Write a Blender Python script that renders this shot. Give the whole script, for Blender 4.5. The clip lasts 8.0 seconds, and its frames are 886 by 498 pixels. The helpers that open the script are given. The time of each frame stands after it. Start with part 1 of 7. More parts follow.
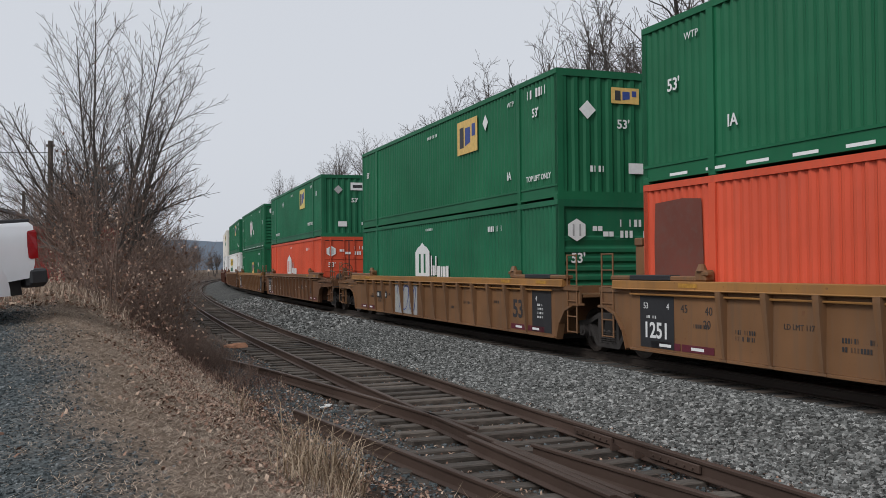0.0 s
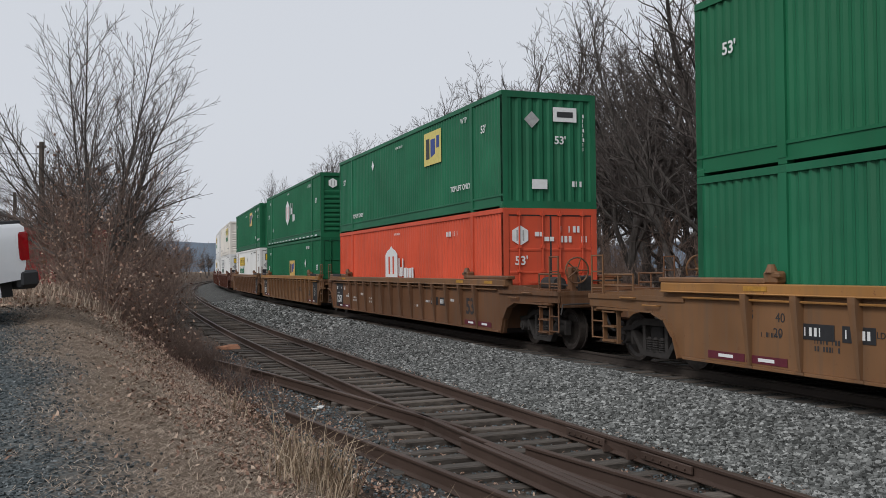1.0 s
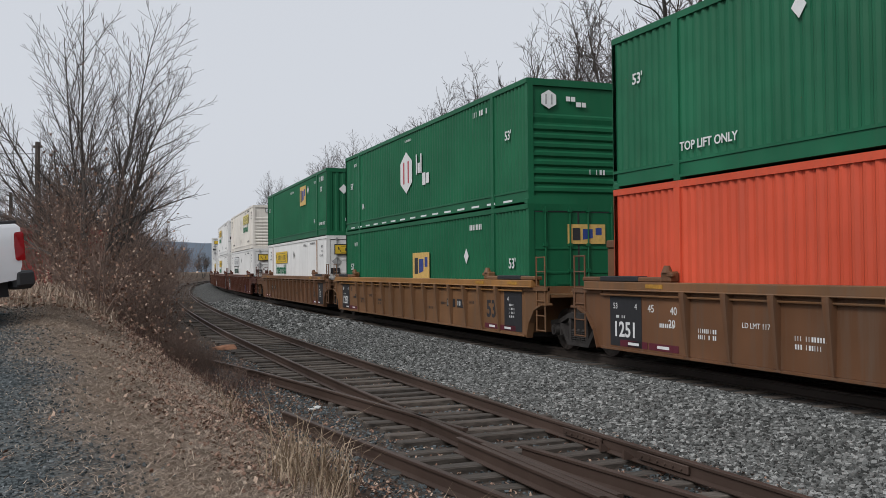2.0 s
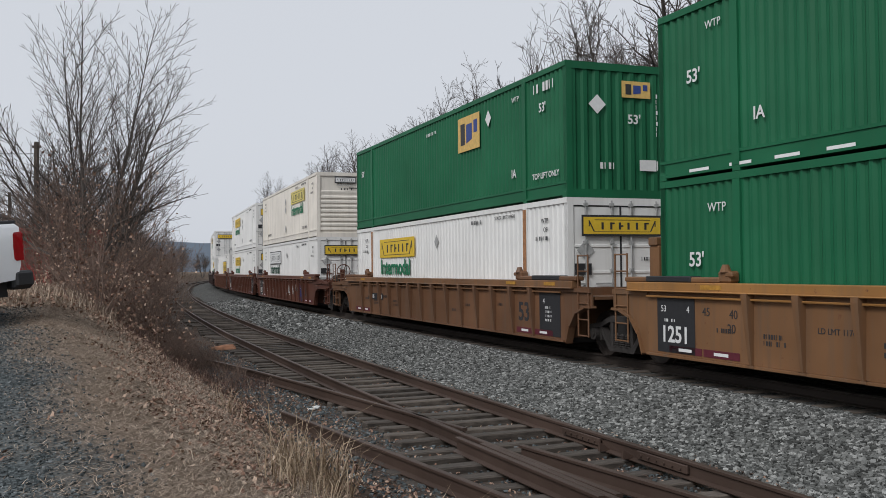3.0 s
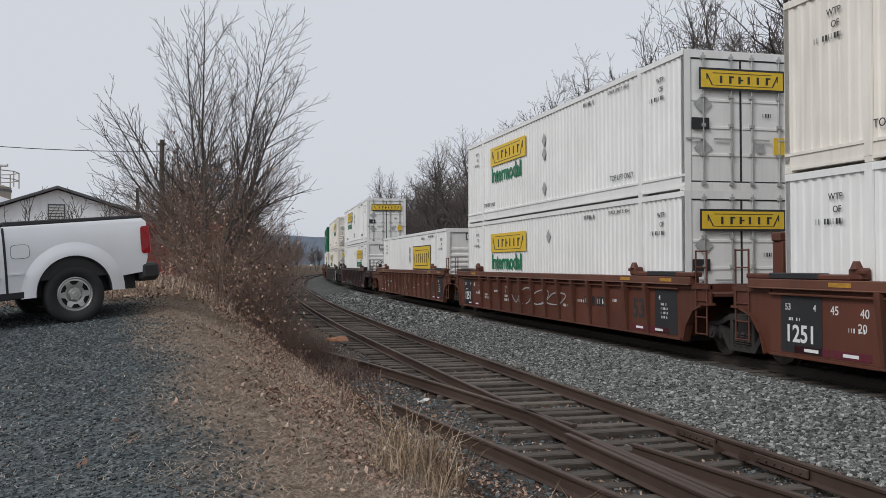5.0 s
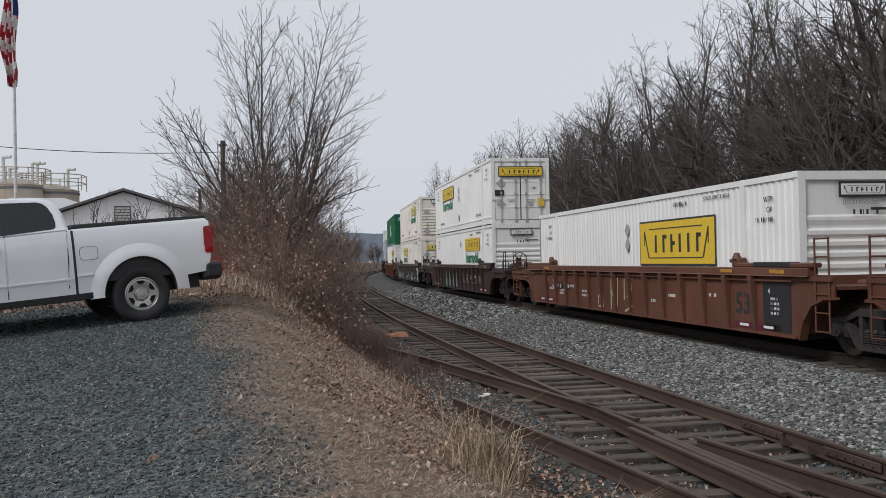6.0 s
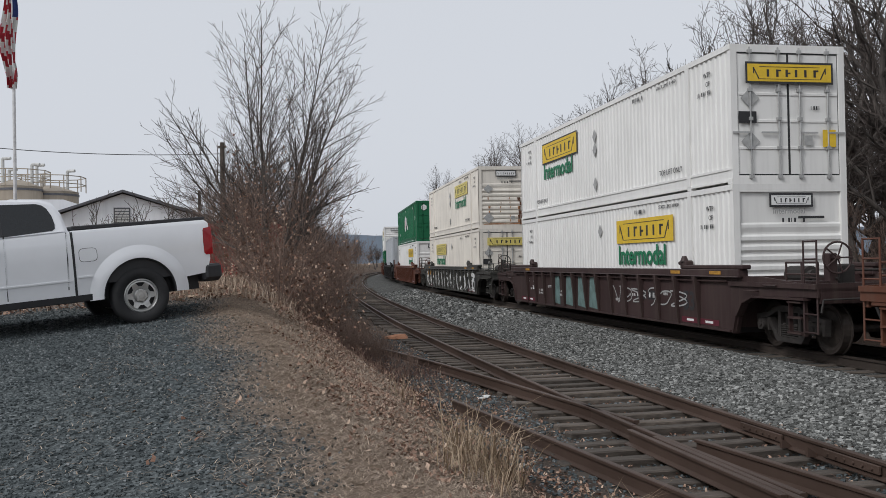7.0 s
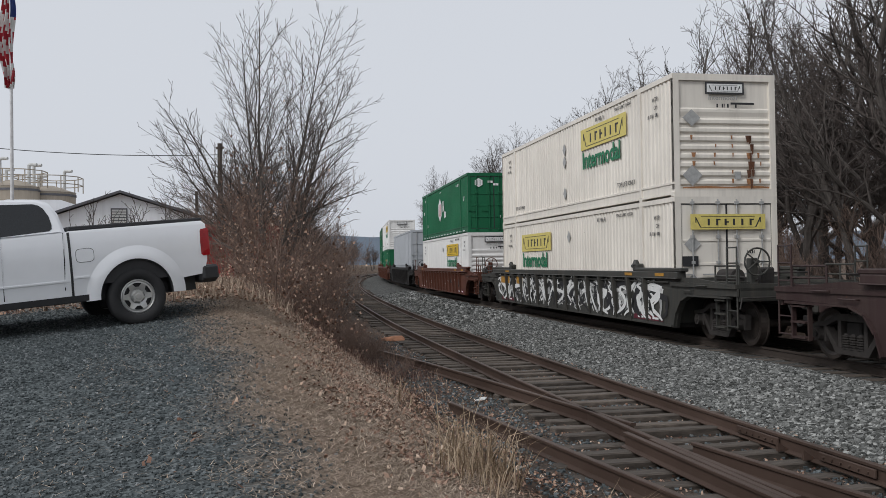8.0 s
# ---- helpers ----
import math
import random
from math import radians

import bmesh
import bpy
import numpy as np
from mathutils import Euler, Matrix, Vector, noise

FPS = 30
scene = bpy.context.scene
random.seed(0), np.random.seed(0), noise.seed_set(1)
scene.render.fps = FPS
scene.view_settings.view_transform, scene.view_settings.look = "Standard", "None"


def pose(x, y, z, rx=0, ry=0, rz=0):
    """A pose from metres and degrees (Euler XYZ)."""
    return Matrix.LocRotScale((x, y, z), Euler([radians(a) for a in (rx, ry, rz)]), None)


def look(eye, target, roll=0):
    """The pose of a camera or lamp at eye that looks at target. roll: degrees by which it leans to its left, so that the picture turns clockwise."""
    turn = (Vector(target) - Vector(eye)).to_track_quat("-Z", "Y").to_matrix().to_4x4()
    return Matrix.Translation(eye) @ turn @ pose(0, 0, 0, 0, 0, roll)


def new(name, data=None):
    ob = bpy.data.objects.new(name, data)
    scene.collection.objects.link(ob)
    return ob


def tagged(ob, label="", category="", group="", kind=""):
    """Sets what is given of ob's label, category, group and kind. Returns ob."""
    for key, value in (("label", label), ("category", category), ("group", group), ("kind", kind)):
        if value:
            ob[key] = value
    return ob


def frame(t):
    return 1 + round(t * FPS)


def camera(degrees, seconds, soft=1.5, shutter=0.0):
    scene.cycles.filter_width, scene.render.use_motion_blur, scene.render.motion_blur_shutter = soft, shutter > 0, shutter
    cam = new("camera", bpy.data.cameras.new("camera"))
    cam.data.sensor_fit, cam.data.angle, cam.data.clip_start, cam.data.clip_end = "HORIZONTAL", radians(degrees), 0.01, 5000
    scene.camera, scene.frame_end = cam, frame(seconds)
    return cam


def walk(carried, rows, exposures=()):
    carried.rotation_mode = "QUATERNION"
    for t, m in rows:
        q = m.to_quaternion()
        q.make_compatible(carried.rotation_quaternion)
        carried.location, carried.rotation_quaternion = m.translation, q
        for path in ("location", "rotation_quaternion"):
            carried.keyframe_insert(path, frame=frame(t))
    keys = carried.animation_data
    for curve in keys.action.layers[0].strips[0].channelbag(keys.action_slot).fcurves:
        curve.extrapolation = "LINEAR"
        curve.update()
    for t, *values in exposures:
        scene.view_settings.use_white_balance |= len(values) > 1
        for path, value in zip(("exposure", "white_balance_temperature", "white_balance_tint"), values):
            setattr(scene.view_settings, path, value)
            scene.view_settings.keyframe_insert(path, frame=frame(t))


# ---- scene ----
cam = camera(51.64, 8.0, soft=0.6)
EYE_Z = 1.8
PATH = [(0.0, 0.0, 1.158, 0.51), (0.5, -0.233, 1.225, 0.47), (1.0, -0.463, 1.239, 0.54), (1.5, -0.613, 1.251, 0.52),
        (3.0, -0.726, 1.234, 0.58), (3.5, -0.769, 1.299, 0.50), (4.0, -1.082, 1.333, 0.53), (4.5, -0.66, 1.305, 0.445),
        (4.7, 1.2, 1.2, 0.4), (4.9, 4.55, 1.03, 0.25), (5.0, 6.133, 0.939, 0.2), (5.2, 8.26, 0.751, 0.38),
        (5.45, 9.35, 0.68, 0.75), (5.8, 9.72, 0.66, 1.05), (6.3, 9.80, 0.66, 1.18), (6.5, 9.794, 0.666, 1.182),
        (7.0, 9.754, 0.78, 1.079), (7.5, 9.638, 0.85, 0.934), (8.0, 9.578, 0.898, 0.845)]
walk(cam, [(t, pose(0, 0, EYE_Z, 90 + p, r, y)) for t, y, p, r in PATH])

# ---------------------------------------------------------------- light: bright overcast, late winter
SUN_AZ, SUN_EL = 218.0, 40.0     # bearing from +y turning to +x; behind the camera, a little to its left
world = bpy.data.worlds.new("overcast_sky")
scene.world = world
world.use_nodes = True
wn, wl = world.node_tree.nodes, world.node_tree.links
wn.clear()
sky = wn.new("ShaderNodeTexSky")
sky.sky_type = "NISHITA"
sky.sun_disc = False
sky.sun_elevation, sky.sun_rotation = radians(SUN_EL), radians(SUN_AZ)
sky.air_density, sky.dust_density, sky.ozone_density = 1.0, 4.0, 2.0
sat = wn.new("ShaderNodeHueSaturation")
sat.inputs["Saturation"].default_value = 0.18
cloud = wn.new("ShaderNodeMix")
cloud.data_type = "RGBA"
cloud.inputs["Factor"].default_value = 0.86
cloud.inputs["B"].default_value = (6.85, 7.2, 7.85, 1)
bg = wn.new("ShaderNodeBackground")
bg.inputs["Strength"].default_value = 0.1
wo = wn.new("ShaderNodeOutputWorld")
wl.new(sky.outputs["Color"], sat.inputs["Color"])
wl.new(sat.outputs["Color"], cloud.inputs["A"])
wl.new(cloud.outputs["Result"], bg.inputs["Color"])
wl.new(bg.outputs["Background"], wo.inputs["Surface"])
sun_data = bpy.data.lights.new("sun", "SUN")
sun_data.energy, sun_data.angle, sun_data.color = 1.5, radians(18), (0.985, 0.985, 1.0)
sun = new("sun", sun_data)
a_, e_ = radians(SUN_AZ), radians(SUN_EL)
sun.matrix_world = look((0, 0, 60), (-30 * math.sin(a_) * math.cos(e_), -30 * math.cos(a_) * math.cos(e_), 60 - 30 * math.sin(e_)))
scene.view_settings.exposure = 0.0

# ---------------------------------------------------------------- materials
def node_mat(name):
    m = bpy.data.materials.new(name)
    m.use_nodes = True
    nt = m.node_tree
    return m, nt, nt.nodes["Principled BSDF"]


def N(nt, kind, **inputs):
    n = nt.nodes.new(kind)
    for k, v in inputs.items():
        n.inputs[k.replace("_", " ")].default_value = v
    return n


def noise_at(nt, scale, detail=4.0, rough=0.6, stretch=None, coord="Object"):
    tc = nt.nodes.new("ShaderNodeTexCoord")
    tex = N(nt, "ShaderNodeTexNoise", Scale=scale, Detail=detail, Roughness=rough)
    if stretch:
        mp = N(nt, "ShaderNodeMapping", Scale=stretch)
        nt.links.new(tc.outputs[coord], mp.inputs["Vector"])
        nt.links.new(mp.outputs["Vector"], tex.inputs["Vector"])
    else:
        nt.links.new(tc.outputs[coord], tex.inputs["Vector"])
    return tex


def ramp(nt, source, stops):
    r = nt.nodes.new("ShaderNodeValToRGB")
    while len(r.color_ramp.elements) < len(stops):
        r.color_ramp.elements.new(0.5)
    for el, (p, c) in zip(r.color_ramp.elements, stops):
        el.position, el.color = p, (*c, 1) if len(c) == 3 else c
    nt.links.new(source, r.inputs["Fac"])
    return r


def mixed(nt, fac, a, b, blend="MIX"):
    m = nt.nodes.new("ShaderNodeMix")
    m.data_type, m.blend_type = "RGBA", blend
    for sock, v in ((m.inputs["Factor"], fac), (m.inputs["A"], a), (m.inputs["B"], b)):
        if isinstance(v, bpy.types.NodeSocket):
            nt.links.new(v, sock)
        elif isinstance(v, (int, float)):
            sock.default_value = v
        else:
            sock.default_value = (*v, 1)
    return m.outputs["Result"]


def bumped(nt, bsdf, height, strength, distance):
    b = N(nt, "ShaderNodeBump", Strength=strength, Distance=distance)
    nt.links.new(height, b.inputs["Height"])
    nt.links.new(b.outputs["Normal"], bsdf.inputs["Normal"])


def painted(name, colour, wear=(0.16, 0.07, 0.035), amount=0.5, rough=0.5, fade=0.18, streak=0.35):
    """Weathered paint on steel: broad fading, rain streaks, specks of rust."""
    m, nt, b = node_mat(name)
    broad = noise_at(nt, 0.45, 3)
    lighter = tuple(min(1, c * (1 + fade) + 0.004) for c in colour)
    darker = tuple(c * (1 - fade) for c in colour)
    base = ramp(nt, broad.outputs["Fac"], [(0.3, darker), (0.7, lighter)]).outputs["Color"]
    st = noise_at(nt, 1.0, 5, 0.65, (5.0, 5.0, 0.35))
    sr = ramp(nt, st.outputs["Fac"], [(0.46, (0, 0, 0)), (0.70, (1, 1, 1))])
    sm = nt.nodes.new("ShaderNodeMath")
    sm.operation = "MULTIPLY"
    sm.inputs[1].default_value = streak
    nt.links.new(sr.outputs["Color"], sm.inputs[0])
    dirt = tuple(0.55 * c + 0.45 * w for c, w in zip(colour, (0.12, 0.10, 0.08)))
    base = mixed(nt, sm.outputs[0], base, dirt)
    sp = noise_at(nt, 7.0, 8, 0.75)
    rr = ramp(nt, sp.outputs["Fac"], [(0.70 - 0.08 * amount, (0, 0, 0)), (0.76 - 0.08 * amount, (1, 1, 1))])
    base = mixed(nt, rr.outputs["Color"], base, wear)
    nt.links.new(base, b.inputs["Base Color"])
    b.inputs["Roughness"].default_value = rough
    b.inputs["Specular IOR Level"].default_value = 0.25
    bumped(nt, b, sp.outputs["Fac"], 0.12, 0.004)
    return m


def plain(name, colour, rough=0.6, metal=0.0, vary=0.15, scale=9.0):
    m, nt, b = node_mat(name)
    n = noise_at(nt, scale, 4)
    base = ramp(nt, n.outputs["Fac"], [(0.3, tuple(c * (1 - vary) for c in colour)), (0.7, tuple(min(1, c * (1 + vary)) for c in colour))])
    nt.links.new(base.outputs["Color"], b.inputs["Base Color"])
    b.inputs["Roughness"].default_value, b.inputs["Metallic"].default_value = rough, metal
    return m


GREEN = painted("green_container_paint", (0.008, 0.118, 0.050), amount=0.15, fade=0.16, streak=0.10, rough=0.55)
GREEN_OLD = painted("faded_green_container_paint", (0.011, 0.125, 0.058), amount=0.4, fade=0.22, streak=0.2, rough=0.55)
ORANGE = painted("orange_container_paint", (0.62, 0.088, 0.04), amount=0.35, fade=0.15, streak=0.35)
WHITE = painted("white_container_paint", (0.78, 0.77, 0.74), amount=0.05, fade=0.06, streak=0.22)
BEIGE = painted("dirty_white_container_paint", (0.77, 0.72, 0.64), amount=0.35, fade=0.09, streak=0.35)
OCHRE = painted("ochre_wagon_paint", (0.192, 0.096, 0.044), amount=1.1, fade=0.25, streak=0.95)
OCHRE_WORN = painted("worn_ochre_wagon_paint", (0.155, 0.075, 0.038), amount=1.0, fade=0.28, streak=1.0)
OCHRE_DIRTY = painted("sooty_ochre_wagon_paint", (0.15, 0.07, 0.034), amount=0.9, fade=0.28, streak=1.0)
OCHRE_TOP = painted("worn_yellow_chord_paint", (0.32, 0.155, 0.048), amount=1.1, fade=0.22, streak=0.6)
BROWN = painted("brown_wagon_paint", (0.105, 0.036, 0.022), amount=0.5, fade=0.25, streak=0.6)
RUST = painted("rust_brown_wagon_paint", (0.125, 0.05, 0.031), amount=0.7, fade=0.25, streak=0.7)
MAROON = painted("dark_maroon_wagon_paint", (0.046, 0.027, 0.026), amount=0.4, fade=0.2, streak=0.6)
GREYCAR = painted("grey_wagon_paint", (0.05, 0.05, 0.045), amount=0.6, fade=0.2, streak=0.7)
BOGIE = plain("dusty_cast_steel", (0.036, 0.031, 0.028), 0.75, 0.1, vary=0.35, scale=5.0)
DARK = plain("sooty_undergear_steel", (0.014, 0.012, 0.011), 0.8, 0.1)
BLACKP = plain("black_stencil_panel", (0.022, 0.022, 0.024), 0.6)
PRINT_W = plain("white_print", (0.74, 0.74, 0.72), 0.6, vary=0.06)
PRINT_K = plain("black_print", (0.03, 0.03, 0.032), 0.6)
PRINT_G = plain("green_print", (0.01, 0.17, 0.075), 0.6)
PRINT_Y = plain("yellow_print", (0.72, 0.48, 0.035), 0.6, vary=0.08)
PRINT_YP = plain("pale_yellow_print", (0.66, 0.55, 0.16), 0.6, vary=0.1)
PRINT_GOLD = plain("gold_print", (0.66, 0.43, 0.13), 0.6)
PRINT_B = plain("blue_print", (0.03, 0.06, 0.24), 0.6)
PRINT_R = plain("red_print", (0.45, 0.03, 0.05), 0.6)
TAPE_M = plain("maroon_strip_paint", (0.11, 0.014, 0.026), 0.6)
STEEL = plain("galvanised_rod", (0.42, 0.42, 0.41), 0.5, 0.4)
GASKET = plain("black_rubber_seal", (0.03, 0.03, 0.031), 0.8)
REFL = plain("white_reflector_tape", (0.8, 0.8, 0.78), 0.35, vary=0.05)


# ---------------------------------------------------------------- mesh helpers
def finish(bm, name, material, smooth=False):
    me = bpy.data.meshes.new(name)
    bm.to_mesh(me)
    bm.free()
    if smooth:
        for p in me.polygons:
            p.use_smooth = True
    for m in (material if isinstance(material, (list, tuple)) else [material]):
        me.materials.append(m)
    return me


def part(name, bm, material, parent=None, label="", at=None, smooth=False):
    """One mesh object out of a bmesh (or a ready mesh), under its thing."""
    me = bm if isinstance(bm, bpy.types.Mesh) else finish(bm, name, material, smooth)
    ob = new(name, me)
    if parent is not None:
        ob.parent = parent
    if at is not None:
        ob.matrix_basis = at
    if label:
        ob["label"] = label
    return ob


def box(bm, x0, x1, y0, y1, z0, z1, bevel=0.0):
    vs = [bm.verts.new((x, y, z)) for x in (x0, x1) for y in (y0, y1) for z in (z0, z1)]
    fs = [bm.faces.new([vs[i] for i in q]) for q in ((0, 1, 3, 2), (4, 6, 7, 5), (0, 4, 5, 1), (2, 3, 7, 6), (0, 2, 6, 4), (1, 5, 7, 3))]
    if bevel:
        es = {e for f in fs for e in f.edges}
        bmesh.ops.bevel(bm, geom=list(es), offset=bevel, segments=1, affect="EDGES")
    return bm


def boxes(*bs, bevel=0.0):
    bm = bmesh.new()
    for b in bs:
        box(bm, *b, bevel=bevel)
    return bm


def tube(bm, a, b, r0, r1=None, n=8, caps=True):
    a, b = Vector(a), Vector(b)
    r1 = r0 if r1 is None else r1
    d = (b - a).normalized()
    u = d.orthogonal().normalized()
    v = d.cross(u)
    ra = [bm.verts.new(a + (u * math.cos(k * math.tau / n) + v * math.sin(k * math.tau / n)) * r0) for k in range(n)]
    rb = [bm.verts.new(b + (u * math.cos(k * math.tau / n) + v * math.sin(k * math.tau / n)) * r1) for k in range(n)]
    for k in range(n):
        bm.faces.new((ra[k], ra[(k + 1) % n], rb[(k + 1) % n], rb[k]))
    if caps:
        bm.faces.new(ra[::-1])
        bm.faces.new(rb)
    return bm


def prism(bm, outline, y0, y1):
    """An outline in x,z pushed from y0 to y1."""
    a = [bm.verts.new((x, y0, z)) for x, z in outline]
    b = [bm.verts.new((x, y1, z)) for x, z in outline]
    n = len(a)
    bm.faces.new(a)
    bm.faces.new(b[::-1])
    for k in range(n):
        bm.faces.new((a[k], b[k], b[(k + 1) % n], a[(k + 1) % n]))
    return bm


# ---------------------------------------------------------------- the lie of the line
# distance along the main track: 0 beside the camera, growing away from it; offset: metres towards the camera's side
X0, Y0, TH, K1, K2 = 8.036, 9.536, -0.37715, 0.0011740, -6.76e-7


def heading(s):
    c = min(max(s, -150), 420)
    return TH + K1 * c + K2 * c * c / 2


STEP = 0.5
_S = np.arange(-400, 1600.01, STEP)
_H = np.array([heading(s) for s in _S])
_i0 = int(round(400 / STEP))
_X = np.concatenate([[0], np.cumsum((np.sin(_H[1:]) + np.sin(_H[:-1])) / 2 * STEP)])
_Y = np.concatenate([[0], np.cumsum((np.cos(_H[1:]) + np.cos(_H[:-1])) / 2 * STEP)])
_X, _Y = _X - _X[_i0] + X0, _Y - _Y[_i0] + Y0


def on_line(s, off=0.0):
    x, y, h = np.interp(s, _S, _X), np.interp(s, _S, _Y), np.interp(s, _S, _H)
    return float(x - math.cos(h) * off), float(y + math.sin(h) * off), float(h)


def to_line(x, y):
    i = int(np.argmin((_X - x) ** 2 + (_Y - y) ** 2))
    h = _H[i]
    ds = (x - _X[i]) * math.sin(h) + (y - _Y[i]) * math.cos(h)
    return float(_S[i] + ds), float(-((x - _X[i]) * math.cos(h) - (y - _Y[i]) * math.sin(h)))


def smooth(a, b, x):
    t = min(max((x - a) / (b - a), 0), 1)
    return t * t * (3 - 2 * t)


def lot_height(s, off):
    """The gravel lot climbs away from the camera, flattens beyond the truck and tilts down away from the track."""
    u = min(max(s + 5.0, -4.0), 15.5)
    return 0.2 + 0.081 * u - 0.06 * min(max(off - 11, 0), 9)


def bank_foot(s):
    return 8.05 + 0.15 * math.sin(s * 0.35) + 0.07 * min(max(0, s - 4), 16)


def ground_height(s, off, rough=True):
    main = -0.20 - 0.30 * smooth(1.75, 3.9, abs(off))
    z = main
    if off > 3.0:
        f = bank_foot(s)
        lot = lot_height(s, off)
        z = main - 0.015 * smooth(4.0, 4.8, off) + 0.05 * smooth(6.9, 7.5, off) + (lot - main - 0.05) * smooth(f - 0.55, f + 3.1, off)
    elif off < -3.0:
        z = main - 0.35 * smooth(3.5, 6.0, -off) + 0.5 * smooth(8, 30, -off)
    if rough:
        n = noise.noise(Vector((s * 0.5, off * 0.5, 0.3))) * 0.035 + noise.noise(Vector((s * 2.1, off * 2.1, 7.0))) * 0.018
        damp = 0.35 if abs(off) < 8 else 1.0
        z += n * damp
    return z


def ground_at(x, y):
    return ground_height(*to_line(x, y))


# ---------------------------------------------------------------- containers
CL, CW, CH = 16.154, 2.591, 2.896
FONT_MESH = {}


def word(text, height, material, bold=0.0):
    key = (text, round(height, 3), material.name, bold)
    if key not in FONT_MESH:
        cu = bpy.data.curves.new("lettering", "FONT")
        cu.body, cu.size, cu.extrude, cu.offset, cu.resolution_u = text, height / 0.72, 0.002, bold, 3
        tmp = new("lettering_tmp", cu)
        bpy.context.view_layer.update()
        me = bpy.data.meshes.new_from_object(tmp.evaluated_get(bpy.context.evaluated_depsgraph_get()))
        bpy.data.objects.remove(tmp)
        me.materials.clear()
        me.materials.append(material)
        me.name = "lettering"
        FONT_MESH[key] = me
    return FONT_MESH[key]


def text_part(parent, text, height, material, m, label="", bold=0.0):
    return part("lettering", word(text, height, material, bold), None, parent, label, m)


SIDE_Y = -CW / 2


def on_side(x, z, lift=0.0):
    return pose(x, SIDE_Y - 0.012 - lift, z, 90, 0, 0)


def on_front(y, z, lift=0.0, x=CL / 2):
    """Upright on the forward end: local x runs to the far side."""
    return pose(x + 0.016 + lift, y, z, 90, 0, 90)


def flat_shape(name, outline, material, parent, m, label="", thick=0.004):
    bm = bmesh.new()
    a = [bm.verts.new((x, y, 0)) for x, y in outline]
    b = [bm.verts.new((x, y, thick)) for x, y in outline]
    bm.faces.new(b)
    for k in range(len(a)):
        bm.faces.new((a[k], a[(k + 1) % len(a)], b[(k + 1) % len(a)], b[k]))
    return part(name, bm, material, parent, label, m)


def rect(w, h, x=0.0, y=0.0):
    return [(x - w / 2, y - h / 2), (x + w / 2, y - h / 2), (x + w / 2, y + h / 2), (x - w / 2, y + h / 2)]


MESH = {}


def corrugated(x0, x1, z0, z1, pitch, depth, flat):
    """A sheet in x,z with upright trapezoid ribs, outside towards -y at y = 0."""
    n = max(1, round((x1 - x0) / pitch))
    p = (x1 - x0) / n
    slope = (p - 2 * flat) / 2 if p > 2 * flat else p * 0.1
    xs = []
    for k in range(n):
        b = x0 + k * p
        xs += [(b, 0), (b + flat, 0), (b + flat + slope, depth), (b + 2 * flat + slope - 0.0, depth)]
    xs.append((x1, 0))
    return xs


def sheet_bm(profile, z0, z1, thick=0.02):
    bm = bmesh.new()
    lo = [bm.verts.new((x, y, z0)) for x, y in profile]
    hi = [bm.verts.new((x, y, z1)) for x, y in profile]
    for k in range(len(profile) - 1):
        bm.faces.new((lo[k], lo[k + 1], hi[k + 1], hi[k]))
    bmesh.ops.solidify(bm, geom=bm.faces[:], thickness=-thick)
    return bm


def shared(key, make):
    if key not in MESH:
        MESH[key] = make()
    return MESH[key]


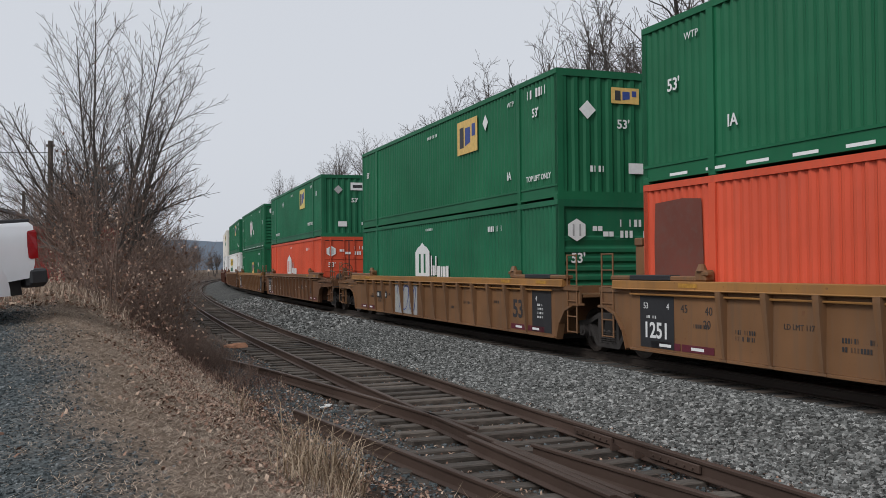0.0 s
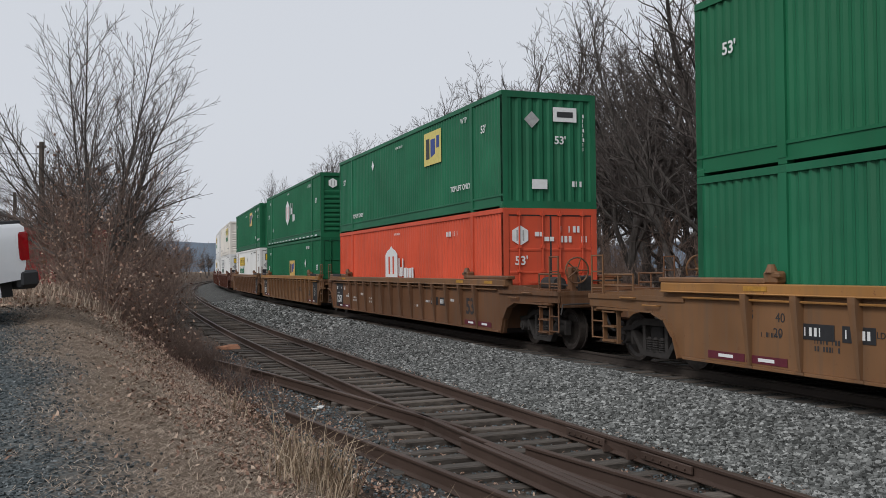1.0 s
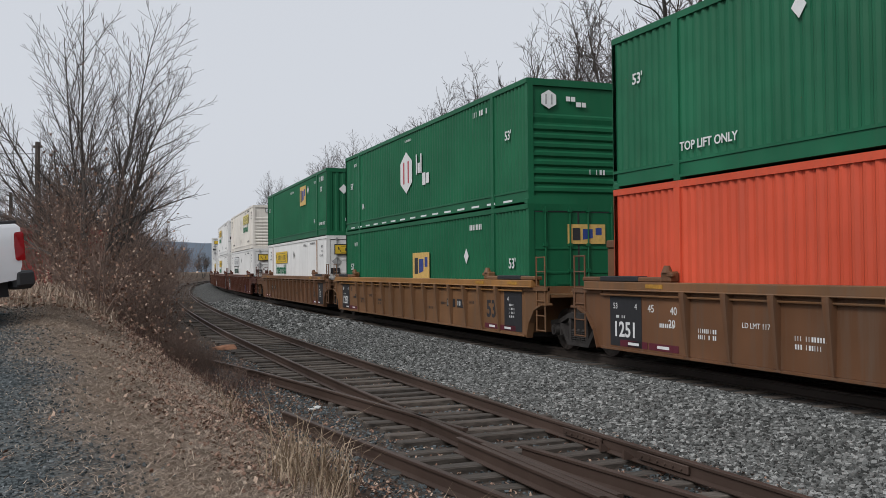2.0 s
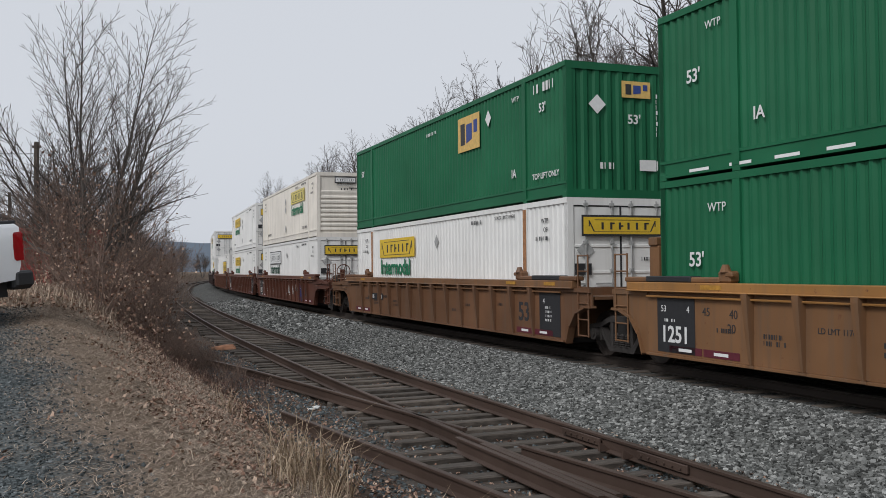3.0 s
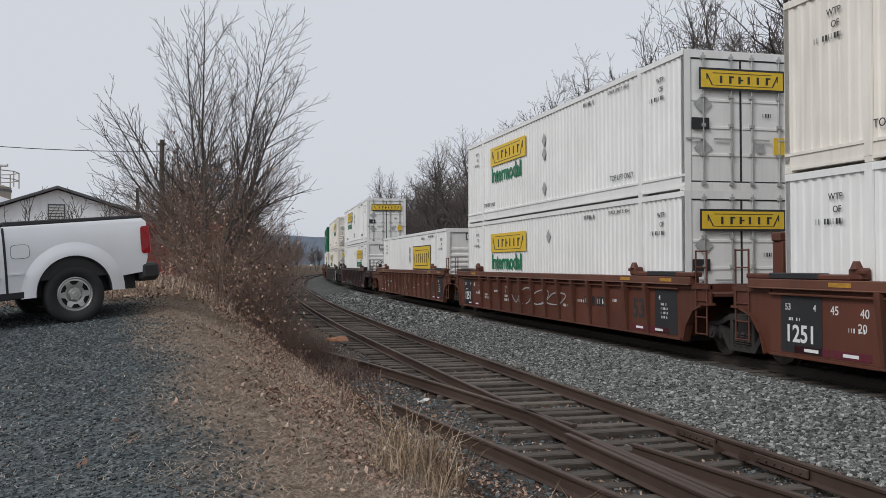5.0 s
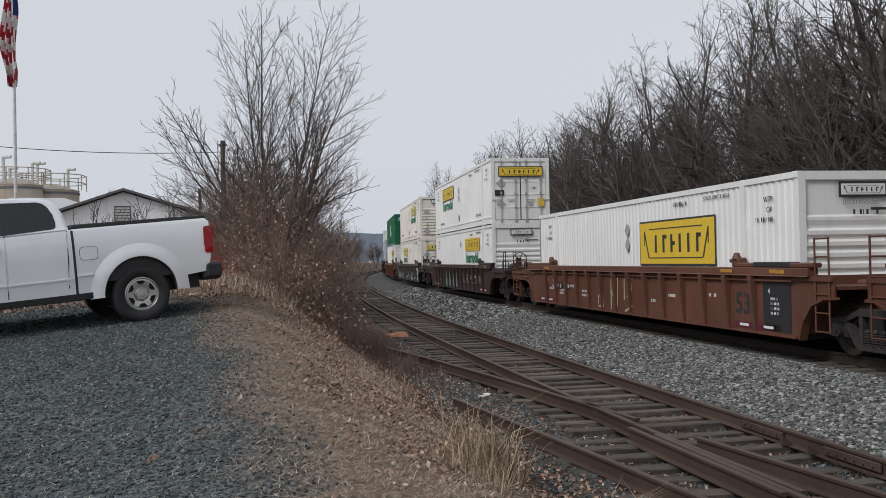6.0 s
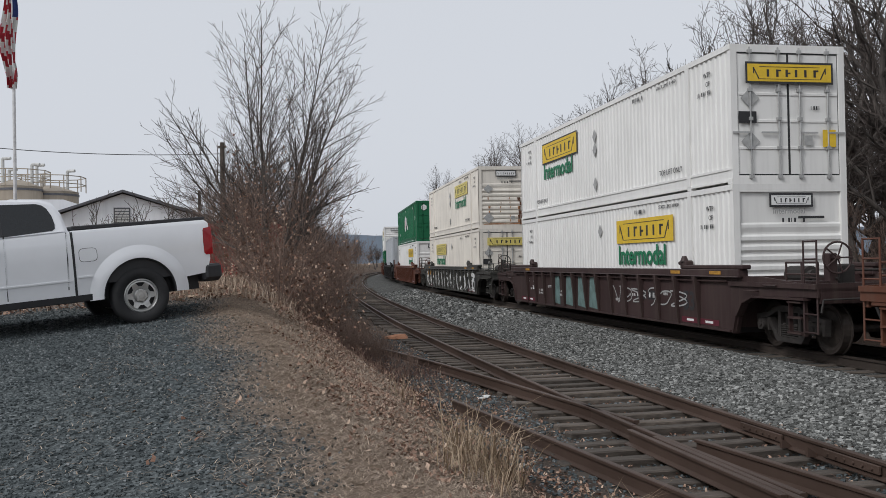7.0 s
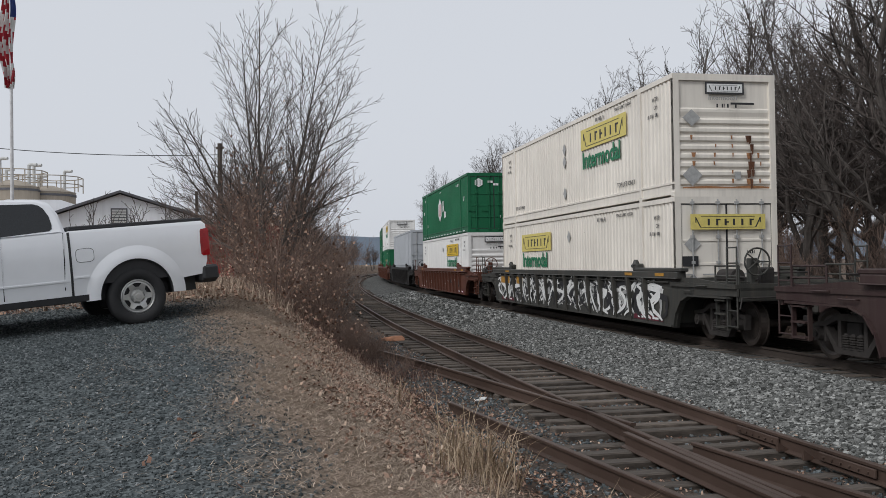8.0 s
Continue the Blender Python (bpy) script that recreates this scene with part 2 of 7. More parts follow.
def container_mesh(kind, paint, white):
    """Shared meshes of one 53-foot box."""
    pitch, flat = (0.235, 0.08) if white else (0.205, 0.052)
    depth = 0.026 if white else 0.04
    e = CL / 2
    key = (kind, paint.name, white)
    if kind == "side_wall":
        def make():
            bm = bmesh.new()
            for a, b in ((-e + 0.12, -6.19), (-6.01, 6.01), (6.19, e - 0.12)):
                pr = corrugated(a, b, 0, 0, pitch, depth, flat)
                lo = [bm.verts.new((x, y + 0.012, 0.345)) for x, y in pr]
                hi = [bm.verts.new((x, y + 0.012, CH - 0.11)) for x, y in pr]
                for k in range(len(pr) - 1):
                    bm.faces.new((lo[k], lo[k + 1], hi[k + 1], hi[k]))
            return finish(bm, "side_wall", paint)
    elif kind == "side_frame":
        def make():
            bm = boxes((-e, e, -0.012, 0.09, CH - 0.115, CH), (-e, e, -0.014, 0.10, 0.055, 0.10), (-e, e, 0.010, 0.10, 0.10, 0.30), (-e, e, -0.012, 0.10, 0.30, 0.35),
                       (-e, -e + 0.125, 0.0, 0.15, 0.17, CH - 0.11), (e - 0.125, e, 0.0, 0.15, 0.17, CH - 0.11),
                       (-6.185, -6.015, -0.024, 0.12, 0.10, CH - 0.115), (6.015, 6.185, -0.024, 0.12, 0.10, CH - 0.115))
            return finish(bm, "side_frame", paint)
    elif kind == "roof":
        def make():
            pr = corrugated(-e + 0.1, e - 0.1, 0, 0, 0.4, 0.02, 0.15)
            bm = bmesh.new()
            lo = [bm.verts.new((x, -CW / 2 + 0.09, CH - 0.03 - y)) for x, y in pr]
            hi = [bm.verts.new((x, CW / 2 - 0.09, CH - 0.03 - y)) for x, y in pr]
            for k in range(len(pr) - 1):
                bm.faces.new((lo[k], lo[k + 1], hi[k + 1], hi[k]))
            return finish(bm, "roof", paint)
    elif kind == "floor_frame":
        def make():
            return finish(boxes((-e + 0.05, e - 0.05, -CW / 2 + 0.05, CW / 2 - 0.05, 0.06, 0.15)), "floor_frame", paint)
    elif kind == "casting":
        def make():
            return finish(boxes((-0.09, 0.09, -0.03, 0.14, 0.0, 0.125), bevel=0.012), "corner_casting", paint)
    elif kind == "end_frame":
        w = CW / 2
        def make():
            return finish(boxes((-0.12, 0.012, -w, -w + 0.14, 0.0, CH), (-0.12, 0.012, w - 0.14, w, 0.0, CH),
                                (-0.12, 0.008, -w + 0.14, w - 0.14, CH - 0.16, CH), (-0.12, 0.008, -w + 0.14, w - 0.14, 0.0, 0.18)), "end_frame", paint)
    elif kind == "end_vertical":
        w = CW / 2 - 0.14
        def make():
            pr = corrugated(-w, w, 0, 0, 0.29, 0.04, 0.09)
            bm = bmesh.new()
            lo = [bm.verts.new((-y - 0.01, x, 0.18)) for x, y in pr]
            hi = [bm.verts.new((-y - 0.01, x, CH - 0.16)) for x, y in pr]
            for k in range(len(pr) - 1):
                bm.faces.new((lo[k], lo[k + 1], hi[k + 1], hi[k]))
            return finish(bm, "end_wall", paint)
    elif kind == "end_horizontal":
        w = CW / 2 - 0.14
        def make():
            bm = bmesh.new()
            zs = [(0.18, 0), (0.26, 0)]
            for k in range(8):
                z = 0.30 + k * 0.205
                zs += [(z, 0.045), (z + 0.075, 0.045), (z + 0.12, 0), (z + 0.16, 0)]
            zs += [(2.0, 0.03), (2.06, 0.03), (2.1, 0), (CH - 0.16, 0)]
            lo = [bm.verts.new((-0.05 + y, -w, z)) for z, y in zs]
            hi = [bm.verts.new((-0.05 + y, w, z)) for z, y in zs]
            for k in range(len(zs) - 1):
                bm.faces.new((lo[k], hi[k], hi[k + 1], lo[k + 1]))
            return finish(bm, "end_wall", paint)
    elif kind == "door":
        w = CW / 2 - 0.15
        def make():
            bm = boxes((-0.06, -0.012, 0.012, w, 0.2, CH - 0.18), bevel=0.01)
            for z in (0.72, 1.28, 1.84):
                box(bm, -0.014, 0.006, 0.03, w - 0.02, z, z + 0.06, bevel=0.006)
            return finish(bm, "door", paint)
    elif kind == "gasket":
        w = CW / 2 - 0.15
        def make():
            return finish(boxes((-0.03, -0.004, 0.002, 0.022, 0.185, CH - 0.165), (-0.03, -0.004, w - 0.004, w + 0.02, 0.185, CH - 0.165),
                                (-0.03, -0.004, 0.022, w - 0.004, 0.185, 0.21), (-0.03, -0.004, 0.022, w - 0.004, CH - 0.19, CH - 0.165)), "gasket", paint)
    elif kind == "rod":
        def make():
            bm = bmesh.new()
            tube(bm, (0.035, 0, 0.1), (0.035, 0, CH - 0.06), 0.019, n=6)
            for z in (0.16, 0.75, 1.35, 1.95, CH - 0.15):
                box(bm, -0.01, 0.06, -0.045, 0.045, z - 0.035, z + 0.035)
            box(bm, 0.03, 0.05, -0.02, 0.4, 1.05, 1.085)
            return finish(bm, "lock_rod", STEEL if white else paint)
    return shared(key, make)


def container(paint, white, front, rear, label, group="containers on the train"):
    c = tagged(new("shipping_container"), label, "container", group)
    def put(name, kind, m=None, lab=""):
        return part(name, container_mesh(kind, paint, white), None, c, lab, m)
    half = pose(0, 0, 0, 0, 0, 180)
    for turn in (pose(0, 0, 0), half):
        put("side_wall", "side_wall", turn @ pose(0, -CW / 2, 0))
        put("side_frame", "side_frame", turn @ pose(0, -CW / 2, 0))
        for x in (-CL / 2 + 0.09, -6.1, 6.1, CL / 2 - 0.09):
            for z in (0.0, CH - 0.122):
                put("corner_casting", "casting", turn @ pose(x, -CW / 2 + 0.012, z))
    put("roof", "roof")
    put("floor_frame", "floor_frame")
    for kind, turn in ((front, pose(CL / 2, 0, 0)), (rear, pose(-CL / 2, 0, 0, 0, 0, 180))):
        put("end_frame", "end_frame", turn)
        if kind == "doors":
            for sgn in (1, -1):
                flip = Matrix.Diagonal((1, sgn, 1, 1))
                d = part("door", container_mesh("door", paint, white), None, c, "", turn @ flip)
                part("gasket", container_mesh("gasket", GASKET, white), None, d, "black rubber door seal")
                for y in (0.24, 0.88):
                    part("lock_rod", container_mesh("rod", paint, white), None, d, "", pose(0, y, 0))
        else:
            put("end_wall", "end_" + kind, turn)
    return c


# ---- markings (brand marks are plain shapes)
def gold_panel(c, x, z, w, h, place, back=None):
    """A gold panel with three dark and blue letter-like bars."""
    flat_shape("sign_panel", rect(w, h), back or PRINT_GOLD, c, place(x, z), "gold brand panel")
    up = pose(0, 0, 0.005)
    flat_shape("sign_bar", rect(0.2 * w, 0.62 * h, -0.27 * w), PRINT_K, c, place(x, z) @ up)
    flat_shape("sign_bar", [(-0.1 * w, -0.28 * h), (0.16 * w, -0.2 * h), (0.16 * w, 0.26 * h), (-0.1 * w, 0.26 * h)], PRINT_B, c, place(x, z) @ up)
    flat_shape("sign_bar", rect(0.16 * w, 0.36 * h, 0.32 * w, 0.14 * h), PRINT_B, c, place(x, z) @ up)


def scroll_panel(c, x, z, w, h, place, mat, frame_mat=None, bars=PRINT_K):
    """A yellow panel with a rolled scroll outline and a row of dark letter bars."""
    if frame_mat:
        flat_shape("sign_border", rect(w + 0.09, h + 0.09), frame_mat, c, place(x, z))
    flat_shape("sign_panel", rect(w, h), mat, c, place(x, z) @ pose(0, 0, 0.004), "yellow brand panel")
    up = pose(0, 0, 0.009)
    r = random.Random(int(w * 1000) + int(x * 10))
    n = 6
    for k in range(n):
        bx = (-0.26 + 0.56 * k / (n - 1)) * w
        bw = 0.028 * w
        flat_shape("sign_bar", rect(bw, 0.42 * h, bx, -0.02 * h), bars, c, place(x, z) @ up)
        if k in (1, 2, 5):
            flat_shape("sign_bar", rect(0.05 * w, 0.09 * h, bx + 0.02 * w, (0.14 if k != 2 else -0.02) * h), bars, c, place(x, z) @ up)
    for sgn in (-1, 1):
        flat_shape("sign_bar", rect(0.012 * w, 0.34 * h, sgn * 0.43 * w, 0.12 * h), bars, c, place(x, z) @ up)
        flat_shape("sign_bar", [(sgn * 0.44 * w, 0.3 * h), (sgn * 0.425 * w, 0.3 * h), (sgn * 0.36 * w, -0.36 * h), (sgn * 0.375 * w, -0.36 * h)], bars, c, place(x, z) @ up)
    for dz in (0.34, -0.36):
        flat_shape("sign_bar", rect(0.72 * w, 0.025 * h, 0, dz * h), bars, c, place(x, z) @ up)


def bars_row(c, x, z, n, h, place, mat, pitch=None, seed=1):
    """Unreadable stencilling: small upright bars."""
    r = random.Random(seed)
    pitch = pitch or h * 0.75
    bm = bmesh.new()
    for k in range(n):
        if r.random() < 0.12:
            continue
        w = h * r.choice((0.18, 0.42, 0.5))
        for q in ([(k * pitch, 0), (k * pitch + w, 0), (k * pitch + w, h), (k * pitch, h)],):
            vs = [bm.verts.new((a, b, 0.003)) for a, b in q]
            bm.faces.new(vs)
    tagged(part("stencil_line", bm, mat, c, "", place(x, z)), kind="stuff")


def diamond(c, x, z, w, h, place, mat):
    flat_shape("hazard_diamond", [(0, -h / 2), (w / 2, 0), (0, h / 2), (-w / 2, 0)], mat, c, place(x, z))


def scrawl(c, x, z, w, h, mat, seed, place, loops=5, thick=0.035):
    """A sprayed scrawl: looping ribbons with no letters in them."""
    r = random.Random(seed)
    for k in range(loops):
        cx = x + w * (k + 0.5) / loops
        rx, rz = w / loops * r.uniform(0.3, 0.62), h * r.uniform(0.28, 0.5)
        a0, turn, fx, fz = r.uniform(0, 6.28), r.choice((-1, 1)) * r.uniform(3.6, 6.6), r.choice((1, 1, 2)), r.choice((1, 1, 2))
        pts = []
        for i in range(19):
            a = a0 + turn * i / 18
            pts.append(Vector((rx * math.cos(a * fx) + 0.12 * rx * math.sin(3 * a), rz * math.sin(a * fz + 0.4))))
        bm = bmesh.new()
        rows = []
        for i, p in enumerate(pts):
            d = (pts[min(i + 1, 18)] - pts[max(i - 1, 0)])
            n = Vector((-d.y, d.x)).normalized() * thick / 2 if d.length > 1e-6 else Vector((thick / 2, 0))
            rows.append((bm.verts.new((p.x + n.x, p.y + n.y, 0.0005 * i / 18)), bm.verts.new((p.x - n.x, p.y - n.y, 0.0005 * i / 18))))
        for (a1, b1), (a2, b2) in zip(rows, rows[1:]):
            bm.faces.new((a1, b1, b2, a2))
        part("scrawl", bm, mat, c, "", place(cx, z, 0.002 + 0.001 * k))


def ribbon(c, pts, widths, mat, m, name="scrawl"):
    """One sprayed stroke of changing width along a line of places."""
    bm = bmesh.new()
    rows = []
    for i, p in enumerate(pts):
        d = Vector(pts[min(i + 1, len(pts) - 1)]) - Vector(pts[max(i - 1, 0)])
        n = Vector((-d.y, d.x)).normalized() * widths[i] / 2
        rows.append((bm.verts.new((p[0] + n.x, p[1] + n.y, 0.0004 * i)), bm.verts.new((p[0] - n.x, p[1] - n.y, 0.0004 * i))))
    for (a1, b1), (a2, b2) in zip(rows, rows[1:]):
        bm.faces.new((a1, b1, b2, a2))
    return part(name, bm, mat, c, "", m)


def bold_spray(c, x0, x1, z0, z1, mats, seed, place, count):
    """Swooping blade-like strokes that fill a band of the side."""
    r = random.Random(seed)
    for k in range(count):
        x = x0 + (x1 - x0) * (k + r.random()) / count
        h, w, lean, bow = (z1 - z0) * r.uniform(0.55, 0.98), r.uniform(0.05, 0.18), r.uniform(-0.9, 0.9), r.uniform(-0.6, 0.6)
        zz = z0 + (z1 - z0 - h) * r.random()
        pts = [(lean * (t - 0.5) + bow * math.sin(math.pi * t * r.choice((1, 1, 1.6))), h * t) for t in [i / 9 for i in range(10)]]
        ribbon(c, pts, [0.02 + w * math.sin(math.pi * (0.06 + 0.86 * i / 9)) for i in range(10)], mats[k % len(mats)], place(x, zz, 0.004 + 0.0045 * (k % 5)))


def hexagon(c, x, z, r, place, fill, mark):
    pts = [(r * math.sin(k * math.tau / 6), r * math.cos(k * math.tau / 6)) for k in range(6)]
    flat_shape("hexagon_badge", pts, fill, c, place(x, z))
    for dx in (-0.33, 0.33):
        flat_shape("sign_bar", rect(0.17 * r, 1.05 * r, dx * r), mark, c, place(x, z) @ pose(0, 0, 0.005))


def arch_badge(c, x, z, w, h, place, mat, hole):
    """A white arched badge with a tall H-shaped opening."""
    pts = [(-w / 2, -h / 2), (w / 2, -h / 2), (w / 2, h * 0.22), (w * 0.3, h * 0.36), (w * 0.14, h * 0.40), (0, h / 2), (-w * 0.14, h * 0.40), (-w * 0.3, h * 0.36), (-w / 2, h * 0.22)]
    flat_shape("arch_badge", pts, mat, c, place(x, z))
    up = pose(0, 0, 0.005)
    for dx in (-0.17, 0.17):
        flat_shape("sign_bar", rect(0.12 * w, 0.56 * h, dx * w, -0.12 * h), hole, c, place(x, z) @ up)


def brand_bars(c, x, z, h, place, mat, pattern):
    """Two rows of thick brand-like bars."""
    dx = 0.0
    for w, hh, dz in pattern:
        flat_shape("sign_bar", rect(w * h, hh * h, dx + w * h / 2, dz * h), mat, c, place(x, z))
        dx += w * h + 0.1 * h


# ---------------------------------------------------------------- wagons
WHEEL_R = 0.457


def bogie(parent, x, m=None):
    """A three-piece freight bogie under a wagon, centred at x."""
    b = part("bogie", shared("bolster", lambda: finish(boxes((-0.18, 0.18, -1.05, 1.05, 0.45, 0.72), (-0.3, 0.3, -0.4, 0.4, 0.7, 0.85), bevel=0.03), "bogie", DARK)), None, parent, "sooty cast-steel freight bogie", pose(x, 0, 0))

    def frame_mesh():
        """Cast side frame: bowed top member, V-shaped tension member, two columns round the spring nest, axle boxes."""
        bm = bmesh.new()
        prism(bm, [(-1.15, 0.64), (-1.15, 0.56), (-0.72, 0.60), (-0.4, 0.72), (0.4, 0.72), (0.72, 0.60), (1.15, 0.56), (1.15, 0.64), (0.7, 0.70), (0.36, 0.84), (-0.36, 0.84), (-0.7, 0.70)], -0.08, 0.06)
        prism(bm, [(-0.76, 0.58), (-0.66, 0.60), (-0.36, 0.25), (0.36, 0.25), (0.66, 0.60), (0.76, 0.58), (0.42, 0.15), (-0.42, 0.15)], -0.08, 0.06)
        for sx in (-1, 1):
            box(bm, sx * 0.34 - 0.045, sx * 0.34 + 0.045, -0.075, 0.06, 0.22, 0.76, bevel=0.012)
            prism(bm, [(sx * 0.70, 0.60), (sx * 0.70, 0.34), (sx * 0.76, 0.34), (sx * 0.78, 0.58)], -0.07, 0.06)
            prism(bm, [(sx * 1.15, 0.60), (sx * 1.12, 0.34), (sx * 1.06, 0.34), (sx * 1.03, 0.58)], -0.07, 0.06)
            tube(bm, (sx * 0.89, -0.15, 0.457), (sx * 0.89, 0.0, 0.457), 0.115, 0.13, n=14)
            tube(bm, (sx * 0.89, -0.175, 0.457), (sx * 0.89, -0.15, 0.457), 0.06, n=8)
        bmesh.ops.recalc_face_normals(bm, faces=bm.faces[:])
        return finish(bm, "side_frame", BOGIE)

    def spring_mesh():
        bm = bmesh.new()
        prof = [(0.24, 0.05)] + [q for k in range(6) for q in ((0.25 + k * 0.042, 0.085), (0.268 + k * 0.042, 0.085), (0.276 + k * 0.042, 0.058))] + [(0.51, 0.05)]
        n = 10
        rings = [[bm.verts.new((r * math.cos(k * math.tau / n), r * math.sin(k * math.tau / n), z)) for k in range(n)] for z, r in prof]
        for a, b in zip(rings, rings[1:]):
            for k in range(n):
                bm.faces.new((a[k], a[(k + 1) % n], b[(k + 1) % n], b[k]))
        return finish(bm, "spring", BOGIE)

    def wheels_mesh():
        """Axle and both wheels turned as one solid."""
        half = [(0.95, 0.0), (0.95, 0.075), (0.86, 0.08), (0.86, 0.15), (0.835, 0.19), (0.80, 0.33), (0.83, 0.385), (0.83, WHEEL_R - 0.006), (0.695, WHEEL_R), (0.688, WHEEL_R + 0.026), (0.66, WHEEL_R + 0.026), (0.655, 0.385), (0.70, 0.33), (0.69, 0.15), (0.66, 0.09), (0.1, 0.075)]
        prof = half + [(-y, r) for y, r in reversed(half)]
        bm = bmesh.new()
        n = 28
        rings = [[bm.verts.new((r * math.cos(k * math.tau / n), y, r * math.sin(k * math.tau / n))) for k in range(n)] if r > 0 else [bm.verts.new((0, y, 0))] for y, r in prof]
        for a, b in zip(rings, rings[1:]):
            for k in range(n):
                q = (k + 1) % n
                bm.faces.new([a[0], b[q], b[k]] if len(a) == 1 else ([a[k], a[q], b[0]] if len(b) == 1 else [a[k], a[q], b[q], b[k]]))
        bmesh.ops.recalc_face_normals(bm, faces=bm.faces[:])
        return finish(bm, "wheelset", WHEELM)
    for s in (0, 180):
        part("bogie_side_frame", shared("bogie_side", frame_mesh), None, b, "", pose(0, 0, 0, 0, 0, s) @ pose(0, -1.0, 0))
        for sx in (-0.19, 0.0, 0.19):
            part("spring", shared("bogie_spring", spring_mesh), None, b, "", pose(0, 0, 0, 0, 0, s) @ pose(sx, -1.02, 0))
    for sx in (-0.89, 0.89):
        w = part("wheelset", shared("wheelset", wheels_mesh), None, b, "", pose(sx, 0, WHEEL_R))
        WHEELSETS.append((w, sx))
    return b


WHEELM = plain("worn_wheel_steel", (0.05, 0.04, 0.034), 0.55, 0.3, vary=0.3)
WHEELSETS = []
SILL_Y = 1.47


def rib_mesh(paint):
    def make():
        bm = bmesh.new()
        vs = []
        for z, w, d in ((0.30, 0.026, 0.04), (0.42, 0.032, 0.06), (1.30, 0.062, 0.15), (1.38, 0.062, 0.15)):
            vs.append([bm.verts.new((x, y, z)) for x, y in ((-w, 0), (-w, -d), (w, -d), (w, 0))])
        for a, b in zip(vs, vs[1:]):
            for k in range(4):
                bm.faces.new((a[k], a[(k + 1) % 4], b[(k + 1) % 4], b[k]))
        bm.faces.new(vs[0][::-1])
        bm.faces.new(vs[-1])
        box(bm, -0.09, 0.09, -0.06, 0.0, 0.265, 0.30)
        return finish(bm, "rib", paint)
    return shared(("rib", paint.name), make)


def side_mesh(paint):
    def make():
        bm = boxes((-8.25, 8.25, -0.012, 0.03, 0.30, 1.38), bevel=0.004)
        return finish(bm, "side_panel", paint)
    return shared(("well_side", paint.name), make)


def flange_mesh(paint):
    return shared(("flange", paint.name), lambda: finish(boxes((-8.25, 8.25, -0.06, 0.05, 0.255, 0.30), bevel=0.004), "bottom_flange", paint))


def rod_mesh(paint):
    return shared(("side_rod", paint.name), lambda: finish(tube(bmesh.new(), (-8.2, -0.075, 1.285), (8.2, -0.075, 1.285), 0.018, n=6), "side_pipe", paint))


def chord_mesh(paint):
    def make():
        return finish(boxes((-8.75, 8.75, -0.12, 0.10, 1.38, 1.53), (-8.75, 8.75, -0.15, 0.10, 1.365, 1.392), bevel=0.012), "top_chord", paint)
    return shared(("chord", paint.name), make)


def guide_mesh(paint):
    def make():
        bm = boxes((6.25, 8.85, -0.09, 0.12, 1.53, 1.62), bevel=0.02)
        box(bm, 6.02, 6.3, -0.07, 0.14, 1.53, 1.72, bevel=0.03)
        tube(bm, (6.16, -0.02, 1.70), (6.16, -0.02, 1.82), 0.10, 0.05, n=10)
        box(bm, 5.95, 6.12, -0.08, 0.02, 1.62, 1.70, bevel=0.02)
        return finish(bm, "container_guide", paint)
    return shared(("guide", paint.name), make)


def end_mesh(paint, coupled):
    def make():
        reach = 11.25 if coupled else 9.35
        bm = bmesh.new()
        if coupled:
            plate = [(8.22, 0.27), (8.42, 0.27), (8.55, 0.62), (8.8, 0.90), (9.2, 1.02), (10.9, 1.05), (reach, 1.05), (reach, 1.28), (10.6, 1.30), (9.4, 1.40), (8.22, 1.40)]
        else:
            plate = [(8.22, 0.27), (8.36, 0.27), (8.5, 0.62), (8.75, 0.90), (9.0, 1.0), (reach, 1.02), (reach, 1.38), (8.22, 1.40)]
        for s in (-1, 1):
            y = s * (SILL_Y - 0.01)
            prism(bm, plate, y - 0.02, y + 0.02)
            box(bm, 8.22, reach, y - 0.07, y + 0.05, 1.30 if not coupled else 1.2, 1.385 if not coupled else 1.29)
            arch = [(8.36, 0.27), (8.5, 0.62), (8.75, 0.90), (9.1, 1.02), (10.9 if coupled else reach, 1.04)]
            for (xa, za), (xb, zb) in zip(arch, arch[1:]):
                prism(bm, [(xa, za), (xa + 0.03, za - 0.03), (xb + 0.01, zb - 0.045), (xb, zb)], y - s * 0.0 - 0.08, y + 0.08)
        box(bm, 8.22, 8.30, -1.42, 1.42, 0.35, 1.38)
        box(bm, 8.3, reach - 0.1, -0.35, 0.35, 0.86, 1.22)
        box(bm, 8.3, reach, -1.40, 1.40, 1.16, 1.22)
        if coupled:
            box(bm, reach - 0.12, reach, -1.42, 1.42, 0.95, 1.3)
            tube(bm, (reach, 0, 0.86), (11.75, 0, 0.86), 0.11, n=8)
            box(bm, 11.55, 11.9, -0.19, 0.19, 0.70, 1.02, bevel=0.05)
            box(bm, 9.3, 10.9, -1.35, -1.0, 1.28, 1.33)
            box(bm, 9.3, 10.9, 1.0, 1.35, 1.28, 1.33)
        else:
            box(bm, 8.5, 9.5, -0.5, 0.5, 0.75, 1.3, bevel=0.05)
        return finish(bm, "end_frame", paint)
    return shared(("end", paint.name, coupled), make)


def ladder_mesh(paint):
    def make():
        bm = bmesh.new()
        for x in (-0.2, 0.2):
            tube(bm, (x, 0, 0.42), (x, 0, 2.05), 0.018, n=6)
        for z in (0.44, 0.76, 1.08, 1.40, 1.72, 2.03):
            tube(bm, (-0.2, 0, z), (0.2, 0, z), 0.015, n=6)
        return finish(bm, "ladder", paint)
    return shared(("ladder", paint.name), make)


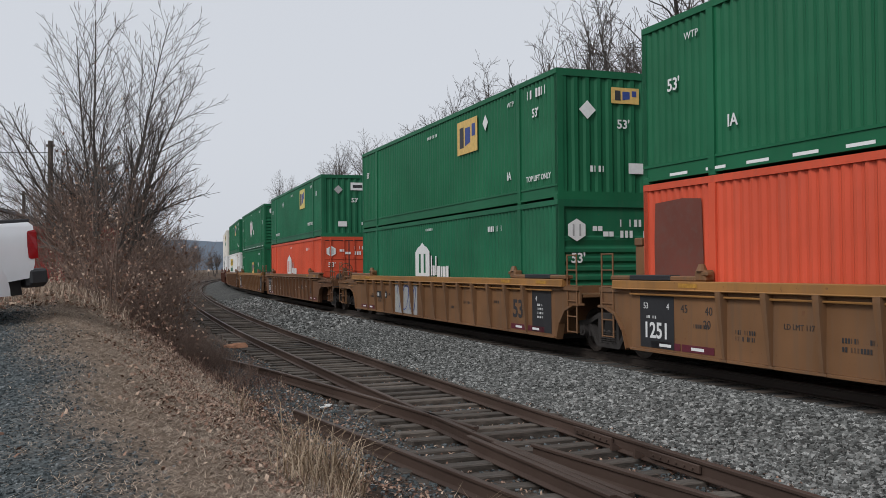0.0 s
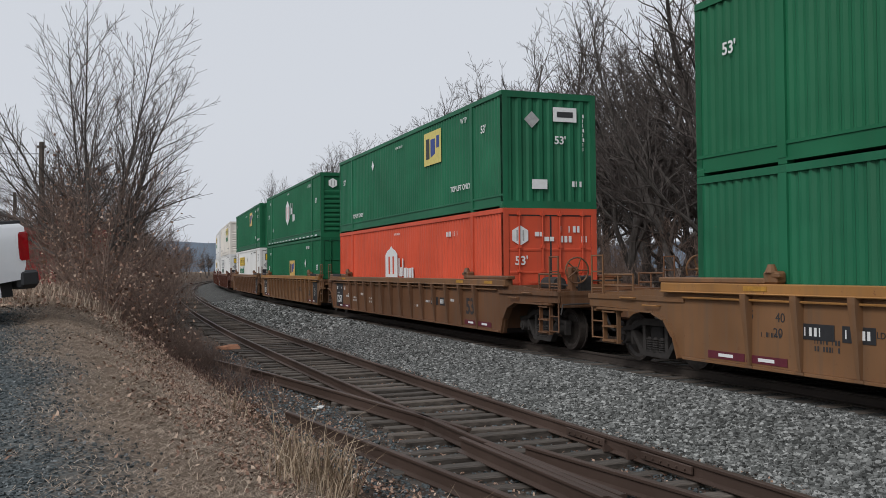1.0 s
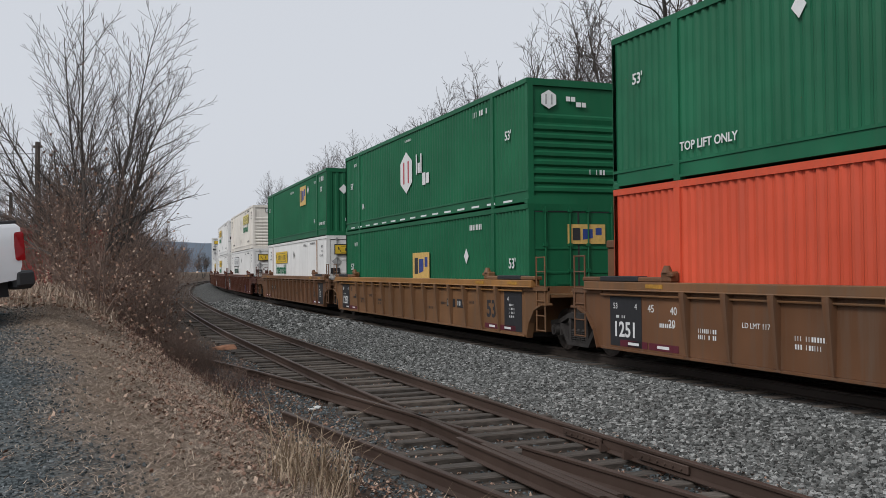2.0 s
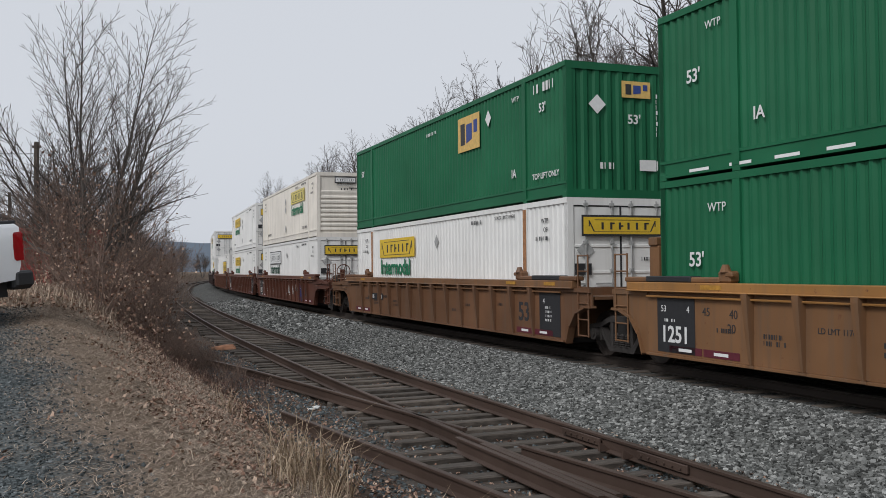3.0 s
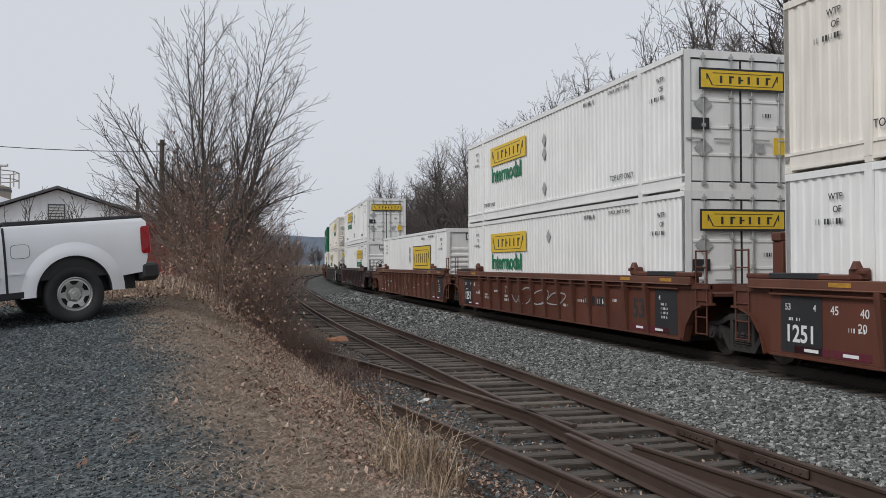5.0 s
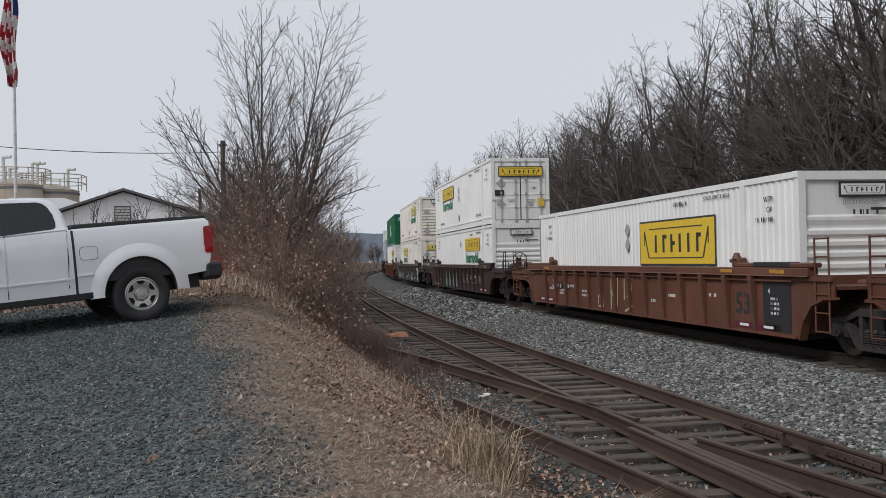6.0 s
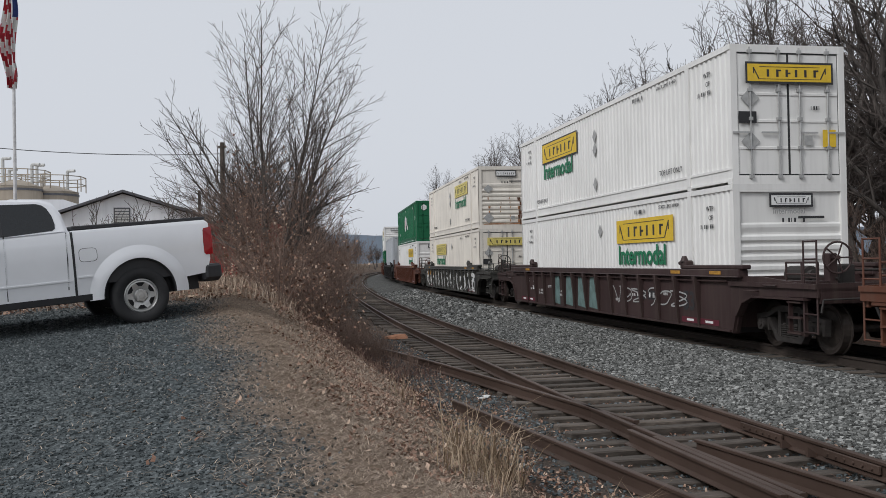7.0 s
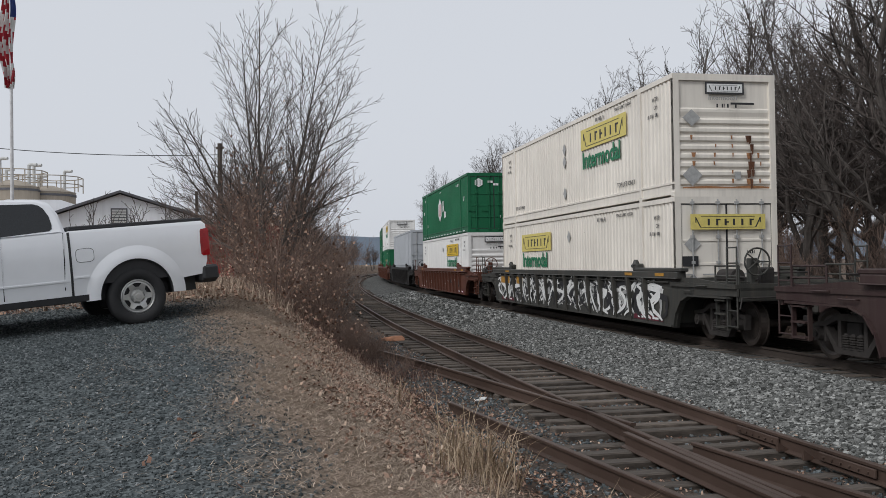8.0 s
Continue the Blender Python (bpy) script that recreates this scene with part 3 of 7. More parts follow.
def rail_mesh(paint):
    def make():
        bm = bmesh.new()
        for x in (0.0, 0.5, 1.0):
            tube(bm, (x, 0, 1.2), (x, 0, 1.66), 0.02, n=6)
        for z in (1.45, 1.66):
            tube(bm, (0, 0, z), (1.0, 0, z), 0.02, n=6)
        return finish(bm, "hand_rail", paint)
    return shared(("rail", paint.name), make)


def brake_wheel_mesh(paint):
    def make():
        bm = bmesh.new()
        n = 20
        for k in range(n):
            a, b = k * math.tau / n, (k + 1) * math.tau / n
            tube(bm, (0, 0.28 * math.cos(a), 0.28 * math.sin(a)), (0, 0.28 * math.cos(b), 0.28 * math.sin(b)), 0.02, n=5, caps=False)
        for k in range(5):
            a = k * math.tau / 5
            tube(bm, (0, 0, 0), (0.02, 0.28 * math.cos(a), 0.28 * math.sin(a)), 0.015, n=5)
        tube(bm, (-0.2, 0, 0), (0.04, 0, 0), 0.04, n=8)
        box(bm, -0.3, -0.12, -0.09, 0.09, -0.5, 0.08, bevel=0.02)
        return finish(bm, "brake_wheel", paint)
    return shared(("brakewheel", paint.name), make)


def grab_iron_mesh(paint):
    def make():
        bm = bmesh.new()
        for a, b in (((-0.22, 0, 0), (-0.22, -0.07, 0)), ((-0.22, -0.07, 0), (0.22, -0.07, 0)), ((0.22, -0.07, 0), (0.22, 0, 0))):
            tube(bm, a, b, 0.014, n=6)
        return finish(bm, "grab_iron", paint)
    return shared(("grab", paint.name), make)


def end_step(c, paint, m):
    """Corner step: an upright frame with three treads."""
    def frame_make():
        bm = bmesh.new()
        outer, inner = [(-0.25, 0.36), (0.25, 0.36), (0.25, 1.22), (-0.25, 1.22)], [(-0.22, 0.39), (0.22, 0.39), (0.22, 1.19), (-0.22, 1.19)]
        grid = [[bm.verts.new((x, y, z)) for x, z in ring] for ring, y in ((outer, -0.04), (inner, -0.04), (inner, 0.04), (outer, 0.04))]
        for a, b in zip(grid, grid[1:] + grid[:1]):
            for k in range(4):
                bm.faces.new((a[k], a[(k + 1) % 4], b[(k + 1) % 4], b[k]))
        return finish(bm, "end_step", paint)
    step = part("end_step", shared(("end_step", paint.name), frame_make), None, c, "", m)
    for z in (0.39, 0.66, 0.94):
        part("tread", shared(("tread", paint.name), lambda: finish(boxes((-0.215, 0.215, -0.09, 0.10, 0, 0.03)), "tread", paint)), None, step, "", pose(0, 0, z))


def hose_mesh():
    def make():
        bm = bmesh.new()
        pts = [Vector((0.02 + 0.62 * k / 8, 0, -0.34 * math.sin(math.pi * min(1, k / 8 * 0.85)) - 0.12 * k / 8)) for k in range(9)]
        for a, b in zip(pts, pts[1:]):
            tube(bm, a, b, 0.026, n=6, caps=False)
        box(bm, 0.58, 0.74, -0.04, 0.04, -0.30, -0.20, bevel=0.01)
        return finish(bm, "air_hose", DARK)
    return shared("air_hose", make)


def lever_mesh():
    def make():
        bm = bmesh.new()
        for a, b in (((0, -1.4, 0), (0, -0.3, 0.02)), ((0, -0.3, 0.02), (0.12, -0.12, 0.06)), ((0, -1.4, 0), (0.02, -1.46, -0.22))):
            tube(bm, a, b, 0.016, n=6)
        return finish(bm, "uncoupling_lever", BOGIE)
    return shared("uncoupling_lever", make)


def brake_gear_mesh():
    """Cylinder, valve and pipes on the end platform."""
    def make():
        bm = bmesh.new()
        tube(bm, (9.2, -0.7, 1.42), (9.85, -0.7, 1.42), 0.17, n=14)
        tube(bm, (9.85, -0.7, 1.42), (9.95, -0.7, 1.42), 0.10, n=10)
        tube(bm, (9.95, -0.7, 1.42), (10.7, -0.7, 1.36), 0.025, n=6)
        box(bm, 10.1, 10.4, -0.45, -0.15, 1.22, 1.62, bevel=0.03)
        tube(bm, (8.6, -1.1, 1.27), (10.9, -1.1, 1.27), 0.025, n=6)
        tube(bm, (10.25, -0.3, 1.5), (10.25, 0.7, 1.5), 0.022, n=6)
        return finish(bm, "brake_gear", BOGIE)
    return shared("brake_gear", make)


RIB_XS = [-6.64 + 1.038 * k for k in range(14)]


def well_car(paint, chord, front, rear, gap_front, gap_rear, label, dark_panel=False):
    """A container well wagon; ends are 'coupled' or 'joint' (sharing a bogie with the next unit)."""
    c = tagged(new("well_wagon"), label, "rail wagon", "wagons of the train")
    for turn in (pose(0, 0, 0), pose(0, 0, 0, 0, 0, 180)):
        part("side_panel", side_mesh(paint), None, c, "", turn @ pose(0, -SILL_Y, 0))
        part("bottom_flange", flange_mesh(paint), None, c, "", turn @ pose(0, -SILL_Y, 0))
        part("side_pipe", rod_mesh(chord), None, c, "", turn @ pose(0, -SILL_Y, 0))
        part("top_chord", chord_mesh(chord), None, c, "worn top chord", turn @ pose(0, -SILL_Y, 0))
        for x in RIB_XS[(1 if dark_panel else 0):]:
            part("rib", rib_mesh(paint), None, c, "", turn @ pose(x, -SILL_Y - 0.012, 0))
        for g in (pose(0, 0, 0), Matrix.Diagonal((-1, 1, 1, 1))):
            part("container_guide", guide_mesh(paint), None, c, "", turn @ g @ pose(0, -SILL_Y, 0))
    for x in (-8.0, -6.1, -3.0, 0.0, 3.0, 6.1, 8.0):
        part("cross_member", shared("cross_member", lambda: finish(boxes((-0.25, 0.25, -1.45, 1.45, 0.24, 0.372), bevel=0.01), "cross_member", DARK)), None, c, "", pose(x, 0, 0))
    for kind, turn, gap in ((front, pose(0, 0, 0), gap_front), (rear, pose(0, 0, 0, 0, 0, 180), gap_rear)):
        part("end_frame", end_mesh(paint, kind == "coupled"), None, c, "", turn)
        if kind == "coupled":
            bogie(c, (9.67 if turn[0][0] > 0 else -9.67))
            for sy in (-1, 1):
                part("ladder", ladder_mesh(paint), None, c, "", turn @ pose(11.0, sy * 1.45, 0, 0, 0, 0))
                part("hand_rail", rail_mesh(paint), None, c, "", turn @ pose(10.0, sy * 1.30, 0))
            part("brake_wheel", brake_wheel_mesh(paint), None, c, "", turn @ pose(10.75, -0.75, 1.74))
            part("brake_gear", brake_gear_mesh(), None, c, "sooty brake cylinder and pipes", turn)
            part("air_hose", hose_mesh(), None, c, "black rubber air hose", turn @ pose(11.2, -0.35, 0.88))
            part("uncoupling_lever", lever_mesh(), None, c, "", turn @ pose(11.3, 0, 1.02))
            for sy, flip in ((-1, 0), (1, 180)):
                end_step(c, paint, turn @ pose(10.55, sy * 1.42, 0, 0, 0, flip))
                for z in (1.12, 1.24):
                    part("grab_iron", grab_iron_mesh(chord), None, c, "", turn @ pose(9.0 + (z - 1.1) * 6, sy * (SILL_Y + 0.02), z, 0, 0, flip))
        else:
            for sy in (-1, 1):
                part("ladder", ladder_mesh(paint), None, c, "", turn @ pose(9.05, sy * 1.5, 0))
            if turn[0][0] < 0:
                for sy in (-0.42, 0.42):
                    part("end_post", shared(("end_post", paint.name), lambda: finish(boxes((9.2, 9.5, -0.14, 0.14, 1.2, 2.2), bevel=0.02), "end_post", paint)), None, c, "", turn @ pose(0, sy, 0))
                part("end_beam", shared(("end_beam", paint.name), lambda: finish(boxes((9.22, 9.48, -0.6, 0.6, 2.2, 2.36), bevel=0.02), "end_beam", paint)), None, c, "", turn)
            if kind == "joint":
                bogie(c, -gap_rear if turn[0][0] < 0 else gap_front) if turn[0][0] < 0 else None
    return c


def wagon_marks(c, seed, dark, kind, px=3.65):
    r = random.Random(seed)
    def place(x, z, lift=0.0):
        return pose(x, -SILL_Y - 0.016 - lift, z, 90, 0, 0)
    pm = PRINT_K if kind == "ochre" else PRINT_W
    text_part(c, "53", 0.42, PRINT_K, place(6.06, 0.62), bold=0.012)
    for x, n, z in ((-6.4, 8, 0.75), (-5.35, 9, 0.72), (-5.35, 9, 0.62), (-3.2, 12, 0.74), (-3.2, 10, 0.62), (2.9, 8, 0.82), (1.9, 6, 0.66), (4.95, 6, 0.9)):
        bars_row(c, x, z, n, 0.07, place, pm, seed=r.random())
    text_part(c, "LD LMT 117600", 0.085, pm, place(-4.3, 0.86))
    # reporting plate in two dark halves
    flat_shape("plate", rect(0.62, 0.22), BLACKP, c, place(px, 0.88))
    flat_shape("plate", rect(0.55, 0.22), BLACKP, c, place(px + 0.72, 0.88))
    bars_row(c, px - 0.23, 0.82, 4, 0.12, lambda x, z: place(x, z, 0.005), PRINT_W, seed=seed)
    bars_row(c, px + 0.5, 0.82, 5, 0.12, lambda x, z: place(x, z, 0.005), PRINT_W, seed=seed + 1)
    text_part(c, "40", 0.14, pm, place(-6.1, 0.98))
    text_part(c, "20", 0.14, pm, place(-6.15, 0.76))
    text_part(c, "45", 0.14, pm, place(-6.75, 1.0))
    for x in (-7.2, -6.3, 6.4, 7.3):
        flat_shape("maroon_strip", rect(0.86, 0.12), TAPE_M, c, place(x, 0.40))
        flat_shape("reflector", rect(0.34, 0.05), REFL, c, place(x, 0.40, 0.005))
    for end in dark:
        sx = 7.55 * end
        part("guide_cover", shared("guide_cover", lambda: finish(boxes((-0.62, 0.62, -0.11, 0.13, 1.535, 1.635), bevel=0.015), "guide_cover", BLACKP)), None, c, "black guide cover", pose(sx, -SILL_Y, 0))
        flat_shape("stencil_panel", rect(1.02 if end < 0 else 0.95, 0.92), BLACKP, c, place(-7.45 if end < 0 else 7.6, 0.80), "black stencil panel")
        def on_panel(x, z):
            return place(x, z, 0.006)
        if end < 0:
            text_part(c, "1251", 0.28, PRINT_W, on_panel(-7.86, 0.52), bold=0.008)
            bars_row(c, -7.75, 0.86, 8, 0.05, on_panel, PRINT_W, seed=3)
            text_part(c, "53", 0.11, PRINT_W, on_panel(-7.85, 1.03))
            text_part(c, "4", 0.11, PRINT_W, on_panel(-7.15, 1.03))
        else:
            text_part(c, "4", 0.11, PRINT_W, on_panel(7.3, 1.03))
            for q in range(4):
                bars_row(c, 7.4, 0.92 - q * 0.09, 8, 0.05, on_panel, PRINT_W, seed=5 + q)
    spray = {1: (-3.3, 2.1, 0.85, PRINT_B, 3), 5: (1.15, 1.2, 0.62, PRINT_W, 3), 8: (1.6, 4.6, 0.45, PRINT_GREYISH, 6), 6: (-3.0, 5.0, 0.5, PRINT_GREYISH, 4)}
    if seed in spray:
        sx, w, h, mat, n = spray[seed]
        if seed == 1:
            flat_shape("paint_patch", rect(2.3, 1.02, 0, 0), PRINT_GREYISH, c, place(-2.2, 0.84))
        if seed == 8:
            for x0, w0 in ((-3.3, 0.5), (-2.1, 0.6), (-0.95, 0.62), (0.15, 0.75)):
                flat_shape("paint_patch", [(-w0 / 2, -0.45), (w0 / 2 + 0.08, -0.5), (w0 / 2, 0.42), (-w0 / 2 + 0.1, 0.46)], PRINT_TEAL, c, place(x0, 0.84))
        scrawl(c, sx, 0.84, w, h, mat, seed, lambda x, z, l=0: place(x, z, 0.006 + l), n, 0.034)
        if seed == 5:
            scrawl(c, 2.95, 0.86, 0.9, 0.6, PRINT_W, 77, lambda x, z, l=0: place(x, z, 0.006 + l), 3, 0.05)
            scrawl(c, 4.5, 0.78, 0.9, 0.9, PRINT_B, 78, lambda x, z, l=0: place(x, z, 0.006 + l), 4, 0.04)
    if seed == 9:
        bold_spray(c, -7.9, 7.6, 0.34, 1.36, (BLACKP, PRINT_W, PRINT_GREYISH, BLACKP, PRINT_W), 79, place, 150)
        for x, w in ((-7.0, 1.3), (-4.9, 0.8)):
            flat_shape("paint_patch", rect(w, 0.3), PRINT_AMBER, c, place(x, 1.15, 0.03))
    if seed == 7:
        angular = (((-0.2, 0.75), (0.05, 0.5), (-0.12, 0.45), (0.18, 0.42), (-0.2, 0.2), (-0.16, -0.05), (0.2, -0.05), (0.16, 0.25)),
                   ((-0.22, -0.1), (-0.2, 0.8), (0.22, 0.75), (-0.18, 0.35), (0.25, 0.0), (0.3, 0.8)),
                   ((-0.3, 0.2), (-0.28, 0.85), (0.02, 0.5), (0.3, 0.85), (0.2, 0.45), (-0.1, 0.3), (0.25, 0.05), (-0.25, -0.1)))
        for x, pts in zip((-1.6, -0.58, 0.46), angular):
            ribbon(c, pts, [0.07] * len(pts), PRINT_CREAM, place(x, 0.44, 0.006))
    for x in (-6.4, 5.9, 7.8):
        flat_shape("yellow_strip", rect(0.5, 0.07), PRINT_AMBER, c, pose(x, -SILL_Y - 0.124, 1.46, 90, 0, 0))


# ---- one dress for each box
def dress(c, kind):
    S, Fp = on_side, on_front
    zt = 0.0
    if kind == "gold_top":
        gold_panel(c, 2.8, 2.10, 1.46, 0.92, S)
        diamond(c, 4.08, 2.28, 0.36, 0.42, S, PRINT_W)
        gold_panel(c, 0.42, 2.36, 0.72, 0.36, Fp)
        diamond(c, -0.55, 2.0, 0.42, 0.42, Fp, PRINT_W)
        text_part(c, "53'", 0.2, PRINT_W, Fp(0.2, 1.62), bold=0.006)
        bars_row(c, 0.62, 0.62, 5, 0.2, Fp, PRINT_W, seed=4)
        flat_shape("notice", rect(0.42, 0.24), PRINT_W, c, Fp(0.7, 0.72))
        for k in range(8):
            bars_row(c, 0.92, 2.2 - k * 0.12, 1, 0.09, Fp, PRINT_W, seed=k)
        bars_row(c, -0.6, 0.62, 5, 0.14, Fp, PRINT_W, seed=14)
        text_part(c, "53'", 0.2, PRINT_W, S(6.85, 1.98), bold=0.006)
        text_part(c, "53'", 0.2, PRINT_W, S(-7.4, 1.9), bold=0.006)
        bars_row(c, 6.6, 2.42, 7, 0.2, S, PRINT_W, seed=6)
        text_part(c, "WTP", 0.13, PRINT_W, S(5.45, 2.42))
        text_part(c, "IA", 0.2, PRINT_W, S(5.4, 0.65), bold=0.005)
        text_part(c, "TOP LIFT ONLY", 0.13, PRINT_W, S(6.5, 0.5), bold=0.003)
        bars_row(c, -0.47, 2.42, 13, 0.09, S, PRINT_W, seed=8)
    elif kind == "gold_top_low":
        gold_panel(c, 3.1, 2.10, 1.46, 0.98, S, PRINT_YP)
        diamond(c, -3.2, 2.24, 0.3, 0.36, S, PRINT_W)
        flat_shape("sign_panel", rect(0.66, 0.36), PRINT_W, c, Fp(0.42, 2.36))
        flat_shape("sign_bar", rect(0.45, 0.14), PRINT_K, c, Fp(0.42, 2.36, 0.006))
        diamond(c, -0.5, 2.2, 0.42, 0.42, Fp, PRINT_GREYISH)
        text_part(c, "53'", 0.2, PRINT_W, Fp(0.12, 1.62), bold=0.006)
        flat_shape("notice", rect(0.42, 0.24), PRINT_W, c, Fp(-0.3, 0.6))
        bars_row(c, 0.5, 0.55, 4, 0.14, Fp, PRINT_W, seed=14)
        for k in range(8):
            bars_row(c, 0.92, 2.3 - k * 0.12, 1, 0.09, Fp, PRINT_W, seed=k)
        text_part(c, "TOP LIFT ONLY", 0.15, PRINT_W, S(4.55, 0.66), bold=0.004)
        text_part(c, "TOP LIFT ONLY", 0.15, PRINT_W, S(-6.0, 0.5), bold=0.004)
        text_part(c, "53'", 0.2, PRINT_W, S(6.75, 2.0), bold=0.006)
        text_part(c, "53'", 0.2, PRINT_W, S(-7.4, 1.9), bold=0.006)
        text_part(c, "WTP", 0.15, PRINT_W, S(5.35, 2.45))
        bars_row(c, -0.47, 2.48, 12, 0.08, S, PRINT_W, seed=8)
    elif kind == "arch_low":
        arch_badge(c, -1.05, 1.68, 1.34, 1.05, S, PRINT_W, GREEN if c["label"].startswith("green") else ORANGE)
        brand_bars(c, -0.25, 1.42, 0.6, S, PRINT_W, [(0.16, 1.0, 0.1), (0.3, 0.5, -0.15), (0.16, 0.95, 0.1), (0.45, 0.55, -0.2), (0.14, 0.5, -0.2), (0.4, 0.5, -0.2), (0.3, 0.55, -0.2)])
        bars_row(c, 4.18, 2.32, 9, 0.14, S, PRINT_W, seed=5)
        bars_row(c, -0.7, 2.54, 13, 0.07, S, PRINT_W, seed=9)
        text_part(c, "53'", 0.24, PRINT_W, S(7.0, 0.42), bold=0.006)
        hexagon(c, -0.85, 2.22, 0.25, Fp, PRINT_W, PRINT_GREYISH)
        brand_bars(c, -0.45, 2.2, 0.22, Fp, PRINT_W, [(0.5, 0.5, 0.25), (0.5, 0.5, 0.25), (0.6, 0.5, -0.3), (0.5, 0.5, -0.3)])
        bars_row(c, 0.25, 2.3, 5, 0.16, Fp, PRINT_W, seed=2)
        bars_row(c, 0.25, 2.05, 7, 0.16, Fp, PRINT_W, seed=3)
        text_part(c, "53'", 0.22, PRINT_W, Fp(-1.0, 1.5), bold=0.006)
    elif kind == "hexagon_top":
        pts = [(-0.6, -0.45), (0.6, -0.45), (0.6, 0.45), (0, 0.72), (-0.6, 0.45)]
        hexagon(c, -0.6, 1.58, 0.66, S, PRINT_W, PRINT_R)
        brand_bars(c, 0.35, 1.55, 0.62, S, PRINT_W, [(0.16, 1.0, 0.3), (0.3, 0.5, 0.1), (0.16, 0.95, 0.3), (0.45, 0.6, -0.5), (0.4, 0.5, -0.5)])
        bars_row(c, 4.9, 2.44, 9, 0.14, S, PRINT_W, seed=15)
        bars_row(c, -0.7, 2.54, 13, 0.07, S, PRINT_W, seed=9)
        text_part(c, "53'", 0.22, PRINT_W, S(6.85, 1.6), bold=0.006)
        text_part(c, "53'", 0.22, PRINT_W, S(-7.3, 1.6), bold=0.006)
        text_part(c, "WTP", 0.13, PRINT_W, S(-6.8, 2.4))
        text_part(c, "IA", 0.2, PRINT_W, S(-5.7, 0.75), bold=0.005)
        for k in range(15):
            flat_shape("reflector", rect(0.5, 0.05), REFL, c, S(-7.0 + k * 1.0, 0.12))
        hexagon(c, -0.75, 2.42, 0.22, Fp, PRINT_W, PRINT_GREYISH)
        brand_bars(c, -0.3, 2.4, 0.22, Fp, PRINT_W, [(0.5, 0.5, 0.25), (0.5, 0.5, 0.25), (0.6, 0.5, -0.3), (0.5, 0.5, -0.3)])
        bars_row(c, 0.3, 0.7, 5, 0.12, Fp, PRINT_W, seed=2)
    elif kind == "gold_low":
        gold_panel(c, 0.72, 1.52, 1.5, 0.8, S)
        diamond(c, 4.35, 1.75, 0.32, 0.42, S, PRINT_W)
        text_part(c, "53'", 0.24, PRINT_W, S(-7.3, 1.42), bold=0.006)
        text_part(c, "53'", 0.24, PRINT_W, S(7.0, 1.42), bold=0.006)
        text_part(c, "WTP", 0.15, PRINT_W, S(-6.8, 2.3))
        bars_row(c, 4.6, 2.42, 8, 0.14, S, PRINT_W, seed=33)
        gold_panel(c, 0.2, 2.2, 1.0, 0.46, Fp)
    elif kind in ("scroll_fwd", "scroll_aft", "scroll_fwd_low", "scroll_aft_low", "big_scroll"):
        fwd = "fwd" in kind
        low = "low" in kind
        x = 3.42 if fwd else -3.4
        pale = c["label"].startswith("dirty")
        mat = PRINT_YP if pale else PRINT_Y
        if kind == "scroll_aft_low" and "plain" in c["label"]:
            mat = PRINT_W
        if kind == "big_scroll":
            scroll_panel(c, 2.9, 1.72, 4.0, 1.02, S, PRINT_Y, PRINT_K)
        else:
            zp = 2.16 if not low else 2.12
            scroll_panel(c, x, zp, 3.6, 0.62, S, mat, PRINT_K if mat is PRINT_W or "with doors" in c["label"] else None)
            text_part(c, "Intermodal", 0.5, PRINT_G if mat is not PRINT_W else PRINT_GD, S(x - 1.72, zp - 0.86), "green stencilled word", bold=0.018)
        text_part(c, "TOP LIFT ONLY", 0.13, PRINT_K, S(4.5, 0.5))
        text_part(c, "TOP LIFT ONLY", 0.13, PRINT_K, S(-6.0, 0.5))
        text_part(c, "STACK LIMIT 3 HIGH", 0.09, PRINT_K, S(4.4, 2.6))
        bars_row(c, 2.9, 2.55, 10, 0.1, S, PRINT_K, seed=21)
        for xx, zz in ((0.0, 2.1), (0.0, 1.7), (0.0, 0.7)) if not low else ((0.32, 2.2),):
            diamond(c, xx, zz, 0.34, 0.4, S, PRINT_GREYISH)
        for xx in (-7.0, 6.9):
            text_part(c, "WTP", 0.11, PRINT_K, S(xx, 2.4))
            text_part(c, "OF", 0.11, PRINT_K, S(xx + 0.1, 2.2))
            bars_row(c, xx - 0.3, 2.02, 10, 0.09, S, PRINT_K, seed=int(xx))
        front = FRONT_OF[c.name]
        if front == "doors":
            scroll_panel(c, 0.0, 2.30, 1.9, 0.36, lambda a, b, l=0: Fp(a, b, 0.05 + l), PRINT_YP if pale else PRINT_Y, PRINT_K if not pale else None)
            flat_shape("notice", rect(0.4, 0.24), BLACKP, c, Fp(-0.95, 1.38, 0.02))
            flat_shape("notice", rect(0.3, 0.36), PRINT_Y, c, Fp(0.9, 0.95, 0.02))
            flat_shape("notice", rect(0.18, 0.2), PRINT_GREYISH, c, Fp(0.42, 0.9, 0.02))
            diamond(c, -0.88, 1.78, 0.42, 0.42, Fp, PRINT_GREYISH)
            diamond(c, -0.88, 0.88, 0.42, 0.42, Fp, PRINT_GREYISH)
            bars_row(c, 0.5, 1.55, 6, 0.08, Fp, PRINT_K, seed=1)
        else:
            scroll_panel(c, 0.0, 2.56, 0.9, 0.2, Fp, PRINT_W, PRINT_K)
            text_part(c, "Intermodal", 0.12, PRINT_GREYISH, Fp(-0.42, 2.28))
            bars_row(c, -0.35, 2.1, 10, 0.09, Fp, PRINT_K, seed=31)
            flat_shape("notice", rect(0.6, 0.05), PRINT_K, c, Fp(0.45, 2.2))
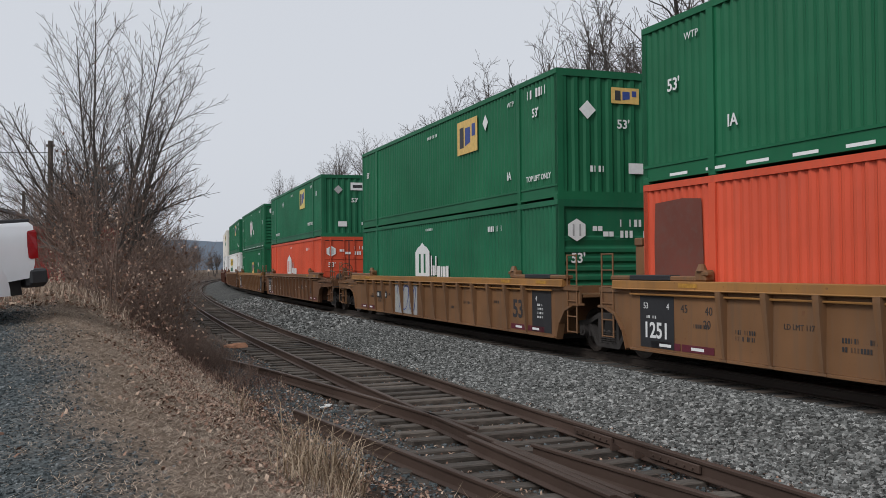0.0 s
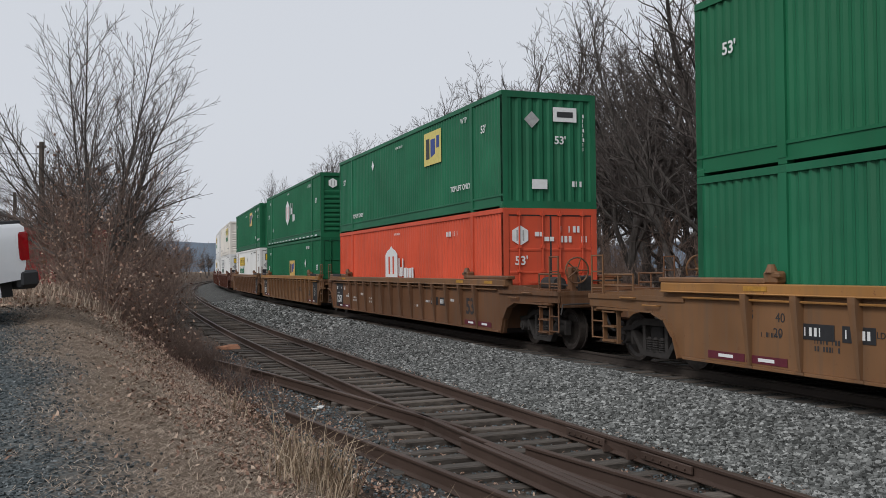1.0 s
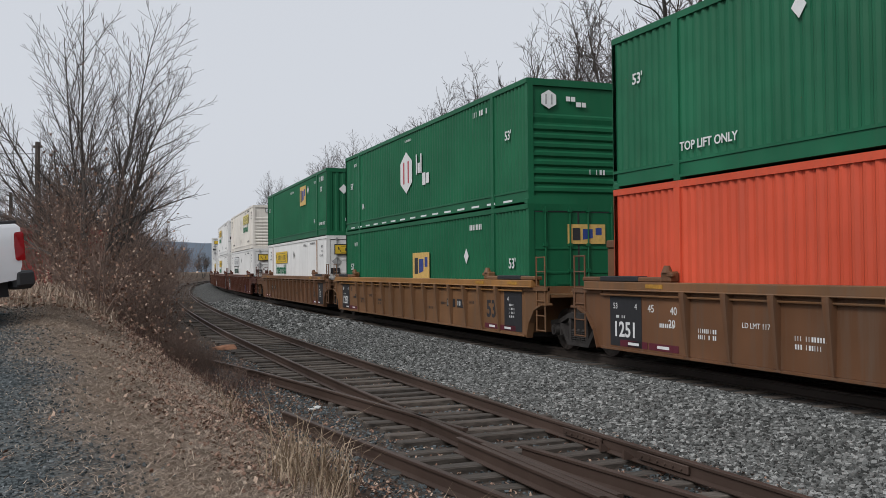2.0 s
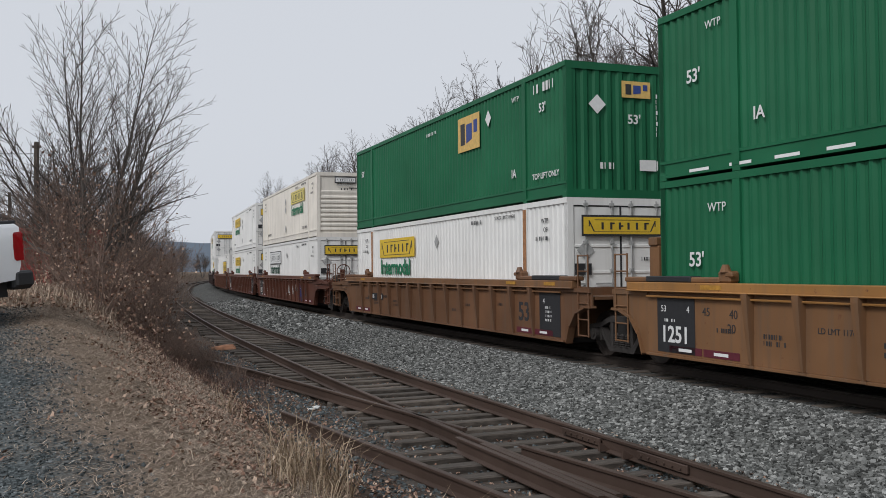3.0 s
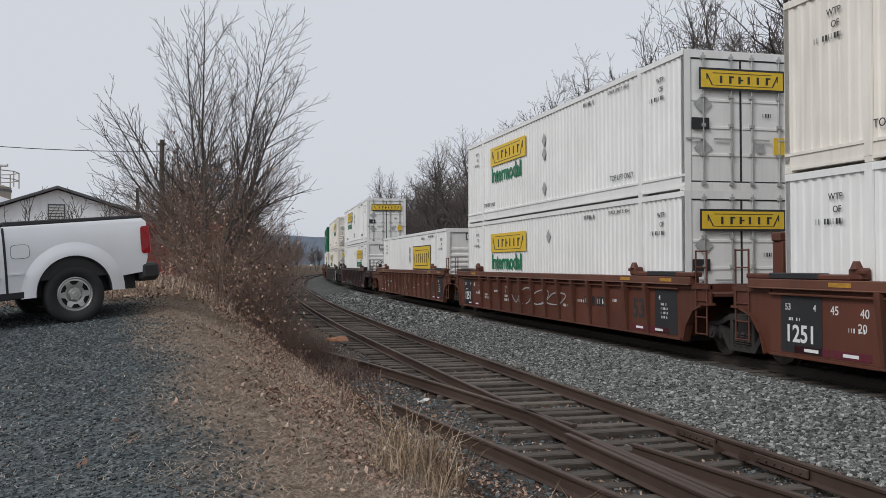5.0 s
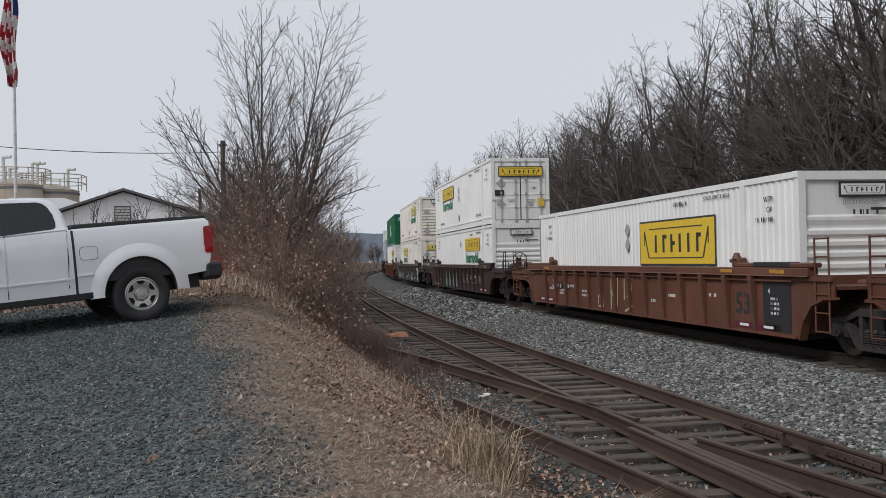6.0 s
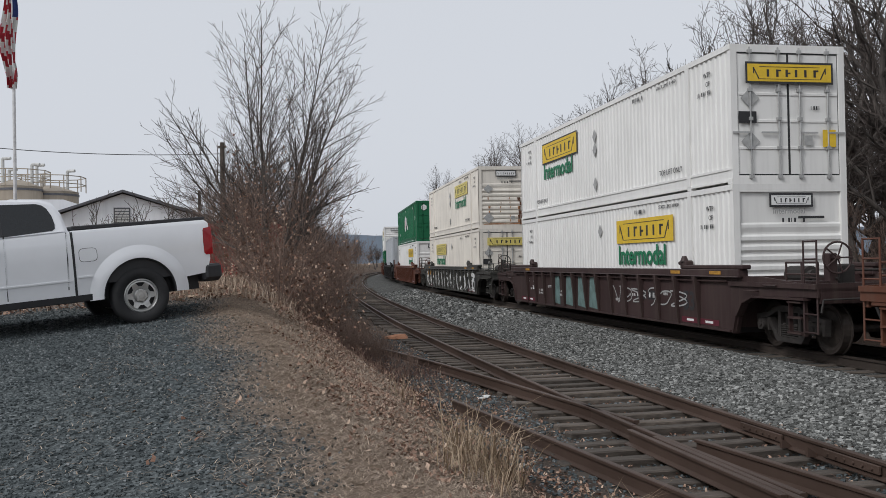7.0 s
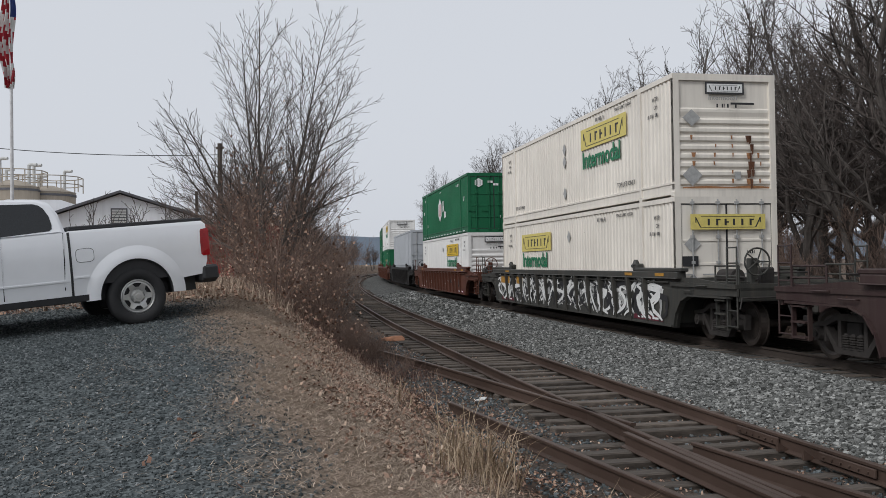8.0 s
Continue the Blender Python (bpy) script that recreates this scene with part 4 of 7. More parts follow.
            if "streak" in c["label"]:
                diamond(c, -0.85, 1.85, 0.45, 0.4, Fp, PRINT_GREYISH)
                diamond(c, -0.85, 0.5, 0.5, 0.5, Fp, PRINT_GREYISH)
                spill = random.Random(4)
                for k in range(6):
                    z = 0.36 + 0.205 * k
                    for dy, w, drop in ((0.62, 0.15, 0.15), (0.66, 0.07, 0.19), (-0.82, 0.10, 0.09), (0.86, 0.06, 0.08), (0.2, 0.05, 0.05), (-0.3, 0.05, 0.04)):
                        if spill.random() < (1.0 if drop > 0.14 else 0.6):
                            dy, w, drop = dy + spill.uniform(-0.05, 0.05), w * spill.uniform(0.6, 1.2), drop * spill.uniform(0.5, 1.1)
                            flat_shape("rust_streak", [(dy - w * 0.25, z - drop), (dy + w * 0.3, z - drop * 0.8), (dy + w / 2, z + 0.06), (dy - w / 2, z + 0.06)], RUSTY if drop > 0.1 else RUSTY2, c, Fp(0, 0, 0.004), "brown rust run")
                flat_shape("rust_streak", [(-1.1, 0.19), (1.1, 0.19), (1.1, 0.23), (0.6, 0.26), (0.1, 0.225), (-0.5, 0.25), (-1.1, 0.22)], RUSTY2, c, Fp(0, 0, 0.004), "rusty lower edge")
                flat_shape("notice", rect(0.16, 0.18), PRINT_GREYISH, c, Fp(0.3, 0.5))


PRINT_GREYISH = plain("grey_print", (0.36, 0.36, 0.35), 0.6, vary=0.2)
PRINT_AMBER = plain("amber_strip", (0.42, 0.21, 0.03), 0.6, vary=0.3)
PRINT_TEAL = plain("faded_teal_spray", (0.13, 0.20, 0.19), 0.7, vary=0.35, scale=3)
PRINT_CREAM = plain("cream_spray", (0.42, 0.34, 0.24), 0.7, vary=0.2)
PRINT_GD = plain("dark_green_print", (0.02, 0.07, 0.045), 0.6)
RUSTY = plain("rust_run", (0.12, 0.05, 0.025), 0.8, vary=0.4, scale=14)
GREYBOX = painted("grey_trailer_paint", (0.42, 0.44, 0.46), amount=0.1, fade=0.08, streak=0.3)
FRONT_OF = {}
PATCH = painted("rusted_repair_panel", (0.16, 0.05, 0.035), amount=0.9, streak=0.8)
PRINT_PLUM = plain("plum_patch", (0.30, 0.04, 0.07), 0.6)
RUSTY2 = plain("orange_rust_run", (0.34, 0.16, 0.07), 0.8, vary=0.35, scale=12)
TRIM0 = plain("trailer_tyre_rubber", (0.02, 0.02, 0.02), 0.8)
SPEED = 21.286
# unit: place of its centre at the start, wagon paint, chord paint, ends, boxes (paint, white, front, rear, dress, label), lower first
T_W = "white steel shipping container with yellow panel and green lettering"
UNITS = [
    (0.36, OCHRE, OCHRE_TOP, "joint", "joint", "ochre-painted steel container well wagon, worn", True, [
        (ORANGE, False, "doors", "vertical", "none", "orange corrugated shipping container in the well"),
        (GREEN, False, "vertical", "doors", "hexagon_top", "green corrugated shipping container stacked on top")]),
    (19.83, OCHRE, OCHRE_TOP, "joint", "coupled", "ochre-painted steel container well wagon, worn, with a grey tag", True, [
        (GREEN_OLD, False, "horizontal", "doors", "arch_low", "green corrugated container with white arched badge"),
        (GREEN, False, "vertical", "doors", "gold_top", "green corrugated container with gold sign panel")]),
    (43.57, OCHRE_DIRTY, OCHRE, "coupled", "joint", "dirty ochre steel container well wagon", False, [
        (ORANGE, False, "doors", "vertical", "arch_low", "orange corrugated container with white arched badge"),
        (GREEN_OLD, False, "vertical", "doors", "gold_top_low", "green corrugated container with pale yellow sign panel")]),
    (63.31, OCHRE, OCHRE_TOP, "joint", "joint", "ochre-painted steel container well wagon, middle unit", True, [
        (GREEN, False, "doors", "vertical", "gold_low", "dark green corrugated container with gold sign panel"),
        (GREEN, False, "horizontal", "doors", "hexagon_top", "dark green corrugated container with white hexagon badge")]),
    (82.76, OCHRE_WORN, OCHRE, "joint", "coupled", "ochre-painted steel container well wagon, worn", True, [
        (WHITE, True, "doors", "horizontal", "scroll_aft_low", "white corrugated container with yellow panel, rust at the post"),
        (GREEN, False, "vertical", "doors", "gold_top", "green corrugated container with gold sign panel")]),
    (105.76, BROWN, RUST, "coupled", "joint", "brown steel container well wagon with white scrawls", False, [
        (WHITE, True, "doors", "horizontal", "scroll_aft_low", "white corrugated container with plain framed panel"),
        (BEIGE, True, "horizontal", "doors", "scroll_fwd", "dirty cream-white corrugated container with yellow panel")]),
    (125.20, BROWN, RUST, "joint", "joint", "brown steel container well wagon, middle unit", True, [
        (WHITE, True, "doors", "horizontal", "scroll_aft_low", "clean white container with yellow panel"),
        (WHITE, True, "doors", "horizontal", "scroll_aft", "clean white container with yellow panel, stacked on top")]),
    (144.73, RUST, RUST, "joint", "coupled", "rust-brown steel container well wagon with pale scrawls", False, [
        (WHITE, True, "horizontal", "doors", "big_scroll", "white container with a large black-framed yellow panel")]),
    (168.32, MAROON, MAROON, "coupled", "coupled", "dark maroon steel container well wagon with scrawls", False, [
        (WHITE, True, "horizontal", "doors", "scroll_fwd_low", "white container with yellow panel, rust spots on its end"),
        (WHITE, True, "doors", "horizontal", "scroll_aft", "clean white container with doors and yellow panel, stacked on top")]),
    (192.17, GREYCAR, GREYCAR, "coupled", "coupled", "grey steel container well wagon covered in scrawls", False, [
        (BEIGE, True, "doors", "horizontal", "scroll_aft_low", "dirty white container with yellow panel on its doors"),
        (BEIGE, True, "horizontal", "doors", "scroll_fwd", "dirty cream-white container with a rust-streaked end")]),
    (215.48, BROWN, BROWN, "coupled", "coupled", "dull brown steel container well wagon", False, [
        (WHITE, True, "horizontal", "doors", "scroll_fwd_low", "white container with yellow panel"),
        (GREEN, False, "doors", "vertical", "hexagon_top", "dark green corrugated container with white badge")]),
    (238.9, DARK, DARK, "coupled", "coupled", "dark flat wagon carrying a road trailer", False, [
        (GREYBOX, True, "doors", "horizontal", "none", "pale grey box trailer on the flat wagon")]),
    (262.3, BROWN, BROWN, "coupled", "joint", "brown steel container well wagon", False, [
        (GREEN, False, "doors", "vertical", "gold_low", "green corrugated container in the well"),
        (WHITE, True, "horizontal", "doors", "scroll_fwd", "white container stacked on top")]),
    (281.8, BROWN, BROWN, "joint", "joint", "brown steel container well wagon", False, [
        (GREEN, False, "doors", "vertical", "gold_low", "green corrugated container in the well"),
        (GREEN, False, "vertical", "doors", "gold_top", "green corrugated container stacked on top")]),
    (301.3, OCHRE, OCHRE_TOP, "joint", "coupled", "ochre steel container well wagon", False, [
        (WHITE, True, "doors", "horizontal", "none", "white container in the well"),
        (GREEN, False, "vertical", "doors", "none", "green corrugated container stacked on top")]),
    (324.8, OCHRE, OCHRE_TOP, "coupled", "coupled", "ochre steel container well wagon", False, [
        (WHITE, True, "doors", "horizontal", "none", "white container in the well"),
        (WHITE, True, "horizontal", "doors", "none", "white container stacked on top")]),
    (348.3, BROWN, BROWN, "coupled", "coupled", "brown steel container well wagon", False, [
        (GREEN, False, "doors", "vertical", "none", "green corrugated container in the well")]),
]
BASE1, BASE2 = 0.382, 3.278
MOVING = []      # thing, place along the line at the start, height above the rails


def build_train():
    places = [u[0] for u in UNITS]
    for k, (s0, paint, chord, front, rear, label, dark, loads) in enumerate(UNITS):
        gap_r = (places[k + 1] - s0) / 2 if k + 1 < len(UNITS) else 11.7
        gap_f = (s0 - places[k - 1]) / 2 if k else 9.75
        car = well_car(paint, chord, front, rear, gap_f, gap_r, label, rear == "joint" and k < 8)
        if k < 11:
            wagon_marks(car, k, [e for e, q in ((-1, rear), (1, front)) if q == "joint"] if k < 8 else [], "ochre" if paint in (OCHRE, OCHRE_WORN) else "brown", -5.3 if (front, rear) == ("joint", "coupled") else 3.65)
        MOVING.append((car, s0, 0.0))
        for z, (p, white, fr, re_, kind, lab) in zip((BASE1, BASE2), loads):
            c = container(p, white, fr, re_, lab)
            FRONT_OF[c.name] = fr
            dress(c, kind)
            if k == 0 and z == BASE1:
                flat_shape("rust_patch", [(-0.72, -0.95), (0.6, -0.92), (0.66, -0.2), (0.62, 0.82), (0.1, 0.86), (-0.7, 0.82), (-0.74, 0.1)], PATCH, c, on_side(-7.0, 1.72), "brown rusted repair panel")
                flat_shape("paint_patch", rect(2.4, 0.3), PRINT_PLUM, c, on_side(-1.0, 2.62), "plum repaint patch")
            if k == 4 and z == BASE1:
                for xx in (-6.1, 6.1):
                    flat_shape("rust_streak", [(-0.085, 0.4), (0.085, 0.4), (0.08, 2.75), (-0.08, 2.75)], RUSTY2, c, on_side(xx, 0, 0.018), "rust run down the post")
            if "trailer" in lab:
                z = 1.38
                for sx in (-6.6, -5.4):
                    for sy in (-0.95, 0.95):
                        part("wheel", shared("trailer_wheel", lambda: finish(tube(bmesh.new(), (0, -0.25, 0), (0, 0.25, 0), 0.5, n=18), "wheel", TRIM0)), None, c, "", pose(sx, sy, -0.5))
                part("landing_leg", boxes((5.2, 5.4, -1.0, -0.85, -0.9, 0.1), (5.2, 5.4, 0.85, 1.0, -0.9, 0.1)), DARK, c)
            MOVING.append((c, s0, z))


build_train()


# ---------------------------------------------------------------- ground, one sheet to the horizon
def ground_material():
    m, nt, b = node_mat("gravel_straw_and_ballast_ground")
    def attr(name):
        a = nt.nodes.new("ShaderNodeAttribute")
        a.attribute_name = name
        return a.outputs["Fac"]
    fine = noise_at(nt, 26.0, 6, 0.7)
    mid = noise_at(nt, 5.0, 5, 0.65)
    broad = noise_at(nt, 0.6, 4)
    vor = N(nt, "ShaderNodeTexVoronoi", Scale=42.0)
    tc = nt.nodes.new("ShaderNodeTexCoord")
    nt.links.new(tc.outputs["Object"], vor.inputs["Vector"])
    stone = ramp(nt, vor.outputs["Color"], [(0.0, (0.027, 0.032, 0.034)), (0.5, (0.078, 0.090, 0.094)), (1.0, (0.175, 0.197, 0.203))]).outputs["Color"]
    soil = ramp(nt, mid.outputs["Fac"], [(0.3, (0.042, 0.030, 0.024)), (0.7, (0.13, 0.092, 0.07))]).outputs["Color"]
    straw = ramp(nt, fine.outputs["Fac"], [(0.3, (0.108, 0.079, 0.06)), (0.55, (0.25, 0.19, 0.144)), (0.8, (0.40, 0.316, 0.243))]).outputs["Color"]
    ball = ramp(nt, vor.outputs["Color"], [(0.0, (0.025, 0.025, 0.024)), (0.5, (0.085, 0.086, 0.082)), (1.0, (0.20, 0.20, 0.195))]).outputs["Color"]
    col = mixed(nt, attr("straw"), soil, straw)
    col = mixed(nt, attr("gravel"), col, stone)
    col = mixed(nt, attr("ballast"), col, ball)
    tone = ramp(nt, broad.outputs["Fac"], [(0.3, (0.75, 0.75, 0.75)), (0.7, (1.12, 1.1, 1.06))]).outputs["Color"]
    col = mixed(nt, 1.0, col, tone, "MULTIPLY")
    nt.links.new(col, b.inputs["Base Color"])
    b.inputs["Roughness"].default_value = 0.95
    b.inputs["Specular IOR Level"].default_value = 0.15
    mat_ = noise_at(nt, 70.0, 4, 0.7)
    relief = mixed(nt, attr("straw"), vor.outputs["Distance"], mat_.outputs["Fac"])
    bumped(nt, b, mixed(nt, attr("gravel"), relief, vor.outputs["Distance"]), 0.7, 0.02)
    return m


def zones(s, off):
    """gravel, straw, ballast shares of the ground."""
    n = noise.noise(Vector((s * 0.45, off * 0.9, 3.0))) * 0.7 + noise.noise(Vector((s * 1.7, off * 1.7, 9.0))) * 0.3
    edge = 10.75 + 0.09 * s + n * 0.5
    gravel = smooth(edge - 0.35, edge + 0.5, off) * (1 - smooth(8.0, 11.0, s + n - 0.35 * max(0, off - 14))) if off > 8 else 0.0
    straw = smooth(8.6, 9.9, off + n * 0.8) * (1 - 0.4 * smooth(8, 14, s)) if off > 0 else 0.25 * smooth(6, 12, -off)
    ballast = (1 - smooth(3.6, 4.5, off + n * 0.3)) if off > 0 else (1 - smooth(3.6, 5.0, -off + n * 0.3))
    if 4.0 < off < 8.2:
        ballast = max(ballast, 0.30 + 0.35 * n)
    return gravel, straw, max(0.0, min(1.0, ballast))


def build_ground():
    ss = list(np.arange(-300, -40, 20)) + list(np.arange(-40, -10, 2)) + list(np.arange(-10, 14, 0.2)) + list(np.arange(14, 40, 0.5)) + list(np.arange(40, 120, 3)) + list(np.arange(120, 400, 15)) + list(np.arange(400, 1601, 100))
    oo = list(np.arange(-600, -60, 60)) + list(np.arange(-60, -10, 5)) + list(np.arange(-10, -1, 0.5)) + list(np.arange(-1, 2, 0.5)) + list(np.arange(2, 16, 0.2)) + list(np.arange(16, 40, 1.5)) + list(np.arange(40, 100, 10)) + list(np.arange(100, 620, 60))
    verts, faces, g, st, ba = [], [], [], [], []
    for s in ss:
        for o in oo:
            x, y, h = on_line(s, o)
            verts.append((x, y, ground_height(s, o)))
            a, b, c = zones(s, o)
            g.append(a), st.append(b), ba.append(c)
    n = len(oo)
    for i in range(len(ss) - 1):
        for j in range(n - 1):
            faces.append((i * n + j, i * n + j + 1, (i + 1) * n + j + 1, (i + 1) * n + j))
    me = bpy.data.meshes.new("ground")
    me.from_pydata(verts, [], faces)
    for name, vals in (("gravel", g), ("straw", st), ("ballast", ba)):
        me.attributes.new(name, "FLOAT", "POINT").data.foreach_set("value", vals)
    for p in me.polygons:
        p.use_smooth = True
    me.materials.append(ground_material())
    me.validate()
    return tagged(new("ground", me), "gravel lot, straw verge and ballasted track bed", "ground", kind="structure")


build_ground()

# ---------------------------------------------------------------- tracks
RAIL = painted("rusty_rail_steel", (0.068, 0.044, 0.034), amount=0.6, fade=0.25, streak=0.2, rough=0.55)
RAIL_MAIN = painted("worn_rail_steel", (0.05, 0.04, 0.034), amount=0.4, fade=0.2, streak=0.2, rough=0.4)


def tie_material():
    m, nt, b = node_mat("weathered_tie_timber")
    grain = noise_at(nt, 3.0, 6, 0.7, (1.2, 14.0, 6.0))
    oi = nt.nodes.new("ShaderNodeObjectInfo")
    col = ramp(nt, grain.outputs["Fac"], [(0.3, (0.04, 0.033, 0.028)), (0.55, (0.125, 0.107, 0.091)), (0.8, (0.24, 0.212, 0.185))]).outputs["Color"]
    tone = ramp(nt, oi.outputs["Random"], [(0.0, (0.5, 0.48, 0.46)), (1.0, (1.15, 1.1, 1.06))]).outputs["Color"]
    nt.links.new(mixed(nt, 1.0, col, tone, "MULTIPLY"), b.inputs["Base Color"])
    b.inputs["Roughness"].default_value = 0.9
    bumped(nt, b, grain.outputs["Fac"], 0.6, 0.01)
    return m


TIE = tie_material()
RAIL_PROFILE = [(-0.07, -0.18), (0.07, -0.18), (0.07, -0.168), (0.012, -0.15), (0.009, -0.045), (0.036, -0.034), (0.037, -0.006), (0.028, 0.0), (-0.028, 0.0), (-0.037, -0.006), (-0.036, -0.034), (-0.009, -0.045), (-0.012, -0.15), (-0.07, -0.168)]


def rail(name, offset_of, s0, s1, z_of, material, parent, step=1.0):
    bm = bmesh.new()
    rings = []
    n = max(2, int((s1 - s0) / step) + 1)
    for s in np.linspace(s0, s1, n):
        o = offset_of(s)
        x, y, h = on_line(s, o)
        z = z_of(s)
        rings.append([bm.verts.new((x + math.cos(h) * u, y - math.sin(h) * u, z + v)) for u, v in RAIL_PROFILE])
    for a, b in zip(rings, rings[1:]):
        for k in range(len(a)):
            bm.faces.new((a[k], b[k], b[(k + 1) % len(a)], a[(k + 1) % len(a)]))
    bm.faces.new(rings[0])
    bm.faces.new(rings[-1][::-1])
    bmesh.ops.recalc_face_normals(bm, faces=bm.faces[:])
    return part(name, bm, material, parent)


def siding_off(s):
    return 5.67 - 0.011 * max(0, s - 25)


def turnout_off(s):      # the rail that leaves the siding towards the lot
    return 5.62 + 0.125 * s + 0.0012 * s * s


SIDING_Z = -0.25


def tie_mesh(length, w=0.20):
    def make():
        bm = boxes((-length / 2, length / 2, -w / 2, w / 2, -0.17, 0.0), bevel=0.015)
        for v in bm.verts:
            v.co += Vector((noise.noise(v.co * 3.1) * 0.05, noise.noise(v.co * 4.3 + Vector((5, 0, 0))) * 0.03, noise.noise(v.co * 2.7) * 0.012))
        return finish(bm, "tie", TIE)
    return shared(("tie", length), make)


def build_tracks():
    r = random.Random(11)
    main = tagged(new("main_track"), "main-line railway track on grey ballast under the train", "railway track", kind="structure")
    side = tagged(new("siding_track"), "rusty siding track with weathered timber ties", "railway track", kind="structure")
    for o in (0.7525, -0.7525):
        rail("rail", lambda s, o=o: o, -60, 420, lambda s: 0.0, RAIL_MAIN, main, 2.0)
    rail("rail", lambda s: siding_off(s) - 0.7525, -14, 260, lambda s: SIDING_Z, RAIL, side)
    rail("rail", lambda s: siding_off(s) + 0.7525, 4.6, 260, lambda s: SIDING_Z, RAIL, side)
    rail("rail", lambda s: siding_off(s) + 0.80, -14, 3.9, lambda s: SIDING_Z, RAIL, side)
    rail("rail", turnout_off, 4.9, 19.0, lambda s: SIDING_Z - 0.0009 * max(0, s - 8) ** 2, RAIL, side)
    rail("rail", lambda s: min(turnout_off(s) + 0.02, siding_off(s) + 0.7) , -9, 3.6, lambda s: SIDING_Z, RAIL, side)
    rail("rail", lambda s: turnout_off(s) + 1.46, -9, 7.5, lambda s: SIDING_Z - 0.02, RAIL, side)
    # wing rails at the crossing
    rail("wing_rail", lambda s: siding_off(s) + 0.70 + 0.02 * (s - 2), 1.2, 4.6, lambda s: SIDING_Z - 0.004, RAIL, side)
    rail("wing_rail", lambda s: siding_off(s) + 0.88 + 0.01 * (s - 2), 1.2, 4.4, lambda s: SIDING_Z - 0.004, RAIL, side)
    s = -13.0
    k = 0
    while s < 75:
        lead = s < 17
        length = 2.6 if s > 5 else 3.3
        mid = siding_off(s) + (length - 2.6) / 2
        x, y, h = on_line(s + r.uniform(-0.04, 0.04), mid + r.uniform(-0.08, 0.08))
        part("tie", tie_mesh(length), None, side, "", pose(x, y, SIDING_Z - 0.185 + r.uniform(-0.035, 0.015), r.uniform(-1.5, 1.5), r.uniform(-0.6, 0.6), -math.degrees(h) + r.uniform(-2.5, 2.5)))
        s += r.uniform(0.5, 0.58)
    s = -14.0
    while s < 60:
        x, y, h = on_line(s, r.uniform(-0.03, 0.03))
        part("tie", tie_mesh(2.6), None, main, "", pose(x, y, -0.178 + r.uniform(-0.008, 0.004), 0, 0, -math.degrees(h) + r.uniform(-0.7, 0.7)))
        s += 0.53


# ---------------------------------------------------------------- bare trees
def bark_material(name, lo, hi):
    m, nt, b = node_mat(name)
    n = noise_at(nt, 8.0, 5, 0.7, (1, 1, 0.25))
    oi = nt.nodes.new("ShaderNodeObjectInfo")
    col = ramp(nt, n.outputs["Fac"], [(0.3, lo), (0.7, hi)]).outputs["Color"]
    tone = ramp(nt, oi.outputs["Random"], [(0.0, (0.8, 0.78, 0.76)), (1.0, (1.2, 1.2, 1.2))]).outputs["Color"]
    nt.links.new(mixed(nt, 1.0, col, tone, "MULTIPLY"), b.inputs["Base Color"])
    b.inputs["Roughness"].default_value = 0.95
    return m


BARK = bark_material("grey_brown_bark", (0.045, 0.038, 0.034), (0.13, 0.114, 0.102))
TWIG = bark_material("thin_grey_twigs", (0.05, 0.04, 0.036), (0.125, 0.103, 0.092))
BRAMBLE = bark_material("reddish_bramble_canes", (0.085, 0.057, 0.047), (0.28, 0.20, 0.16))


